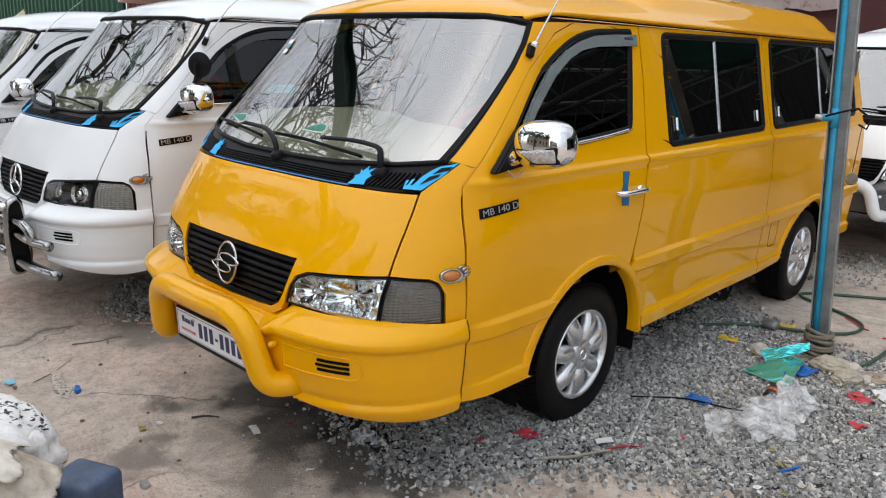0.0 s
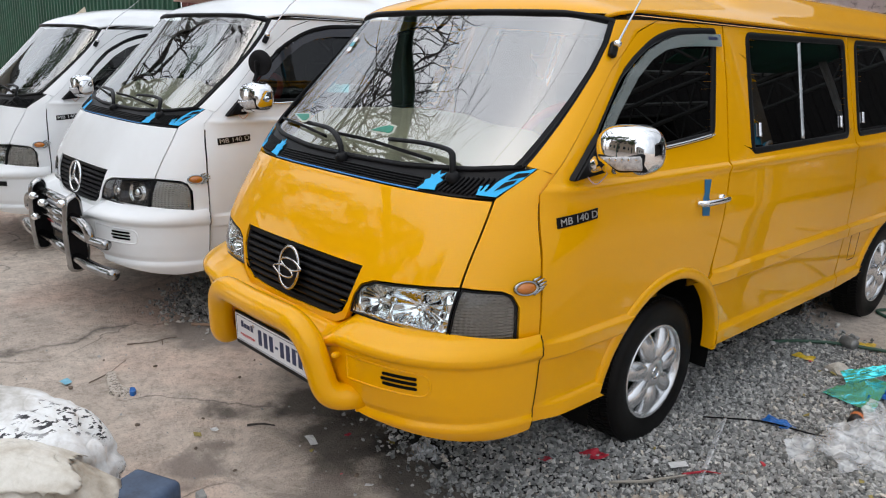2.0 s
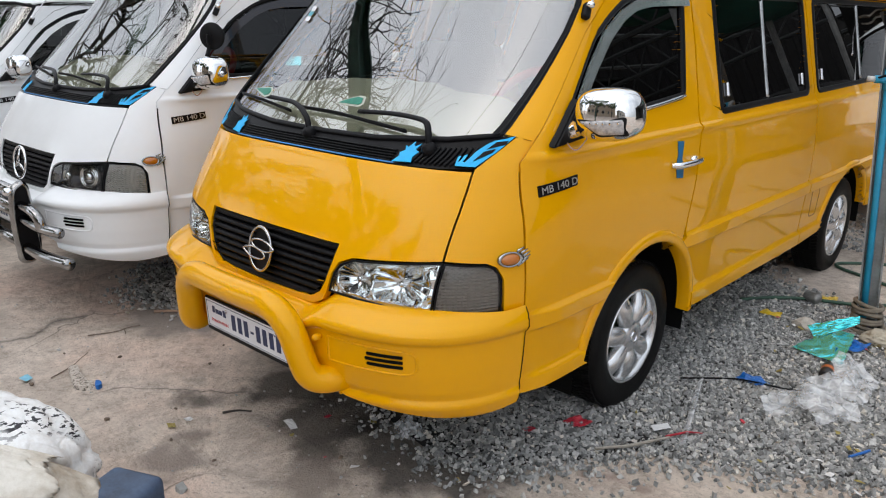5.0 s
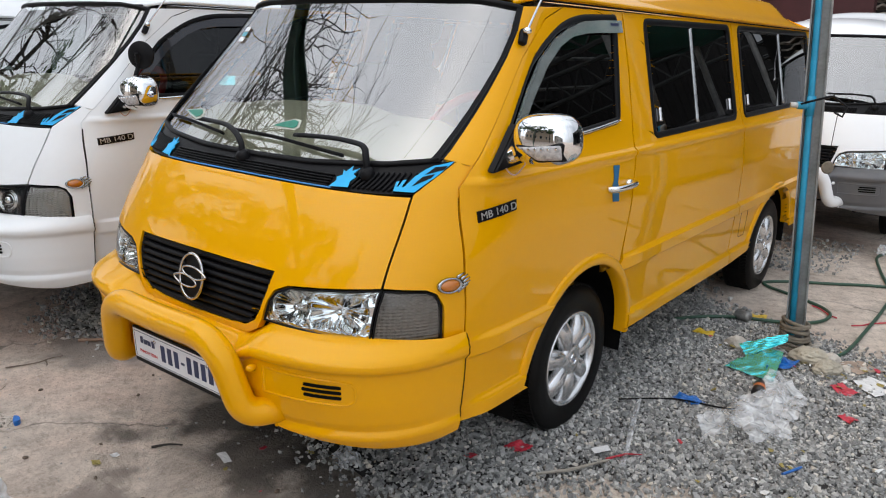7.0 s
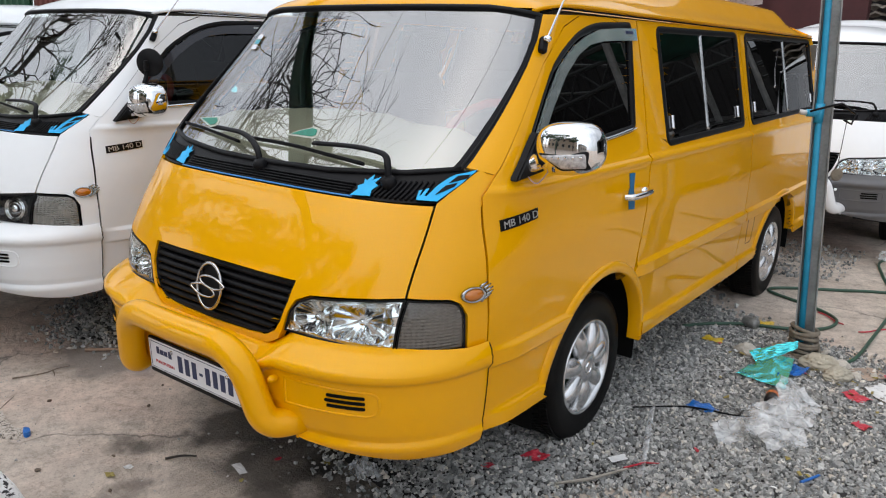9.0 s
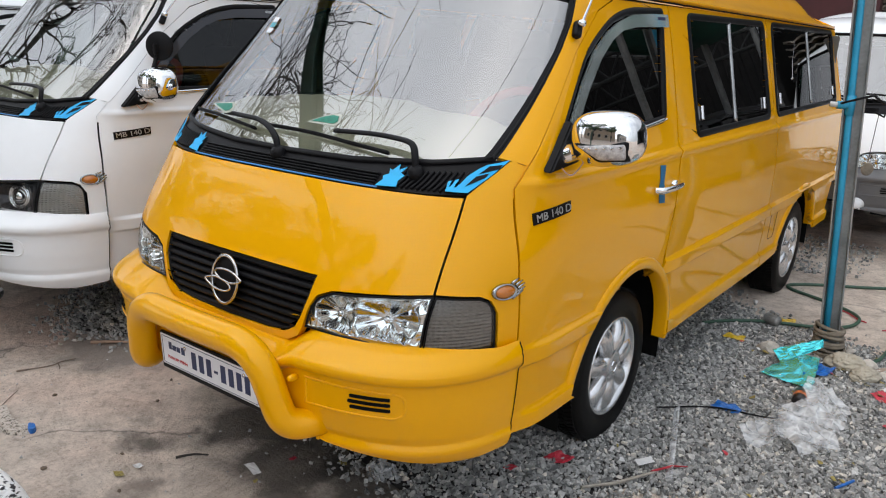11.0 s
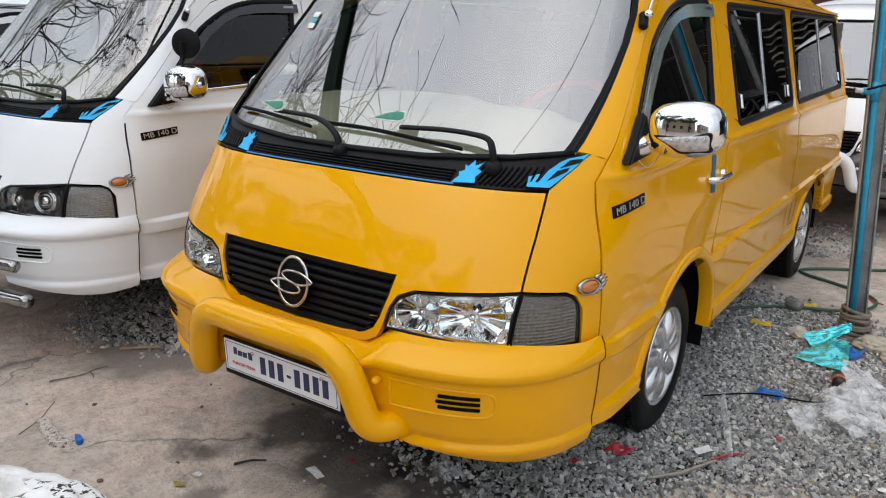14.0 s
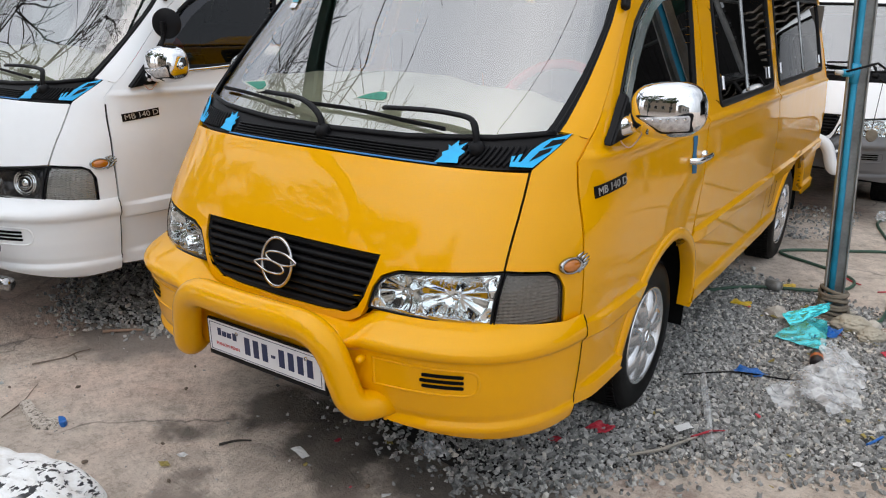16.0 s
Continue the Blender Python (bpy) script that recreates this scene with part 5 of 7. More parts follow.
# ---- ground ----
def soil():
    """Worn concrete: pinkish-grey slab, dust, dark damp patches, a dried oil stain and shade painted below the bumper.
    """
    m, nt, b = material("concrete_yard")
    c1 = ramp(nt, noise_tex(nt, 0.8, 9, 0.62), [(0.28, (0.48, 0.405, 0.34)), (0.5, (0.69, 0.595, 0.505)), (0.72, (0.80, 0.70, 0.60))])
    c2 = ramp(nt, noise_tex(nt, 7, 9, 0.72), [(0.32, (0.50, 0.48, 0.46)), (0.6, (1, 1, 1))])
    c = mixc(nt, 0.7, c1, c2, "MULTIPLY")
    speck = ramp(nt, noise_tex(nt, 75, 5, 0.85), [(0.30, (0.25, 0.24, 0.23)), (0.44, (1, 1, 1)), (0.66, (1, 1, 1)), (0.76, (1.0, 0.98, 0.95))])
    c = mixc(nt, 0.9, c, speck, "MULTIPLY")
    grit = ramp(nt, noise_tex(nt, 22, 8, 0.8), [(0.38, (0.62, 0.60, 0.58)), (0.52, (1, 1, 1))])
    c = mixc(nt, 0.75, c, grit, "MULTIPLY")
    c = mixc(nt, ramp(nt, noise_tex(nt, 0.45, 5, 0.6), [(0.48, (0, 0, 0)), (0.62, (0.8,) * 3)]), c, mixc(nt, 0.8, c, (1.0, 0.80, 0.74), "MULTIPLY"))
    co = nt.nodes.new("ShaderNodeTexCoord")
    bend, vor, add = (nt.nodes.new("ShaderNode" + k) for k in ("TexNoise", "TexVoronoi", "VectorMath"))
    bend.inputs["Scale"].default_value, bend.inputs["Detail"].default_value = 3.0, 6.0
    nt.links.new(co.outputs["Object"], bend.inputs["Vector"])
    add.operation = "MULTIPLY_ADD"
    nt.links.new(bend.outputs["Color"], add.inputs[0])
    add.inputs[1].default_value = (0.5, 0.5, 0.0)
    nt.links.new(co.outputs["Object"], add.inputs[2])
    vor.feature = "DISTANCE_TO_EDGE"
    vor.inputs["Scale"].default_value = 0.8
    nt.links.new(add.outputs[0], vor.inputs["Vector"])
    crack = ramp(nt, vor.outputs["Distance"], [(0.0, (0.35,) * 3), (0.006, (0.8,) * 3), (0.012, (1, 1, 1))])
    c = mixc(nt, ramp(nt, noise_tex(nt, 1.3, 4), [(0.42, (0, 0, 0)), (0.6, (1, 1, 1))]), c, mixc(nt, 1.0, c, crack, "MULTIPLY"))
    # the four darkest patches paint bumper shade into the damp soil there
    stain_and_shade_spots = (((-0.46, 0.33, 0.15), (0.11, 0.094, 0.08)), ((-0.62, 0.24, 0.10), (0.14, 0.12, 0.10)), ((-0.25, 0.06, 0.12), (0.20, 0.165, 0.14)), ((0.02, 0.54, 0.30), (0.06, 0.052, 0.044)), ((0.45, 0.74, 0.44), (0.04, 0.036, 0.032)), ((-0.30, 0.62, 0.26), (0.07, 0.06, 0.05)), ((0.15, 0.34, 0.14), (0.10, 0.085, 0.07)),
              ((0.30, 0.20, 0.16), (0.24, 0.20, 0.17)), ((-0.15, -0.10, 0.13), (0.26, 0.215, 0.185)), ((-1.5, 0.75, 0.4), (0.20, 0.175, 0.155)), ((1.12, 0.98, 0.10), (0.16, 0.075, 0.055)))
    for (x, y, r), col in stain_and_shade_spots:
        mp, ln, ad, nz = (nt.nodes.new("ShaderNode" + k) for k in ("Mapping", "VectorMath", "Math", "TexNoise"))
        mp.inputs["Location"].default_value = (-x, -y, -GZ)
        nt.links.new(co.outputs["Object"], mp.inputs[0])
        ln.operation = "LENGTH"
        nt.links.new(mp.outputs[0], ln.inputs[0])
        nz.inputs["Scale"].default_value, nz.inputs["Detail"].default_value = 5.0, 6.0
        nt.links.new(co.outputs["Object"], nz.inputs["Vector"])
        ad.operation = "MULTIPLY_ADD"
        nt.links.new(nz.outputs["Fac"], ad.inputs[0])
        ad.inputs[1].default_value = 0.5
        nt.links.new(ln.outputs["Value"], ad.inputs[2])
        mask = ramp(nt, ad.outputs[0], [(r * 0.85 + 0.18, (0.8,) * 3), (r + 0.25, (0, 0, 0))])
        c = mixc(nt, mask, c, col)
    nt.links.new(c, b.inputs["Base Color"])
    b.inputs["Roughness"].default_value = 0.82
    h = nt.nodes.new("ShaderNodeMath")
    h.operation = "MULTIPLY_ADD"
    nt.links.new(noise_tex(nt, 6, 6, 0.6), h.inputs[0])
    h.inputs[1].default_value = 2.0
    nt.links.new(noise_tex(nt, 45, 8, 0.75), h.inputs[2])
    bump(nt, b, h.outputs[0], 0.9, 0.014)
    return m


GZ = 0.025
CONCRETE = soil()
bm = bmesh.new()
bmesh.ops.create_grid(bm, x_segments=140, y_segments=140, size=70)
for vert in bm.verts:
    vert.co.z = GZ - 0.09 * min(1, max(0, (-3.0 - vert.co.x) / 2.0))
tagged(part("ground", bm, CONCRETE, smooth=True), "stained, worn, dusty concrete yard with shade painted below a bumper", "ground", kind="structure")


def stone_material():
    m, nt, b = material("crushed_stone")
    gi = nt.nodes.new("ShaderNodeNewGeometry")
    c = ramp(nt, gi.outputs["Random Per Island"], [(0.0, (0.12, 0.122, 0.120)), (0.25, (0.26, 0.262, 0.255)), (0.75, (0.44, 0.436, 0.42)), (0.93, (0.62, 0.61, 0.58)), (1.0, (0.72, 0.66, 0.57))])
    n = ramp(nt, noise_tex(nt, 60, 5, 0.7), [(0.3, (0.65, 0.65, 0.65)), (0.7, (1.1, 1.1, 1.08))])
    nt.links.new(mixc(nt, 0.8, c, n, "MULTIPLY"), b.inputs["Base Color"])
    b.inputs["Roughness"].default_value = 0.8
    bump(nt, b, noise_tex(nt, 120, 4, 0.7), 0.5, 0.004)
    return m


STONE = stone_material()
GRAVEL_EDGE = [(-2.5, 1.05), (-1.95, 0.60), (-1.35, 0.85), (-0.9, 1.1), (-0.45, 0.95), (-0.1, 0.72), (0.2, 0.66), (0.47, 0.60), (0.72, 0.66), (0.95, 0.95), (1.12, 1.22), (1.42, 1.36), (1.62, 1.48), (1.9, 1.62), (2.6, 1.9),
               (2.6, 3.25), (1.85, 3.24), (1.6, 3.30), (1.3, 3.42), (0.95, 3.46), (0.62, 3.7), (0.35, 4.6), (-0.6, 5.0), (-2.5, 4.0)]


def inside(x, y, poly):
    c = False
    for (x0, y0), (x1, y1) in zip(poly, poly[1:] + poly[:1]):
        if (y0 > y) != (y1 > y) and x < (x1 - x0) * (y - y0) / (y1 - y0) + x0:
            c = not c
    return c


def gravel():
    rnd = np.random.default_rng(7)
    cube = np.array([(x, y, z) for x in (-1, 1) for y in (-1, 1) for z in (-1, 1)], float)
    quads = ((0, 1, 3, 2), (4, 6, 7, 5), (0, 4, 5, 1), (2, 3, 7, 6), (0, 2, 6, 4), (1, 5, 7, 3))
    tri = np.array([t for q in quads for t in ((q[0], q[1], q[2]), (q[0], q[2], q[3]))])
    shapes = []
    for k in range(60):
        p = cube * 0.8 + rnd.uniform(-0.42, 0.42, size=(8, 3))
        p *= rnd.uniform(0.75, 1.25, size=(1, 3)) * np.array([[1.2, 0.9, 0.7]])
        shapes.append(p)
    vs, fs, n = [], [], 0
    regions = [(0.05, 0.4, 2.6, 3.7, 11000, 0.0069), (-2.5, 0.4, 0.05, 2.2, 5000, 0.0075), (-0.2, 3.3, 1.0, 4.9, 1900, 0.0085), (0.3, 4.9, 1.25, 6.1, 600, 0.0075)]
    edge = GRAVEL_EDGE
    for x0, y0, x1, y1, dens, size in regions:
        for _ in range(int((x1 - x0) * (y1 - y0) * dens)):
            x, y = rnd.uniform(x0, x1), rnd.uniform(y0, y1)
            j = 0.09 * rnd.normal(size=2)
            if y < 4.8 and not inside(x + j[0], y + j[1], edge):
                continue
            if -0.75 < x < 0.55 and 1.5 < y < 4.0 and rnd.random() < 0.75:
                continue
            if -0.35 < x < 0.45 and y < 1.0 and rnd.random() < (0.7 if y < 0.78 else 0.3):
                continue
            s = size * min(2.2, rnd.lognormal(0, 0.30))
            q = Euler(rnd.uniform(-1.4, 1.4, 2).tolist() + [rnd.uniform(0, 6.3)]).to_matrix()
            p = shapes[rnd.integers(60)] * s @ np.array(q).T
            z = GZ + s * 0.3 + rnd.uniform(0, 0.007)
            vs.append(p + (x, y, z))
            fs.append(tri + n)
            n += 8
    # strays on the slab
    for _ in range(1500):
        x, y = rnd.uniform(-2.5, 2.4), rnd.uniform(-0.7, 1.6)
        s = 0.0018 * rnd.lognormal(0, 0.6)
        p = shapes[rnd.integers(60)] * s
        vs.append(p + (x, y, GZ + s * 0.3))
        fs.append(tri + n)
        n += 8
    v, f = np.concatenate(vs), np.concatenate(fs)
    me = bpy.data.meshes.new("gravel")
    me.from_pydata(v.tolist(), [], f.tolist())
    me.materials.append(STONE)
    ob = new("gravel", me)
    return tagged(ob, "loose grey crushed stone spread over the yard", "gravel", kind="stuff")


gravel()
# near-black sheet below the stones: its colour supplies the shade in their gaps
GRAVEL_SHADE = plain("gravel_shade_sheet", (0.022, 0.020, 0.019), 0.95, var=0.4, scale=30, bumps=0.6)
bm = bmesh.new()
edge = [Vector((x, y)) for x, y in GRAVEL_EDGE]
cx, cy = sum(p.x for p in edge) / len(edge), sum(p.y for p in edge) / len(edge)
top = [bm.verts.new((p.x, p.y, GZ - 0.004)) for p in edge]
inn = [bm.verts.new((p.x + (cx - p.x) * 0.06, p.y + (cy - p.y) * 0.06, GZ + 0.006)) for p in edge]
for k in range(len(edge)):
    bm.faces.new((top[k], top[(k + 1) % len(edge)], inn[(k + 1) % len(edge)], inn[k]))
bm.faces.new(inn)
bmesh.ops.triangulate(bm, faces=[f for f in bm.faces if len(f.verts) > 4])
tagged(part("gravel_shade_sheet", bm, GRAVEL_SHADE), "near-black sheet that paints the shade between the loose stones", "gravel", kind="stuff")

# ---- post, hose and sacks ----
GALV = plain("galvanised_steel", (0.27, 0.28, 0.275), 0.5, 0.3, var=0.4, scale=7, bumps=0.15)
BLUEPIPE = plain("blue_plastic_pipe", (0.02, 0.30, 0.50), 0.4, var=0.2, scale=8)
ROPE = plain("old_rope", (0.20, 0.17, 0.13), 0.95, var=0.35, scale=20, bumps=0.5)
HOSE = plain("green_hose", (0.035, 0.085, 0.055), 0.45, var=0.25, scale=10)
WHITEPVC = plain("white_plastic", (0.6, 0.6, 0.58), 0.5, var=0.15)


def post():
    p = new("steel_post", None)
    base, lean = Vector((1.382, 3.16, 0)), Vector((-0.066, 0.0, 1.0))
    m = Matrix.Translation(base) @ Matrix.Shear("XY", 4, (0, 0))
    bm = bmesh.new()
    prof = [(-0.048, -0.05), (0.048, -0.05), (0.048, -0.043), (0.006, -0.040), (0.006, 0.040), (0.048, 0.043), (0.048, 0.05), (-0.048, 0.05), (-0.048, 0.043), (-0.006, 0.040), (-0.006, -0.040), (-0.048, -0.043)]
    turn = Matrix.Rotation(radians(101), 2)
    rows = []
    for z in (GZ - 0.02, 0.6, 1.2, 1.8, 2.4, 3.2, 4.2):
        o = base + lean * z
        rows.append([bm.verts.new((o.x + (turn @ Vector(c)).x, o.y + (turn @ Vector(c)).y, z)) for c in prof])
    for a, b in zip(rows, rows[1:]):
        for i in range(12):
            bm.faces.new((a[i], a[(i + 1) % 12], b[(i + 1) % 12], b[i]))
    part("column", bm, GALV, p)
    bm = bmesh.new()
    off = Vector((-0.010, -0.034, 0.0))
    tube(bm, [base + off + lean * z for z in (0.12, 0.8, 1.6, 2.6, 4.1)], 0.0165, 12)
    part("water_pipe", bm, BLUEPIPE, p, "blue plastic water pipe", smooth=True)
    c = base + off + lean * 1.375
    bm = bmesh.new()
    tube(bm, [c + Vector((0, 0, -0.05)), c + Vector((0, 0, 0.05))], 0.023, 12)
    tube(bm, [c, c + Vector((-0.055, -0.03, 0))], 0.02, 12)
    part("pipe_joint", bm, BLUEPIPE, p, smooth=True)
    bm = bmesh.new()
    tube(bm, [c + Vector((-0.05, -0.027, 0)), c + Vector((-0.085, -0.045, 0.003))], 0.014, 12)
    part("pipe_stub", bm, WHITEPVC, p, "white plastic pipe stub", smooth=True)
    bm = bmesh.new()
    o = base + lean * 1.40
    pts = [o + Vector((0.085 * math.cos(a), 0.085 * math.sin(a), 0.03 * math.cos(a))) for a in np.linspace(0, 6.5, 22)]
    tube(bm, pts + [o + Vector((0.16, 0.0, -0.02)), o + Vector((0.15, -0.03, -0.07)), o + Vector((0.11, -0.03, -0.05))], 0.006, 6)
    tube(bm, [o + Vector((0.125, -0.02, -0.05)), o + Vector((0.115, -0.02, -0.30))], 0.002, 5)
    part("cable", bm, BLACK, p, smooth=True)
    bm = bmesh.new()
    lathe(bm, [(0.0005, 0), (0.028, 0), (0.034, 0.006), (0.028, 0.012), (0.0005, 0.012)], 20, Matrix.Translation(o + Vector((0.115, -0.02, -0.335))) @ pose(0, 0, 0, 90, 0, 40))
    part("hanging_tag", bm, ROPE, p)
    bm = bmesh.new()
    rnd = random.Random(3)
    for k in range(13):
        z = 0.03 + 0.013 * k
        r = 0.062 + 0.012 * rnd.random() + 0.012 * (k < 4)
        o = base + lean * z
        tilt = rnd.uniform(-0.3, 0.3)
        tube(bm, [o + Vector((r * math.cos(a), r * math.sin(a), tilt * r * math.cos(a + k))) for a in np.linspace(0, 6.3, 20)], 0.011, 7)
    part("rope_wrap", bm, ROPE, p, "old rope wound round the foot", smooth=True)
    tagged(p, "galvanised steel post with a blue pipe", "post")


post()


def hose(pts, label):
    bm = bmesh.new()
    tube(bm, smooth_path([(x, y, GZ + 0.012 + h) for x, y, h in pts], 8), 0.0105, 10)
    tagged(part("garden_hose", bm, HOSE, smooth=True), label, "hose")


hose([(0.70, 3.12, 0.01), (0.82, 3.27, 0.012), (0.99, 3.40, 0.015), (1.23, 3.515, 0.012), (1.385, 3.70, 0), (1.417, 3.90, 0), (1.32, 4.04, 0), (1.12, 4.16, 0), (0.93, 4.26, 0), (0.90, 4.36, 0), (1.05, 4.50, 0), (1.30, 4.66, 0), (1.62, 4.85, 0), (2.6, 5.2, 0)],
     "long green hose looped over the concrete")
hose([(1.50, 3.06, 0.01), (1.56, 3.12, 0.012), (1.626, 3.24, 0.01), (1.65, 3.80, 0), (1.66, 4.3, 0), (1.64, 4.7, 0), (1.48, 5.3, 0), (1.40, 5.8, 0), (1.62, 6.1, 0), (2.3, 6.3, 0)], "green hose lying across the concrete")


def sack_cloth(name, low, mid, high, ink):
    """Woven plastic: pale cloth with soil smears, creases, a fine weave and torn dark print."""
    m, nt, b = material(name)
    c = ramp(nt, noise_tex(nt, 3.4, 6, 0.6), [(0.38, low), (0.48, mid), (0.56, high)])
    fine = ramp(nt, noise_tex(nt, 30, 6, 0.7), [(0.3, (0.78, 0.76, 0.72)), (0.6, (1, 1, 1))])
    c = mixc(nt, 0.7, c, fine, "MULTIPLY")
    co = nt.nodes.new("ShaderNodeTexCoord")
    mp = nt.nodes.new("ShaderNodeMapping")
    mp.inputs["Scale"].default_value = (1.0, 0.45, 1.0)
    flake = nt.nodes.new("ShaderNodeTexNoise")
    flake.inputs["Scale"].default_value, flake.inputs["Detail"].default_value, flake.inputs["Roughness"].default_value = 64.0, 3.0, 0.6
    nt.links.new(co.outputs["Object"], mp.inputs[0])
    nt.links.new(mp.outputs[0], flake.inputs["Vector"])
    d = ramp(nt, flake.outputs["Fac"], [(0.43, (0.03, 0.03, 0.035)), (0.46, (1, 1, 1))])
    where = ramp(nt, noise_tex(nt, 3.1, 2), [(0.60, (0, 0, 0)), (0.65, (ink,) * 3)])
    nt.links.new(mixc(nt, where, c, mixc(nt, 1.0, c, d, "MULTIPLY")), b.inputs["Base Color"])
    b.inputs["Roughness"].default_value = 0.6
    h = nt.nodes.new("ShaderNodeMath")
    h.operation = "MULTIPLY_ADD"
    crease = nt.nodes.new("ShaderNodeTexVoronoi")
    crease.feature = "DISTANCE_TO_EDGE"
    crease.inputs["Scale"].default_value = 5.0
    nt.links.new(noise_warp(nt, co, 0.25), crease.inputs["Vector"])
    nt.links.new(ramp(nt, crease.outputs["Distance"], [(0.0, (0, 0, 0)), (0.05, (1, 1, 1))]), h.inputs[0])
    h.inputs[1].default_value = 0.35
    nt.links.new(noise_tex(nt, 24, 6, 0.65), h.inputs[2])
    bump(nt, b, h.outputs[0], 0.5, 0.012)
    return m


def noise_warp(nt, co, amount):
    """Object coordinates pushed about by noise."""
    n, add = nt.nodes.new("ShaderNodeTexNoise"), nt.nodes.new("ShaderNodeVectorMath")
    n.inputs["Scale"].default_value = 6.0
    nt.links.new(co.outputs["Object"], n.inputs["Vector"])
    add.operation = "MULTIPLY_ADD"
    nt.links.new(n.outputs["Color"], add.inputs[0])
    add.inputs[1].default_value = (amount,) * 3
    nt.links.new(co.outputs["Object"], add.inputs[2])
    return add.outputs[0]


SACK = sack_cloth("white_woven_sack", (0.40, 0.38, 0.33), (0.70, 0.69, 0.67), (0.86, 0.87, 0.87), 1.0)
BEIGESACK = sack_cloth("beige_woven_sack", (0.36, 0.30, 0.23), (0.58, 0.53, 0.45), (0.72, 0.69, 0.62), 0.2)


def heap(name, c, r, turn, seed, mat, label, cat, fold=0.05, nu=120, nv=64, pw=2.0):
    """A slumped bag: a flattened round body with folds and creases."""
    vs, fs = [], []
    m = Matrix.Rotation(radians(turn), 3, "Z")
    for j in range(nv + 1):
        t = math.pi * j / nv
        for i in range(nu):
            a = 2 * math.pi * i / nu
            d = Vector((math.sin(t) * math.cos(a), math.sin(t) * math.sin(a), math.cos(t)))
            d = d * (abs(d.x) ** pw + abs(d.y) ** pw + abs(d.z) ** pw) ** (-1 / pw)
            ridge = (1 - abs(noise.noise(Vector((d.x * 1.6 + seed, d.y * 1.6, d.z * 3.4))))) ** 15 + 0.6 * (1 - abs(noise.noise(Vector((d.x * 3.1, d.y * 2.3 + seed, d.z * 2.0))))) ** 16
            k = 1 - fold * 2.6 * ridge + fold * 2.2 * noise.noise(d * 1.7 + Vector((seed, 0, 0))) + fold * 0.25 * abs(noise.noise(d * 4.2 + Vector((0, seed, 0)))) + fold * 0.08 * noise.noise(d * 11 + Vector((0, 0, seed)))
            k -= fold * 1.1 * (1 - abs(noise.noise(d * 2.6 + Vector((seed, seed, 0)))) * 4) if abs(noise.noise(d * 2.6 + Vector((seed, seed, 0)))) < 0.25 else 0
            edge = 0.30 + 0.22 * noise.noise(Vector((d.x * 1.3, d.y * 1.3, seed)))
            k += fold * 1.6 * min(1.0, max(0.0, (edge - d.z) / 0.05)) - fold * 1.6 * min(1.0, max(0.0, (edge - 0.45 - d.z) / 0.35))
            p = Vector((d.x * r[0], d.y * r[1], d.z * r[2])) * k
            p = m @ p
            vs.append((c[0] + p.x, c[1] + p.y, max(GZ + 0.002, c[2] + p.z)))
    for j in range(nv):
        for i in range(nu):
            fs.append((j * nu + i, (j + 1) * nu + i, (j + 1) * nu + (i + 1) % nu, j * nu + (i + 1) % nu))
    ob = link_mesh(name, vs, fs, mat)
    return tagged(ob, label, cat)


heap("sack", (-0.23, -0.915, 0.285), (0.57, 0.26, 0.28), 46, 3.1, SACK, "dirty white woven plastic sack lying full on the ground", "sack", 0.017, pw=2.6)


def folded_sack(c, r, turn, seed, mat, label):
    """An empty sack slumped in layers: each fold hangs over the one below it."""
    vs, fs, nu, nv = [], [], 140, 110
    m = Matrix.Rotation(radians(turn), 3, "Z")
    for j in range(nv + 1):
        t = math.pi * j / nv
        for i in range(nu):
            a = 2 * math.pi * i / nu
            d = Vector((math.sin(t) * math.cos(a), math.sin(t) * math.sin(a), math.cos(t)))
            d = d * (abs(d.x) ** 2.6 + abs(d.y) ** 2.6 + abs(d.z) ** 2.6) ** (-1 / 2.6)
            phase = 2.4 * d.z + 0.9 * noise.noise(Vector((d.x * 1.2 + seed, d.y * 1.2, 0.3))) + 0.10 * noise.noise(d * 2.0 + Vector((seed, 0, 4))) + 0.35 * d.y
            saw = phase % 1.0
            ledge = (1 - saw) ** 1.4 if saw > 0.08 else saw / 0.08
            ridge = (1 - abs(noise.noise(Vector((d.x * 2.2 + seed, d.y * 2.6, d.z * 5.0))))) ** 12
            k = 0.84 + 0.30 * ledge - 0.05 * ridge + 0.05 * noise.noise(d * 2.3 + Vector((0, seed, 0))) + 0.012 * noise.noise(d * 13)
            p = m @ Vector((d.x * r[0] * k, d.y * r[1] * k, d.z * r[2] * (0.96 + 0.04 * k) - 0.035 * ledge))
            vs.append((c[0] + p.x, c[1] + p.y, max(GZ + 0.002, c[2] + p.z)))
    for j in range(nv):
        for i in range(nu):
            fs.append((j * nu + i, (j + 1) * nu + i, (j + 1) * nu + (i + 1) % nu, j * nu + (i + 1) % nu))
    return tagged(link_mesh("sack", vs, fs, mat), label, "sack")


folded_sack((0.10, -0.86, 0.265), (0.39, 0.18, 0.265), 44, 8.4, BEIGESACK, "empty beige woven sack folded over against the white one")
BLUEDRUM = plain("blue_drum_plastic", (0.045, 0.072, 0.125), 0.5, var=0.5, scale=9, bumps=0.12)
bm = bmesh.new()
box(bm, (0.18, 0.15, 0.345), pose(0.355, -0.490, GZ + 0.172, 0, 0, 24), 0.025, 4)
tagged(part("plastic_canister", bm, BLUEDRUM, smooth=True), "dusty dark blue plastic canister beside the sacks", "canister")
PINK = plain("pink_plastic", (0.62, 0.10, 0.20), 0.35, var=0.35, scale=20)

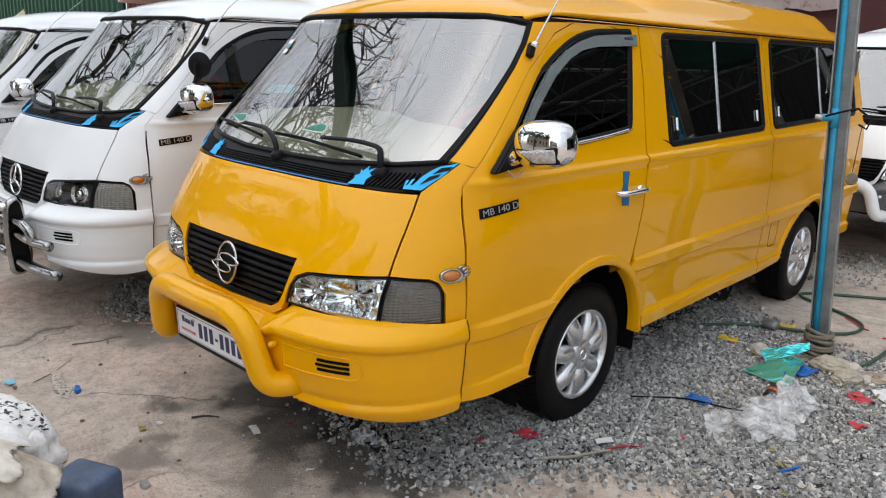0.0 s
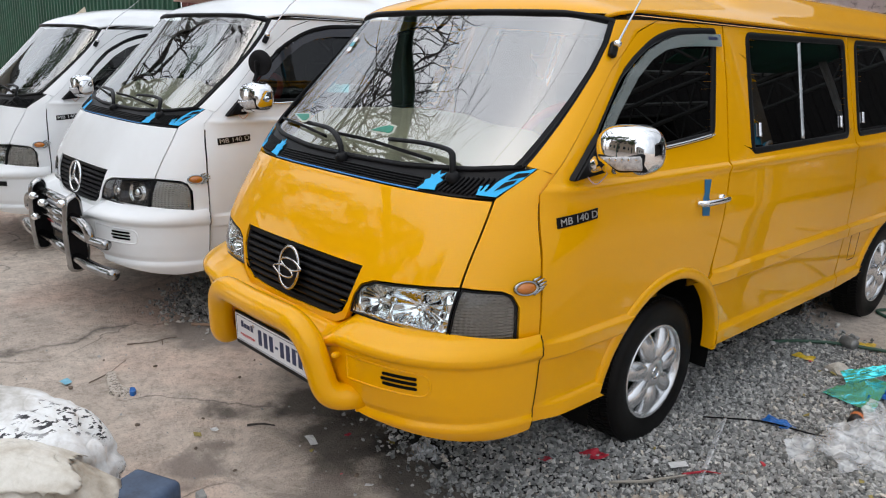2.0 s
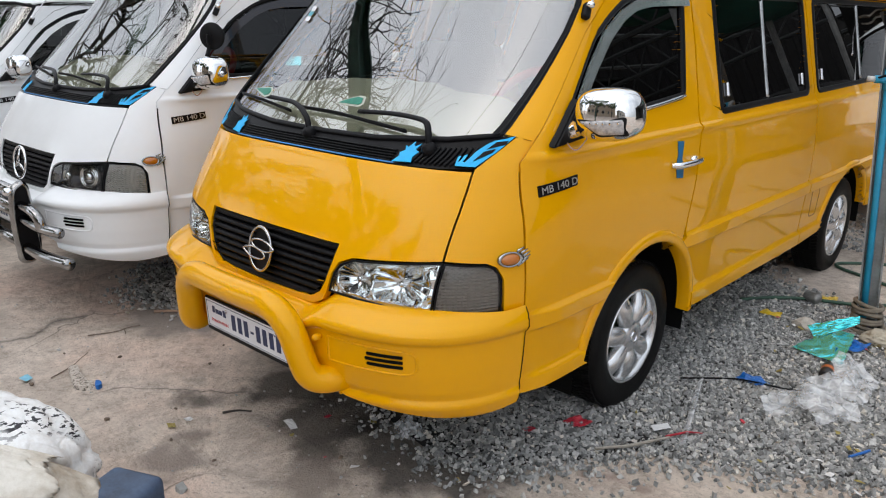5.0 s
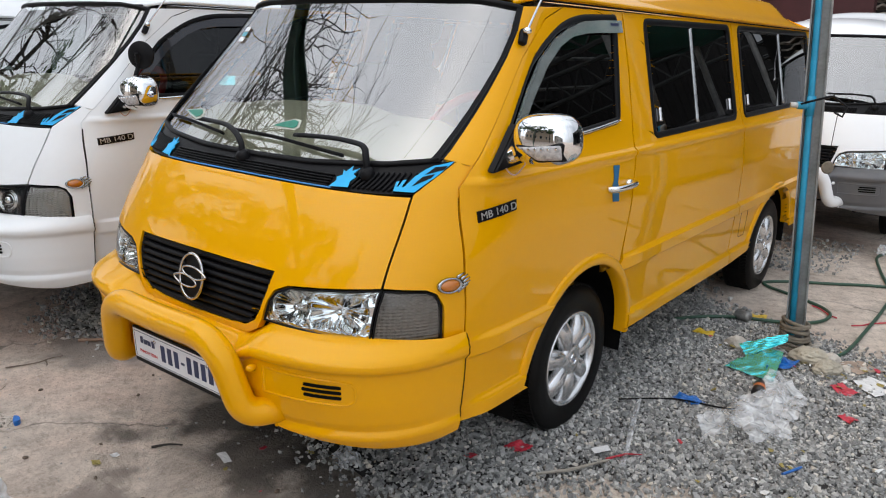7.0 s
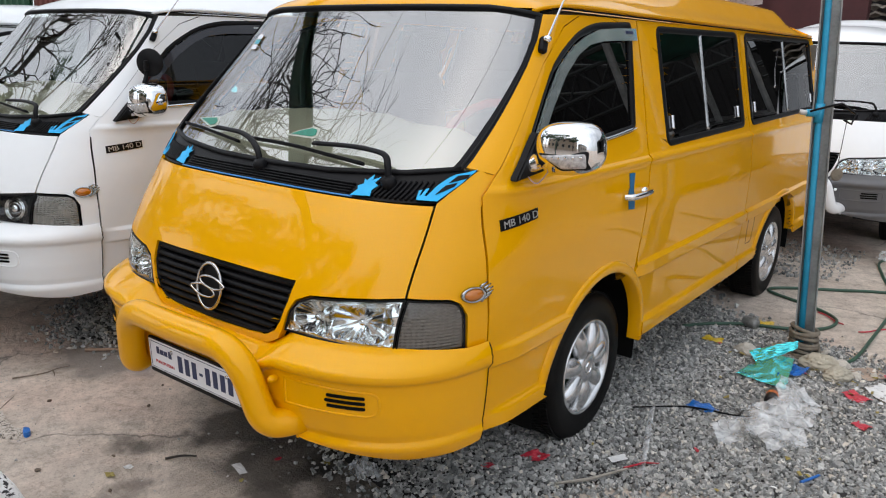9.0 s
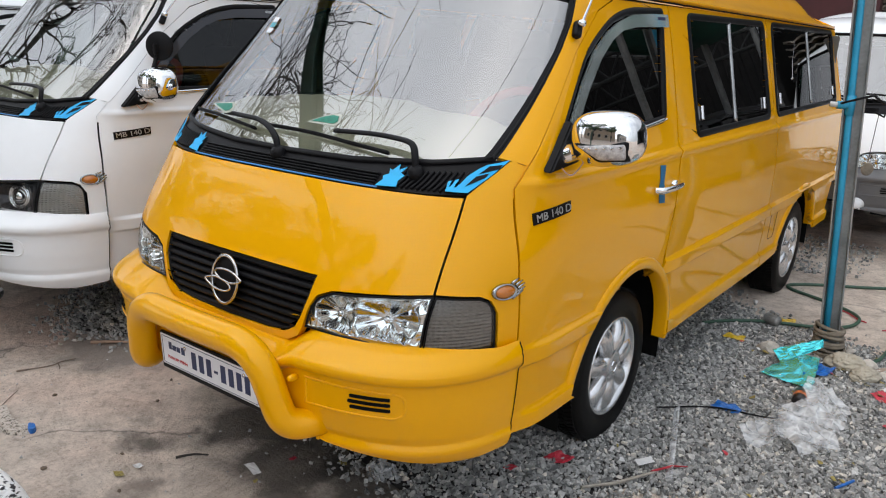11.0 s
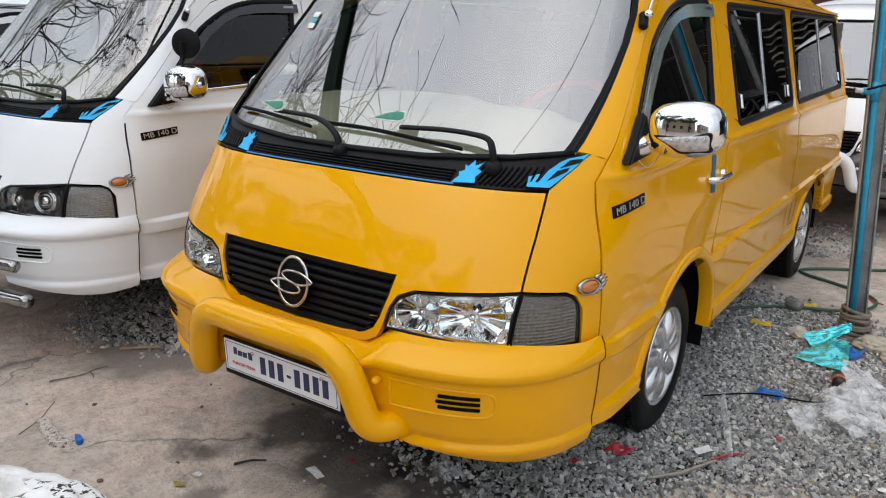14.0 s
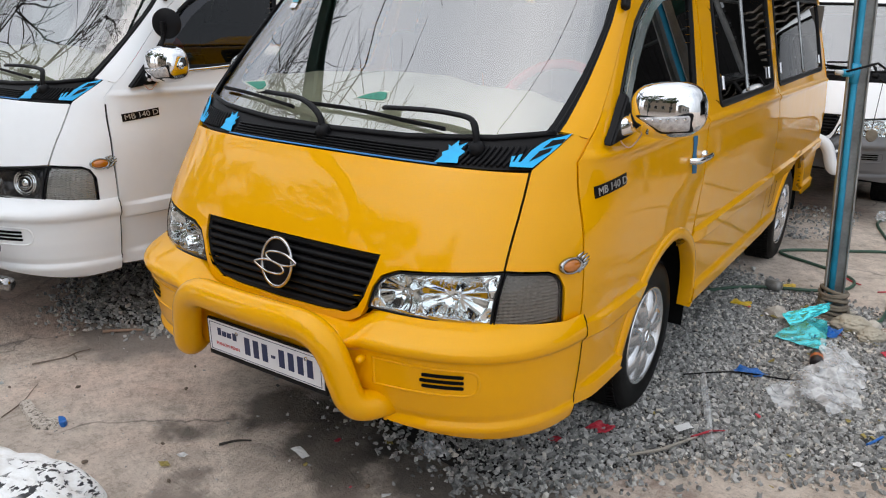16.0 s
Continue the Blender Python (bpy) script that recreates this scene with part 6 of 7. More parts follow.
# ---- litter ----
def crumple(name, pts, mat, label, cat, amp=0.02, lift=0.01, res=14, seed=1, height=0.0):
    """A crumpled sheet over a four-cornered patch of ground."""
    p = [Vector((x, y)) for x, y in pts]
    vs, fs = [], []
    for j in range(res + 1):
        for i in range(res + 1):
            u, w = i / res, j / res
            q = p[0] * (1 - u) * (1 - w) + p[1] * u * (1 - w) + p[2] * u * w + p[3] * (1 - u) * w
            n = noise.noise((q.x * 22 + seed, q.y * 22, seed)) + 0.6 * abs(noise.noise((q.x * 48, q.y * 48 + seed, 3)))
            jx = 0.25 * amp * noise.noise((q.x * 30, q.y * 30, seed + 9))
            dome = height * (math.sin(math.pi * u) * math.sin(math.pi * w)) ** 0.7
            vs.append((q.x + jx, q.y - jx, max(GZ + 0.008, GZ + lift + amp * (n + 0.35) + dome)))
    for j in range(res):
        for i in range(res):
            a = j * (res + 1) + i
            fs.append((a, a + 1, a + res + 2, a + res + 1))
    ob = link_mesh(name, vs, fs, mat, None, "", False)
    return tagged(ob, label, cat)


TEAL = plain("teal_foil", (0.12, 0.74, 0.78), 0.15, 0.75, var=0.06, scale=10)


def film():
    """Thin cloudy plastic: partly see-through, milky along its wrinkles."""
    m, nt, b = material("cloudy_plastic")
    b.inputs["Base Color"].default_value = (0.86, 0.88, 0.89, 1)
    b.inputs["Roughness"].default_value = 0.16
    tr, mx = nt.nodes.new("ShaderNodeBsdfTransparent"), nt.nodes.new("ShaderNodeMixShader")
    co = nt.nodes.new("ShaderNodeTexCoord")
    vo = nt.nodes.new("ShaderNodeTexVoronoi")
    vo.feature = "DISTANCE_TO_EDGE"
    vo.inputs["Scale"].default_value = 15.0
    nt.links.new(noise_warp(nt, co, 0.2), vo.inputs["Vector"])
    line = ramp(nt, vo.outputs["Distance"], [(0.0, (0.16,) * 3), (0.12, (0, 0, 0))])
    f = ramp(nt, noise_tex(nt, 9, 4, 0.6), [(0.36, (0.12,) * 3), (0.62, (0.58,) * 3)])
    nt.links.new(mixc(nt, 1.0, f, line, "ADD"), mx.inputs[0])
    nt.links.new(tr.outputs[0], mx.inputs[1])
    nt.links.new(b.outputs[0], mx.inputs[2])
    nt.links.new(mx.outputs[0], nt.nodes["Material Output"].inputs[0])
    bump(nt, b, vo.outputs["Distance"], 0.9, 0.02)
    return m


FILM = film()
PAPER = plain("white_paper", (0.68, 0.68, 0.67), 0.8, var=0.15, scale=30)
YELLOWWRAP = plain("yellow_wrapper", (0.62, 0.42, 0.03), 0.35, var=0.4, scale=40)
REDWRAP = plain("red_wrapper", (0.48, 0.03, 0.05), 0.4, var=0.3, scale=40)
BLUEWRAP = plain("blue_wrapper", (0.01, 0.12, 0.42), 0.3, var=0.4, scale=40)
RAG = plain("beige_rag", (0.42, 0.38, 0.30), 0.95, var=0.25, scale=12, bumps=0.4)
SKYBLUE = plain("pale_blue_card", (0.20, 0.48, 0.62), 0.6, var=0.2, scale=25)
WOOD = plain("grey_stick", (0.36, 0.33, 0.28), 0.85, var=0.3, scale=25, bumps=0.3)
LEAF = plain("dry_leaf", (0.30, 0.24, 0.07), 0.8, var=0.4, scale=30)



def draped(name, pts, heights, mat, label, cat, amp, freq, seed, res=26):
    """A thin sheet over a four-cornered patch with a height at each corner, buckled into sharp folds."""
    p = [Vector((x, y, GZ + h)) for (x, y), h in zip(pts, heights)]
    vs, fs = [], []
    for j in range(res + 1):
        for i in range(res + 1):
            u, w = i / res, j / res
            q = p[0] * (1 - u) * (1 - w) + p[1] * u * (1 - w) + p[2] * u * w + p[3] * (1 - u) * w
            f = 1 - 2 * abs(noise.noise((q.x * freq + seed, q.y * freq * 0.6, seed))) + 0.5 * (1 - 2 * abs(noise.noise((q.x * freq * 2.3, q.y * freq * 2.3 + seed, 3))))
            wob = 0.35 * amp * noise.noise((q.x * 24, q.y * 24, seed + 9))
            rim = 0.012 * noise.noise((u * 7 + seed, w * 7, 2))
            vs.append((q.x + wob + rim, q.y - wob - rim, max(GZ + 0.014, q.z + amp * (f - 0.35))))
    for j in range(res):
        for i in range(res):
            a = j * (res + 1) + i
            fs.append((a, a + 1, a + res + 2, a + res + 1))
    return tagged(link_mesh(name, vs, fs, mat, None, "", False), label, cat)


draped("foil_sheet", [(1.17, 2.60), (1.43, 2.56), (1.39, 2.90), (1.27, 2.94)], (0.02, 0.02, 0.06, 0.05), TEAL, "crumpled shiny teal foil by the post", "foil", 0.010, 4.0, 2, 22)
draped("foil_sheet", [(1.16, 2.87), (1.23, 2.79), (1.385, 2.985), (1.37, 3.02)], (0.06, 0.03, 0.10, 0.13), TEAL, "folded strip of shiny teal foil standing up", "foil", 0.006, 7.0, 5, 12)
crumple("foil_sheet", [(1.35, 2.70), (1.45, 2.78), (1.47, 2.92), (1.36, 2.88)], BLUEWRAP, "scrap of blue plastic by the foil", "plastic", 0.03, 0.02, 8, 8)
draped("plastic_bag", [(1.36, 2.12), (1.55, 1.80), (1.66, 2.00), (1.52, 2.36)], (0.05, 0.02, 0.03, 0.08), FILM, "crumpled clear plastic bag on the gravel", "bag", 0.034, 6.0, 3, 60)
draped("plastic_bag", [(1.27, 1.93), (1.36, 1.78), (1.50, 1.99), (1.42, 2.18)], (0.02, 0.02, 0.05, 0.05), FILM, "flattened end of a clear plastic bag", "bag", 0.022, 7.0, 6, 50)
draped("plastic_bag", [(1.42, 2.26), (1.64, 2.10), (1.62, 2.46), (1.40, 2.62)], (0.06, 0.03, 0.03, 0.05), FILM, "torn clear plastic film on the gravel", "bag", 0.034, 6.0, 9, 60)
pink = draped("plastic_bag", [(0.20, -1.02), (0.34, -0.92), (0.42, -0.80), (0.25, -0.88)], (0.30, 0.24, 0.25, 0.33), PINK, "crumpled pink plastic bag tucked beside the beige sack", "bag", 0.03, 12.0, 31, 22)
heap("rag", (1.50, 3.02, GZ + 0.035), (0.10, 0.085, 0.05), 20, 5.2, RAG, "dirty beige rag beside the post", "rag", 0.07, 60, 32)
heap("rag", (1.60, 2.93, GZ + 0.025), (0.09, 0.06, 0.04), 70, 7.7, RAG, "limp beige rag on the gravel", "rag", 0.07, 60, 32)
crumple("paper_scrap", [(1.035, 1.375), (1.065, 1.345), (1.105, 1.415), (1.075, 1.445)], PAPER, "small white paper card on the gravel", "paper", 0.002, 0.024, 4, 1)
crumple("wrapper", [(1.10, 2.075), (1.23, 2.06), (1.25, 2.12), (1.12, 2.13)], BLUEWRAP, "crumpled blue plastic wrapper", "wrapper", 0.02, 0.015, 10, 11)
crumple("wrapper", [(0.86, 2.99), (0.98, 2.98), (0.97, 3.06), (0.87, 3.06)], YELLOWWRAP, "torn yellow wrapper on the gravel", "wrapper", 0.015, 0.015, 7, 12)
crumple("wrapper", [(0.98, 3.44), (1.13, 3.50), (1.12, 3.60), (1.0, 3.56)], YELLOWWRAP, "flat yellow wrapper by the hose", "wrapper", 0.015, 0.012, 7, 13)
crumple("wrapper", [(0.74, 1.17), (0.83, 1.16), (0.85, 1.23), (0.77, 1.25)], REDWRAP, "torn red wrapper on the gravel", "wrapper", 0.018, 0.012, 8, 14)
crumple("wrapper", [(0.66, 1.00), (0.70, 0.99), (0.71, 1.03), (0.67, 1.04)], REDWRAP, "small red scrap on the gravel", "wrapper", 0.012, 0.012, 5, 15)
draped("plastic_bag", [(0.29, 0.60), (0.40, 0.57), (0.42, 0.69), (0.30, 0.71)], (0.03, 0.02, 0.03, 0.03), FILM, "small clear plastic bag by the bumper", "bag", 0.03, 16.0, 16, 22)
crumple("paper_scrap", [(-1.279, -0.240), (-1.220, -0.228), (-1.237, -0.193), (-1.296, -0.195)], SKYBLUE, "pale blue paper lying on the concrete", "paper", 0.004, 0.01, 5, 17)

def flat_cloth(name, pts, thick, mat, parent=None):
    """A limp piece of cloth with a rounded, uneven top."""
    bm = bmesh.new()
    line = rounded(pts, 0.02, 4)
    c = Vector((sum(p[0] for p in line) / len(line), sum(p[1] for p in line) / len(line)))
    low = [bm.verts.new((x, y, GZ + 0.001)) for x, y in line]
    top = [bm.verts.new((x + (c.x - x) * 0.10, y + (c.y - y) * 0.10, GZ + thick * (1 + 0.4 * noise.noise((x * 30, y * 30, 1))))) for x, y in line]
    for a in range(len(line)):
        bm.faces.new((low[a], low[(a + 1) % len(line)], top[(a + 1) % len(line)], top[a]))
    bm.faces.new(top)
    bmesh.ops.triangulate(bm, faces=[f for f in bm.faces if len(f.verts) > 4])
    bmesh.ops.recalc_face_normals(bm, faces=bm.faces)
    return part(name, bm, mat, parent)


def sock_cloth():
    m, nt, b = material("patterned_knit")
    c = ramp(nt, noise_tex(nt, 70, 3, 0.8), [(0.40, (0.10, 0.085, 0.07)), (0.48, (0.46, 0.40, 0.34)), (0.62, (0.55, 0.50, 0.44))])
    nt.links.new(c, b.inputs["Base Color"])
    b.inputs["Roughness"].default_value = 0.95
    return m


sock = tagged(flat_cloth("sock", [(-1.260, -0.033), (-1.248, 0.009), (-1.119, -0.025), (-1.028, -0.032), (-0.988, -0.004), (-0.935, -0.006), (-0.945, -0.067), (-1.008, -0.103), (-1.121, -0.073)], 0.014, sock_cloth()), "dirty patterned sock with a blue toe", "sock")
flat_cloth("sock_toe", [(-1.000, -0.009), (-0.979, 0.006), (-0.941, -0.003), (-0.925, -0.028), (-0.948, -0.037)], 0.019, BLUEWRAP, sock)["label"] = "blue sock toe"
crumple("leaf", [(-0.42, 0.025), (-0.385, 0.015), (-0.365, 0.04), (-0.40, 0.05)], LEAF, "dry yellow leaf on the concrete", "leaf", 0.012, 0.008, 6, 20)
crumple("paper_scrap", [(-0.41, 0.095), (-0.38, 0.09), (-0.37, 0.12), (-0.395, 0.12)], PAPER, "torn white paper on the concrete", "paper", 0.012, 0.008, 6, 21)
crumple("paper_scrap", [(-0.10, 0.37), (-0.02, 0.35), (-0.01, 0.38), (-0.08, 0.40)], PAPER, "pale dry leaf on the concrete", "leaf", 0.008, 0.008, 5, 22)
crumple("paper_scrap", [(1.72, 2.86), (1.86, 2.72), (1.95, 2.88), (1.80, 2.98)], PAPER, "torn white paper on the gravel", "paper", 0.015, 0.015, 7, 23)
crumple("wrapper", [(1.66, 2.70), (1.75, 2.64), (1.80, 2.72), (1.70, 2.78)], REDWRAP, "torn red wrapper near the post", "wrapper", 0.02, 0.015, 7, 24)
crumple("wrapper", [(1.76, 2.38), (1.82, 2.34), (1.85, 2.40), (1.78, 2.44)], REDWRAP, "small red wrapper on the gravel", "wrapper", 0.015, 0.015, 5, 25)
crumple("cardboard", [(1.60, 3.02), (1.74, 2.98), (1.86, 3.12), (1.70, 3.18)], plain("old_cardboard", (0.34, 0.26, 0.20), 0.9, var=0.3), "flattened scrap of old cardboard", "cardboard", 0.012, 0.012, 7, 26)
bm = bmesh.new()
tube(bm, [(0.96, 1.07, GZ + 0.02), (1.05, 1.17, GZ + 0.026), (1.13, 1.345, GZ + 0.022)], [0.011, 0.014, 0.010], 7, squash=0.5)
tagged(part("stick", bm, WOOD), "flat grey wooden stick on the gravel", "stick")
bm = bmesh.new()
tube(bm, [(1.12, 1.34, GZ + 0.024), (1.17, 1.42, GZ + 0.03), (1.215, 1.47, GZ + 0.022)], [0.010, 0.009, 0.003], 6, squash=0.5)
tagged(part("wrapper", bm, REDWRAP), "twisted red plastic strip by the stick", "wrapper")
bm = bmesh.new()
tube(bm, [(1.19, 1.34, GZ + 0.022), (1.10, 1.62, GZ + 0.028), (1.0, 1.92, GZ + 0.025)], 0.017, 8, squash=0.4)
tagged(part("plastic_strip", bm, FILM), "clear plastic strip lying on the gravel", "plastic strip")
bm = bmesh.new()
tube(bm, [(1.70, 1.70, GZ + 0.02), (1.745, 1.80, GZ + 0.022)], 0.006, 7)
tagged(part("straw", bm, BLUEWRAP), "short blue plastic straw on the gravel", "straw")
bm = bmesh.new()
tube(bm, smooth_path([(0.93, 1.86, GZ + 0.03), (1.05, 2.0, GZ + 0.02), (1.15, 2.06, GZ + 0.024), (1.34, 2.12, GZ + 0.02), (1.42, 2.20, GZ + 0.02)], 6), 0.004, 6)
tagged(part("cable_scrap", bm, BLACK), "thin black cable over the gravel", "cable")
bm = bmesh.new()
lathe(bm, [(0.0005, 0), (0.03, 0), (0.033, 0.004), (0.033, 0.08), (0.03, 0.088), (0.0005, 0.088)], 18, pose(0.98, 3.42, GZ + 0.045, 90, 0, 70))
tagged(part("drink_can", bm, plain("dirty_can", (0.3, 0.3, 0.29), 0.45, 0.5, var=0.5, scale=30), smooth=True), "dented grey drink can by the hose", "can")


bm = bmesh.new()
lathe(bm, [(0.0005, -0.058), (0.027, -0.058), (0.031, -0.052), (0.031, 0.052), (0.027, 0.060), (0.0005, 0.058)], 24, pose(1.415, 2.37, GZ + 0.05, 90, 0, 8))
can = part("drink_can", bm, plain("black_can", (0.03, 0.025, 0.025), 0.3, 0.3, var=0.4, scale=30), smooth=True)
bm = bmesh.new()
lathe(bm, [(0.0315, -0.012), (0.0315, 0.020)], 24, pose(1.415, 2.37, GZ + 0.05, 90, 0, 8))
part("can_band", bm, plain("orange_band", (0.55, 0.16, 0.05), 0.35, var=0.4, scale=60), can, "orange printed band", smooth=True)
tagged(can, "black drink can with an orange band", "can")
TWIG = plain("dry_twig", (0.16, 0.12, 0.09), 0.9, var=0.35, scale=30, bumps=0.3)


def twig(pts, r, mat, label, name="twig"):
    bm = bmesh.new()
    p = smooth_path([(x, y, GZ + z) for x, y, z in pts], 5)
    tube(bm, p, [r * (1 - 0.5 * k / len(p)) for k in range(len(p))], 6)
    tagged(part(name, bm, mat, smooth=True), label, "twig")


twig([(-1.55, 0.19, 0.008), (-1.49, 0.31, 0.012), (-1.50, 0.38, 0.01), (-1.49, 0.443, 0.008)], 0.004, TWIG, "thin forked dry twig on the concrete")
twig([(-1.50, 0.36, 0.010), (-1.45, 0.345, 0.009), (-1.436, 0.336, 0.006)], 0.004, TWIG, "short side shoot of a dry twig")
twig([(-1.188, -0.132, 0.006), (-1.24, -0.02, 0.008), (-1.30, 0.05, 0.008), (-1.348, 0.105, 0.006)], 0.0028, TWIG, "long thin dry twig beside the sock")
twig([(-0.336, 0.233, 0.010), (-0.30, 0.285, 0.014), (-0.259, 0.325, 0.010)], 0.006, plain("wet_twig", (0.03, 0.025, 0.02), 0.7, var=0.3), "dark wet twig by the oil stain")
twig([(-1.624, 0.595, 0.010), (-1.55, 0.67, 0.012), (-1.477, 0.737, 0.010)], 0.010, plain("pale_stick", (0.34, 0.22, 0.15), 0.8, var=0.3), "straight brown stick at the gravel's edge", "stick")


def pebble(x, y, s, turn, seed):
    bm = bmesh.new()
    bmesh.ops.create_icosphere(bm, subdivisions=2, radius=1.0)
    for v in bm.verts:
        v.co *= 1 + 0.35 * noise.noise(v.co * 1.3 + Vector((seed, 0, 0)))
    bmesh.ops.transform(bm, matrix=pose(x, y, GZ + 0.3 * s, 0, 0, turn) @ Matrix.Diagonal((s * 0.55, s * 0.36, s * 0.3, 1)), verts=bm.verts)
    tagged(part("pebble", bm, TWIG), "single small pebble on the concrete", "pebble", "loose pebbles on the slab")


for k, (x, y, s) in enumerate(((-1.185, -0.218, 0.026), (-0.639, -0.123, 0.022), (-1.188, 0.191, 0.02), (-0.806, 0.455, 0.02), (-0.30, -0.02, 0.018), (-0.52, 0.12, 0.015), (-0.05, 0.02, 0.016), (0.28, 0.36, 0.022), (-0.95, 0.62, 0.016), (-1.42, 0.02, 0.014))):
    pebble(x, y, s, 40 * k, k)


RUBBLE = plain("pale_rubble", (0.50, 0.46, 0.40), 0.95, var=0.3, scale=30, bumps=0.5)


def rubble(x, y, size, turn, seed):
    """A broken lump of plaster with flat faces."""
    bm = bmesh.new()
    bmesh.ops.create_icosphere(bm, subdivisions=2, radius=1.0)
    for vert in bm.verts:
        for k in range(5):
            d = Vector((noise.noise((k * 3.1 + seed, 0, 0)), noise.noise((0, k * 2.7 + seed, 0)), noise.noise((0, 0, k * 4.3 + seed)))).normalized()
            over = vert.co.dot(d) - 0.62
            if over > 0:
                vert.co -= d * over
    bmesh.ops.transform(bm, matrix=pose(x, y, GZ + 0.30 * size, 0, 0, turn) @ Matrix.Diagonal((size * 0.8, size * 0.55, size * 0.45, 1)), verts=bm.verts)
    tagged(part("rubble_lump", bm, RUBBLE), "broken pale lump of plaster by the post", "rubble", "rubble by the post")


for k, (x, y, size) in enumerate(((1.52, 3.14, 0.07), (1.60, 3.07, 0.09), (1.68, 3.00, 0.06), (1.57, 2.98, 0.05), (1.30, 3.22, 0.05), (1.75, 3.06, 0.05), (1.12, 2.96, 0.10), (1.48, 3.26, 0.05))):
    rubble(x, y, size, 55 * k, 1.7 * k + 0.4)
for pts in ([(1.28, 4.03, 0.008), (1.34, 3.98, 0.012), (1.41, 3.90, 0.010), (1.46, 3.88, 0.008)], [(1.56, 3.79, 0.008), (1.61, 3.82, 0.013), (1.65, 3.90, 0.012), (1.72, 4.00, 0.008)]):
    bm = bmesh.new()
    tube(bm, smooth_path([(x, y, GZ + h) for x, y, h in pts], 6), 0.005, 6)
    tagged(part("plastic_string", bm, REDWRAP, smooth=True), "thin red plastic string on the slab", "string")


def scraps():
    """Bits of paper, bark and plastic too small to count."""
    rnd = random.Random(12)
    for mat, label, n, pale in ((PAPER, "small pale paper and plastic scraps scattered on gravel", 60, 1), (REDWRAP, "small red plastic scraps scattered on gravel", 14, 0), (LEAF, "small brown leaf scraps scattered over the yard", 55, 0)):
        bm = bmesh.new()
        for _ in range(n):
            x, y = (rnd.uniform(0.85, 2.2), rnd.uniform(1.1, 3.3)) if rnd.random() < 0.75 else (rnd.uniform(-0.2, 0.9), rnd.uniform(0.3, 0.9))
            if rnd.random() < 0.4:
                x, y = rnd.gauss(1.6, 0.2), rnd.gauss(2.95, 0.14)
            s = rnd.uniform(0.005, 0.015)
            q = pose(x, y, GZ + 0.02 * (x > 0.8 and y > 1) + 0.006, rnd.uniform(-25, 25), rnd.uniform(-25, 25), rnd.uniform(0, 360))
            pts = [q @ Vector((s * rnd.uniform(0.6, 1.6) * a, s * rnd.uniform(0.4, 1) * b, 0.004 * rnd.uniform(-1, 1))) for a, b in ((-1, -1), (1, -1), (1.2, 0.6), (0, 1.2), (-1, 0.7))]
            v = [bm.verts.new(p) for p in pts]
            bm.faces.new(v)
        r = bmesh.ops.extrude_face_region(bm, geom=bm.faces[:])
        bmesh.ops.translate(bm, vec=(0, 0, 0.0012), verts=[g for g in r["geom"] if isinstance(g, bmesh.types.BMVert)])
        tagged(part("litter_scraps", bm, mat), label, "litter", kind="stuff")


scraps()

draped("plastic_bag", [(1.36, 5.74), (1.56, 5.70), (1.58, 5.92), (1.38, 5.94)], (0.03, 0.03, 0.05, 0.05), FILM, "white plastic bag lying on the slab", "bag", 0.04, 9.0, 41, 24)

# ---- walls and the yard around ----
GREENWALL = plain("green_sheet", (0.012, 0.075, 0.04), 0.55, var=0.3, scale=1.2, bumps=0.1)
RUSTWALL = plain("rust_red_sheet", (0.12, 0.035, 0.028), 0.7, var=0.35, scale=1.5, bumps=0.15)
PLASTER = plain("beige_plaster", (0.55, 0.46, 0.36), 0.9, var=0.12, scale=0.8, bumps=0.2)
MAROON = plain("maroon_paint", (0.06, 0.012, 0.014), 0.6, var=0.25, scale=2)
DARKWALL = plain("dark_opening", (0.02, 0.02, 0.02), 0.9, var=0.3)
TARP = plain("green_tarp", (0.015, 0.10, 0.075), 0.6, var=0.3, scale=2)
TIN = plain("old_tin_roof", (0.10, 0.10, 0.10), 0.6, 0.3, var=0.4, scale=2)
BARK = plain("grey_bark", (0.055, 0.047, 0.04), 0.9, var=0.3, scale=12, bumps=0.4)


def ribbed(name, x0, x1, y, z0, z1, mat, label, pitch=0.2, deep=0.03):
    """A wall of ribbed sheet with thickness."""
    vs, fs, xs = [], [], []
    x = x0
    while x < x1:
        for dx, d in ((0, 0), (pitch * 0.55, 0), (pitch * 0.65, deep), (pitch * 0.9, deep)):
            xs.append((min(x + dx, x1), d))
        x += pitch
    n = len(xs)
    for yy, sgn in ((y, -1), (y + 0.05, -1)):
        for z in (z0, z1):
            for x, d in xs:
                vs.append((x, yy + sgn * d, z))
    for i in range(n - 1):
        fs.append((i, i + 1, n + i + 1, n + i))
        fs.append((2 * n + i + 1, 2 * n + i, 3 * n + i, 3 * n + i + 1))
        fs.append((n + i, n + i + 1, 3 * n + i + 1, 3 * n + i))
    return tagged(link_mesh(name, vs, fs, mat, None, "", False), label, "wall", kind="structure")


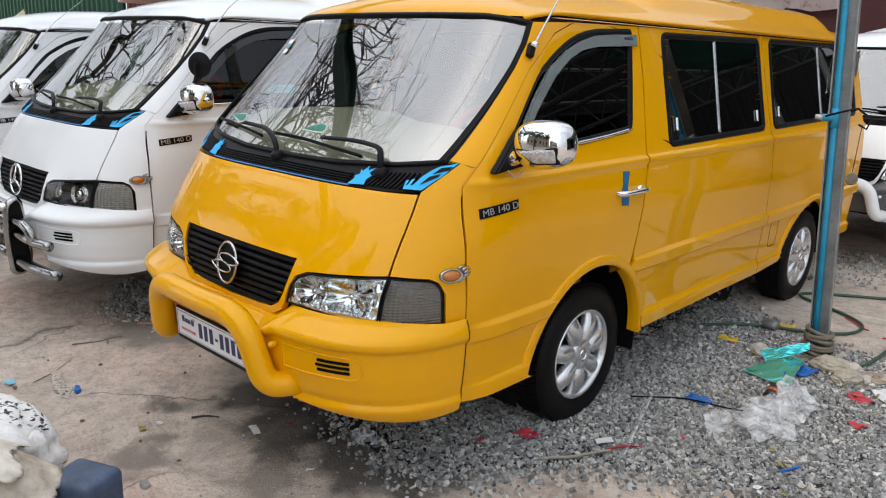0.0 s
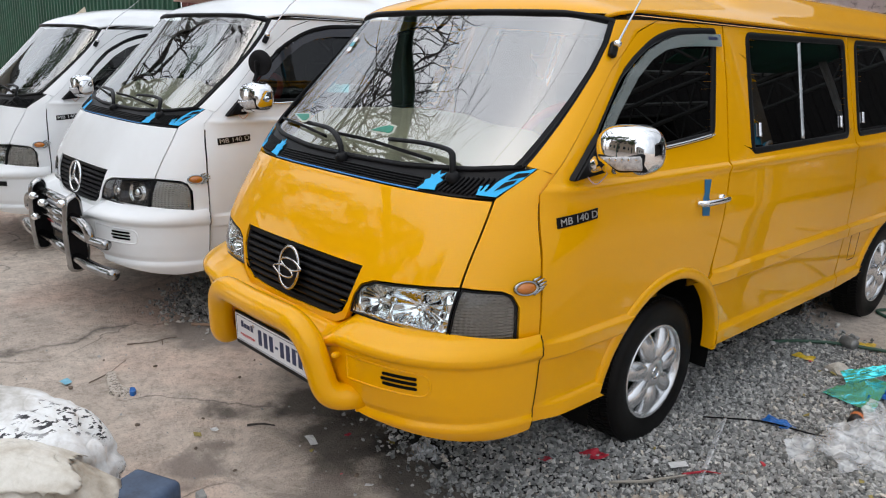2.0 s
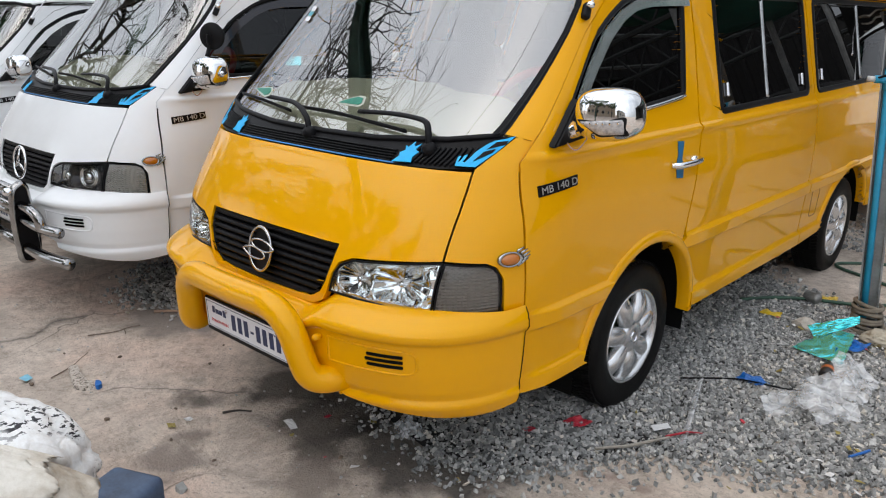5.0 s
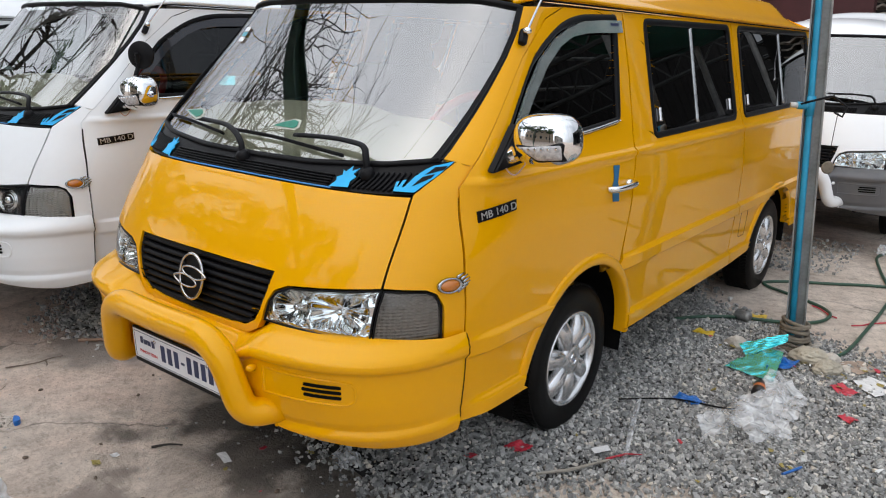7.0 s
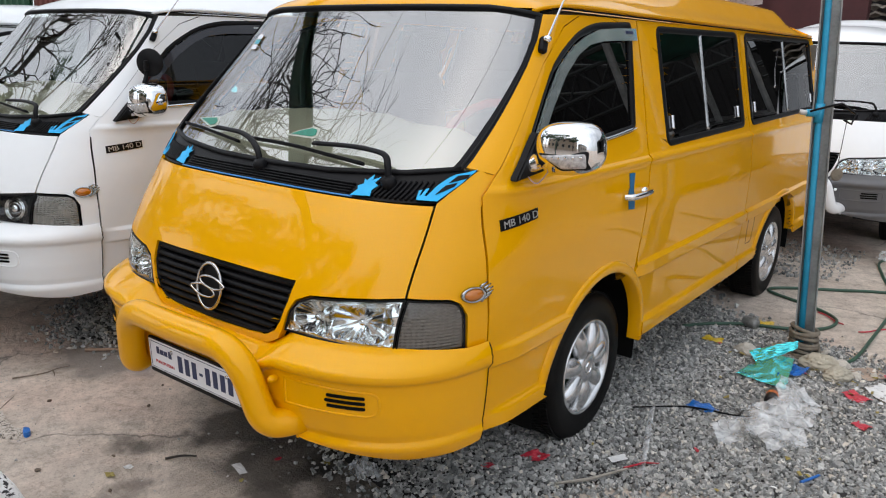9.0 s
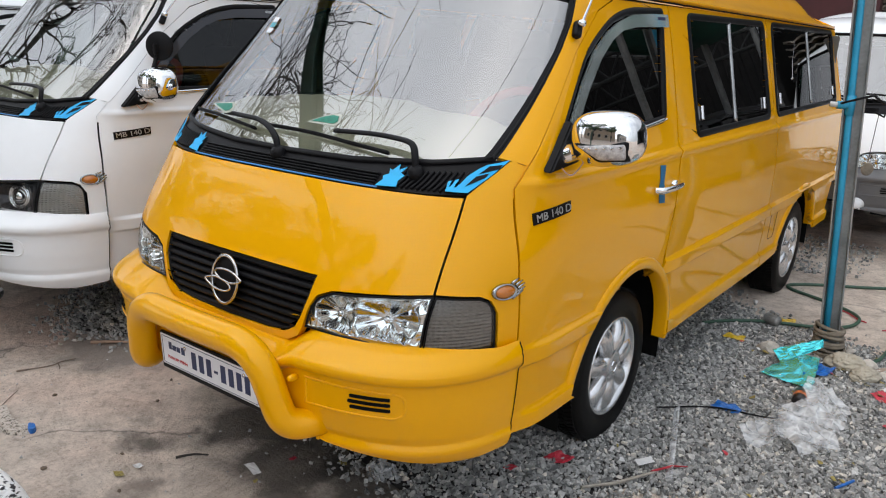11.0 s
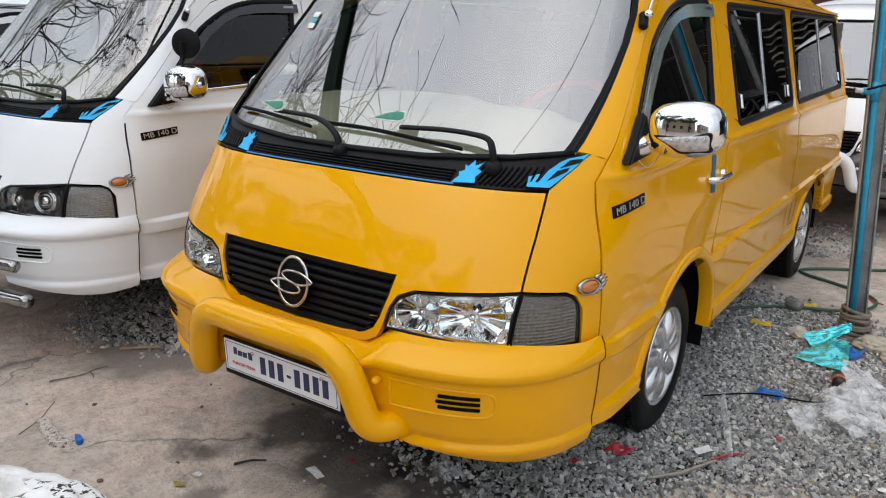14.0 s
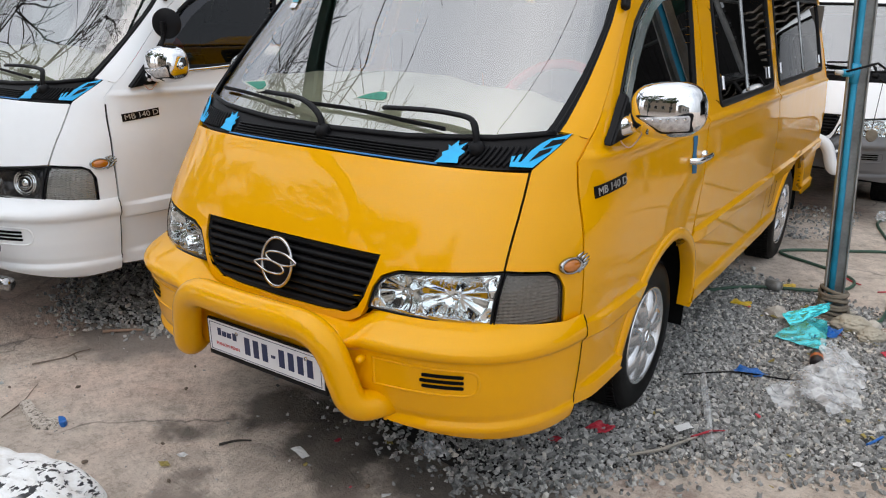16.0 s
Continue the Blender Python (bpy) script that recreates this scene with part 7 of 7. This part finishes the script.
ribbed("wall_green", -42, -15.2, 6.9, -0.1, 5.5, GREENWALL, "dark green ribbed metal sheet wall", 0.28, 0.05)
ribbed("wall_rust", -15.2, -12.6, 6.95, -0.1, 5.0, RUSTWALL, "rust-red ribbed metal sheet wall", 0.22, 0.04)
bm = bmesh.new()
box(bm, (11.0, 0.25, 6.0), pose(-7.1, 8.4, 2.9))
tagged(part("wall_plaster", bm, PLASTER), "beige plastered wall behind the vans", "wall", kind="structure")
bm = bmesh.new()
for x0, x1, z0, z1 in ((-9.0, -0.25, -0.1, 6), (-0.25, 3.2, 4.0, 6), (-0.25, 3.2, -0.1, 1.0)):
    box(bm, (x1 - x0, 0.25, z1 - z0), pose((x0 + x1) / 2, 13.5, (z0 + z1) / 2))
tagged(part("wall_maroon", bm, MAROON), "dark maroon painted wall with a wide opening", "wall", kind="structure")
ribbed("wall_dark", 3.2, 12.0, 13.45, -0.1, 6.0, DARKWALL, "dark sheet wall beside the shed", 0.25, 0.04)
# the opening's unlit depth is put into this wall's near-black colour
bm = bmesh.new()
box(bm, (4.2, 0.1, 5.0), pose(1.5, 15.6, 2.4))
tagged(part("wall_inner", bm, DARKWALL), "near-black back wall coloured as the shade inside the opening", "wall", kind="structure")
OLDTIN = plain("stacked_tin", (0.32, 0.29, 0.25), 0.7, 0.2, var=0.5, scale=3, bumps=0.3)


def tin_stack():
    st = new("sheet_stack", None)
    rnd = random.Random(2)
    for k in range(9):
        vs, fs = [], []
        z, n = 1.9 + 0.13 * k, 40
        for i in range(n + 1):
            x = -0.4 + 3.4 * i / n
            w = 0.03 * math.sin(i * 1.9 + k)
            for dy, dz in ((0, 0), (0, 0.035), (0.9, 0.05), (0.9, 0.015)):
                vs.append((x, 14.0 + dy + 0.05 * rnd.random(), z + w + dz))
        for i in range(n):
            for j in range(4):
                fs.append((i * 4 + j, i * 4 + (j + 1) % 4, (i + 1) * 4 + (j + 1) % 4, (i + 1) * 4 + j))
        link_mesh("sheet", vs, fs, OLDTIN, st, "", False)
    for x in (0.05, 0.45, 0.95, 1.6):
        bm = bmesh.new()
        tube(bm, [(x, 13.95, 0.0), (x + 0.05, 13.95, 4.5)], 0.02, 8)
        part("rack_post", bm, GALV, st)
    bm = bmesh.new()
    box(bm, (3.6, 1.0, 1.85), pose(1.4, 14.5, 0.93))
    part("rack_base", bm, DARKWALL, st)
    tagged(st, "stack of old wavy metal sheets on a rack", "sheet stack")


tin_stack()
bm = bmesh.new()
rnd = random.Random(6)
top = [(-5.2 + 0.22 * k, 3.6) for k in range(16)]
low = [(-5.2 + 0.22 * k, 2.45 + 0.16 * rnd.random()) for k in range(16)]
a = [bm.verts.new((x, 13.30 + 0.03 * rnd.random(), z)) for x, z in top]
b = [bm.verts.new((x, 13.22 + 0.05 * rnd.random(), z)) for x, z in low]
for k in range(15):
    bm.faces.new((b[k], b[k + 1], a[k + 1], a[k]))
bmesh.ops.solidify(bm, geom=bm.faces[:], thickness=0.03)


def flaking():
    m, nt, b = material("torn_poster")
    c = ramp(nt, noise_tex(nt, 1.6, 8, 0.7), [(0.36, (0.10, 0.07, 0.07)), (0.42, (0.62, 0.50, 0.48)), (0.55, (0.72, 0.62, 0.60)), (0.66, (0.66, 0.66, 0.66))])
    nt.links.new(c, b.inputs["Base Color"])
    b.inputs["Roughness"].default_value = 0.8
    return m


tagged(part("torn_banner", bm, flaking()), "torn pale pink banner hanging on the wall", "banner")
bm = bmesh.new()
box(bm, (1.3, 0.8, 0.05), pose(-13.3, 6.58, 2.50, 0, -6, 0), 0.01)
tagged(part("small_awning", bm, plain("pink_sheet", (0.5, 0.36, 0.34), 0.7, var=0.2)), "small pale pink sheet awning on the wall", "awning")

# ---- the shed, the tree and the houses round the yard ----
DARKSTEEL = plain("dark_truss_steel", (0.05, 0.055, 0.055), 0.6, 0.2, var=0.3)


def shed():
    s = new("shed", None)
    bm = bmesh.new()
    box(bm, (4.6, 14.0, 0.05), pose(10.6, 7.5, 4.15, 0, -6, 0))
    part("roof_sheet", bm, TIN, s)
    bm = bmesh.new()
    box(bm, (0.15, 16.0, 4.6), pose(12.8, 7.5, 2.2))
    box(bm, (9.0, 0.15, 4.2), pose(8.6, 15.0, 2.1))
    part("back_wall", bm, DARKWALL, s)
    for y in (1.2, 4.0, 6.8, 9.6, 12.4):
        bm = bmesh.new()
        tube(bm, [(4.1, y, 3.3), (12.6, y, 4.2)], 0.035, 6)
        tube(bm, [(4.1, y, 3.0), (12.6, y, 3.5)], 0.035, 6)
        for k in range(14):
            x = 4.1 + 0.6 * k
            za, zb = 3.3 + 0.106 * (x - 4.1), 3.0 + 0.059 * (x + 0.3 - 4.1)
            tube(bm, [(x, y, za), (x + 0.3, y, zb)], 0.018, 5)
            tube(bm, [(x + 0.3, y, zb), (x + 0.6, y, za + 0.06)], 0.018, 5)
        part("roof_truss", bm, DARKSTEEL, s)
        bm = bmesh.new()
        tube(bm, [(4.1, y, 0.0), (4.1, y, 3.3)], 0.05, 8)
        part("shed_post", bm, GALV, s)
    for k in range(6):
        bm = bmesh.new()
        x = 4.3 + 1.5 * k
        tube(bm, [(x, 0.6, 3.38 + 0.106 * (x - 4.1)), (x, 14.4, 3.38 + 0.106 * (x - 4.1))], 0.03, 5)
        part("purlin", bm, GALV, s)
    bm = bmesh.new()
    g = bmesh.ops.create_grid(bm, x_segments=24, y_segments=24, size=1)
    for v in bm.verts:
        x, y = v.co.x, v.co.y
        v.co = (4.0 + 0.9 * x, 3.4 + 2.2 * y, 3.25 - 0.35 * (1 - x * x) * (1 - y * y) + 0.10 * noise.noise((x * 2, y * 4, 0)))
    bmesh.ops.solidify(bm, geom=bm.faces[:], thickness=0.01)
    part("shade_cloth", bm, TARP, s, "green shade cloth sagging under the roof", smooth=True)
    s.matrix_world = pose(-1.0, 6.0, 0)
    tagged(s, "open metal shed with trusses and green shade cloth", "shed")


shed()
dark_van, d_hood, d_doors = van("van", SILVERGREY, SILVERGREY, "dark grey minibus parked under the shed roof", pose(3.7, 8.0, 0.0))
dark_van["group"] = "parked minibuses"
grille(dark_van, d_hood, True)
headlamps(dark_van, False)
mirrors(dark_van, False)


def bare_tree(x, y, h, seed, lean, label):
    t = new("tree", None)
    rnd = random.Random(seed)
    trunk, limbs = bmesh.new(), bmesh.new()

    def grow(bm, p, d, length, r, level):
        n = 6 if level < 3 else 4
        pts = [p]
        for k in range(n):
            d = (d + Vector((rnd.uniform(-1, 1), rnd.uniform(-1, 1), rnd.uniform(-0.6, 0.8))) * (0.16 if level < 3 else 0.30)).normalized()
            pts.append(pts[-1] + d * length / n)
        tube(bm, pts, [r * (1 - 0.5 * k / n) for k in range(n + 1)], 7 if level < 2 else 4, caps=False)
        if level >= 5:
            return
        for k in range(3 if level == 0 else rnd.randint(3, 5)):
            i = rnd.randint(max(1, n // 2 - level // 2), n)
            side = Vector((rnd.uniform(-1, 1), rnd.uniform(-1, 1), rnd.uniform(-0.35, 0.7))).normalized()
            grow(limbs, pts[i], (d * 0.75 + side * 0.75 + Vector((lean[0], lean[1], 0)) * 0.5).normalized(), length * rnd.uniform(0.58, 0.85), r * 0.58, level + 1)

    grow(trunk, Vector((x, y, -0.1)), Vector((*lean, 1)).normalized(), h * 0.40, 0.075, 0)
    part("trunk", trunk, BARK, t, smooth=True)
    part("limbs", limbs, BARK, t, "bare leafless twigs", smooth=True)
    tagged(t, label, "tree")


def leaf_material():
    m, nt, b = material("green_leaves")
    gi = nt.nodes.new("ShaderNodeNewGeometry")
    nt.links.new(ramp(nt, gi.outputs["Random Per Island"], [(0.0, (0.025, 0.05, 0.015)), (0.6, (0.05, 0.10, 0.025)), (1.0, (0.10, 0.15, 0.04))]), b.inputs["Base Color"])
    b.inputs["Roughness"].default_value = 0.5
    return m


LEAVES = leaf_material()


def leafy_tree(x, y, h, spread, seed, label):
    """A broad tree: tapered trunk, forking limbs and a crown of single leaves in uneven clumps."""
    t = new("tree", None)
    rnd = random.Random(seed)
    trunk, limbs = bmesh.new(), bmesh.new()
    fork = Vector((x + rnd.uniform(-0.3, 0.3), y, h * 0.36))
    tube(trunk, [Vector((x, y, -0.1)), Vector((x, y, h * 0.18)), fork], [0.24, 0.19, 0.15], 10)
    clumps = []
    for k in range(11):
        a = 2 * math.pi * k / 11 + rnd.uniform(-0.3, 0.3)
        d = spread * rnd.uniform(0.35, 1.0)
        end = Vector((x + d * math.cos(a), y + d * math.sin(a), h * rnd.uniform(0.50, 0.93)))
        mid = fork.lerp(end, 0.5) + Vector((0, 0, 0.4))
        tube(limbs, smooth_path([fork, mid, end], 5), [0.10 * (1 - 0.08 * i) for i in range(11)], 6)
        clumps += [(fork.lerp(end, f) + Vector((rnd.gauss(0, 0.5), rnd.gauss(0, 0.5), rnd.gauss(0, 0.4))), rnd.uniform(0.6, 1.15)) for f in (0.55, 0.75, 0.9, 1.0, 1.05)]
    part("trunk", trunk, BARK, t, smooth=True)
    part("limbs", limbs, BARK, t, smooth=True)
    vs, fs = [], []
    for c, r in clumps:
        for _ in range(190):
            p = c + Vector((rnd.gauss(0, 0.45), rnd.gauss(0, 0.45), rnd.gauss(0, 0.36))) * r
            q = Euler((rnd.uniform(-1.2, 1.2), rnd.uniform(-1.2, 1.2), rnd.uniform(0, 6.3))).to_matrix()
            l, w, n = rnd.uniform(0.09, 0.16), rnd.uniform(0.04, 0.07), len(vs)
            vs += [tuple(p + q @ Vector(o)) for o in ((-l, 0, 0), (0, -w, 0.02), (l, 0, -0.01), (0, w, 0.02))]
            fs.append((n, n + 1, n + 2, n + 3))
    link_mesh("crown", vs, fs, LEAVES, t, "dense green leaves", False)
    tagged(t, label, "tree")


leafy_tree(-11.5, -8.6, 11.5, 4.0, 21, "broad leafy green tree across the yard")
leafy_tree(-6.0, -10.5, 10.5, 3.8, 22, "broad leafy green tree before the beige house")
leafy_tree(-17.0, -4.5, 11.0, 4.0, 23, "tall leafy green tree beside the yard")
leafy_tree(-0.5, -12.0, 9.0, 3.4, 24, "leafy green tree across the yard")
bare_tree(-8.0, -0.7, 9.8, 11, (0.42, 0.12), "leafless grey tree with many thin branches")
for k, (a, b) in enumerate((((-14, -6, 6.4), (6, -2.2, 6.0)), ((-12, -9, 7.4), (4, 3.0, 6.2)), ((-15, -1.5, 6.9), (8, -4.5, 5.6)))):
    bm = bmesh.new()
    a, b = Vector(a), Vector(b)
    tube(bm, [a.lerp(b, t) + Vector((0, 0, -0.5 * 4 * t * (1 - t))) for t in np.linspace(0, 1, 24)], 0.009, 5)
    tagged(part("overhead_cable", bm, BLACK), "thin black cable strung over the yard", "cable")


def house(x, y, w, d, h, turn, mat, label, floors):
    hs = new("house", None)
    hs.matrix_world = pose(x, y, 0, 0, 0, turn)
    bm = bmesh.new()
    box(bm, (w, d, h), pose(0, 0, h / 2 - 0.1))
    part("wall", bm, mat, hs)
    bm = bmesh.new()
    box(bm, (w + 0.6, d + 0.6, 0.18), pose(0, 0, h))
    part("roof", bm, TIN, hs)
    for f in range(floors):
        for k in range(int(w / 2.4)):
            px = -w / 2 + 1.4 + 2.4 * k
            bm = bmesh.new()
            box(bm, (1.1, 0.06, 1.3), pose(px, d / 2 + 0.02, 1.6 + 3.0 * f))
            win = part("window", bm, WHITEPVC, hs)
            bm = bmesh.new()
            box(bm, (0.94, 0.02, 1.14), pose(px, d / 2 + 0.06, 1.6 + 3.0 * f))
            part("pane", bm, TINTED_SOLID, win)
    tagged(hs, label, "house")


TINTED_SOLID = plain("dark_pane", (0.03, 0.035, 0.04), 0.1, var=0.2, coat=1.0)
house(-6, -17, 16, 6, 6.4, 0, PLASTER, "beige plastered two-storey house across the yard", 2)
house(9, -15, 10, 6, 3.4, -10, plain("grey_render", (0.38, 0.36, 0.33), 0.9, var=0.15, scale=1), "low grey rendered house across the yard", 1)
house(-26, -6, 12, 6, 6.2, -80, plain("pale_render", (0.5, 0.47, 0.42), 0.9, var=0.12, scale=1), "pale rendered two-storey house beside the yard", 2)


def overhead_beam():
    """A dark green steel beam that runs out from the plastered wall on one post."""
    b = new("overhead_beam", None)
    green = plain("dark_green_paint", (0.015, 0.06, 0.045), 0.5, var=0.3, scale=3)
    bm = bmesh.new()
    for dx, dz, sx, sz in ((0, 0.05, 0.12, 0.012), (0, -0.05, 0.12, 0.012), (0, 0, 0.012, 0.09)):
        box(bm, (sx, 11.9, sz), pose(-1.85 + dx, 2.32, 3.05 + dz))
    part("beam", bm, green, b)
    bm = bmesh.new()
    box(bm, (0.1, 0.1, 2.97), pose(-1.85, -3.55, GZ + 1.485), 0.008)
    part("beam_post", bm, green, b)
    tagged(b, "dark green steel beam over the yard", "beam")


overhead_beam()
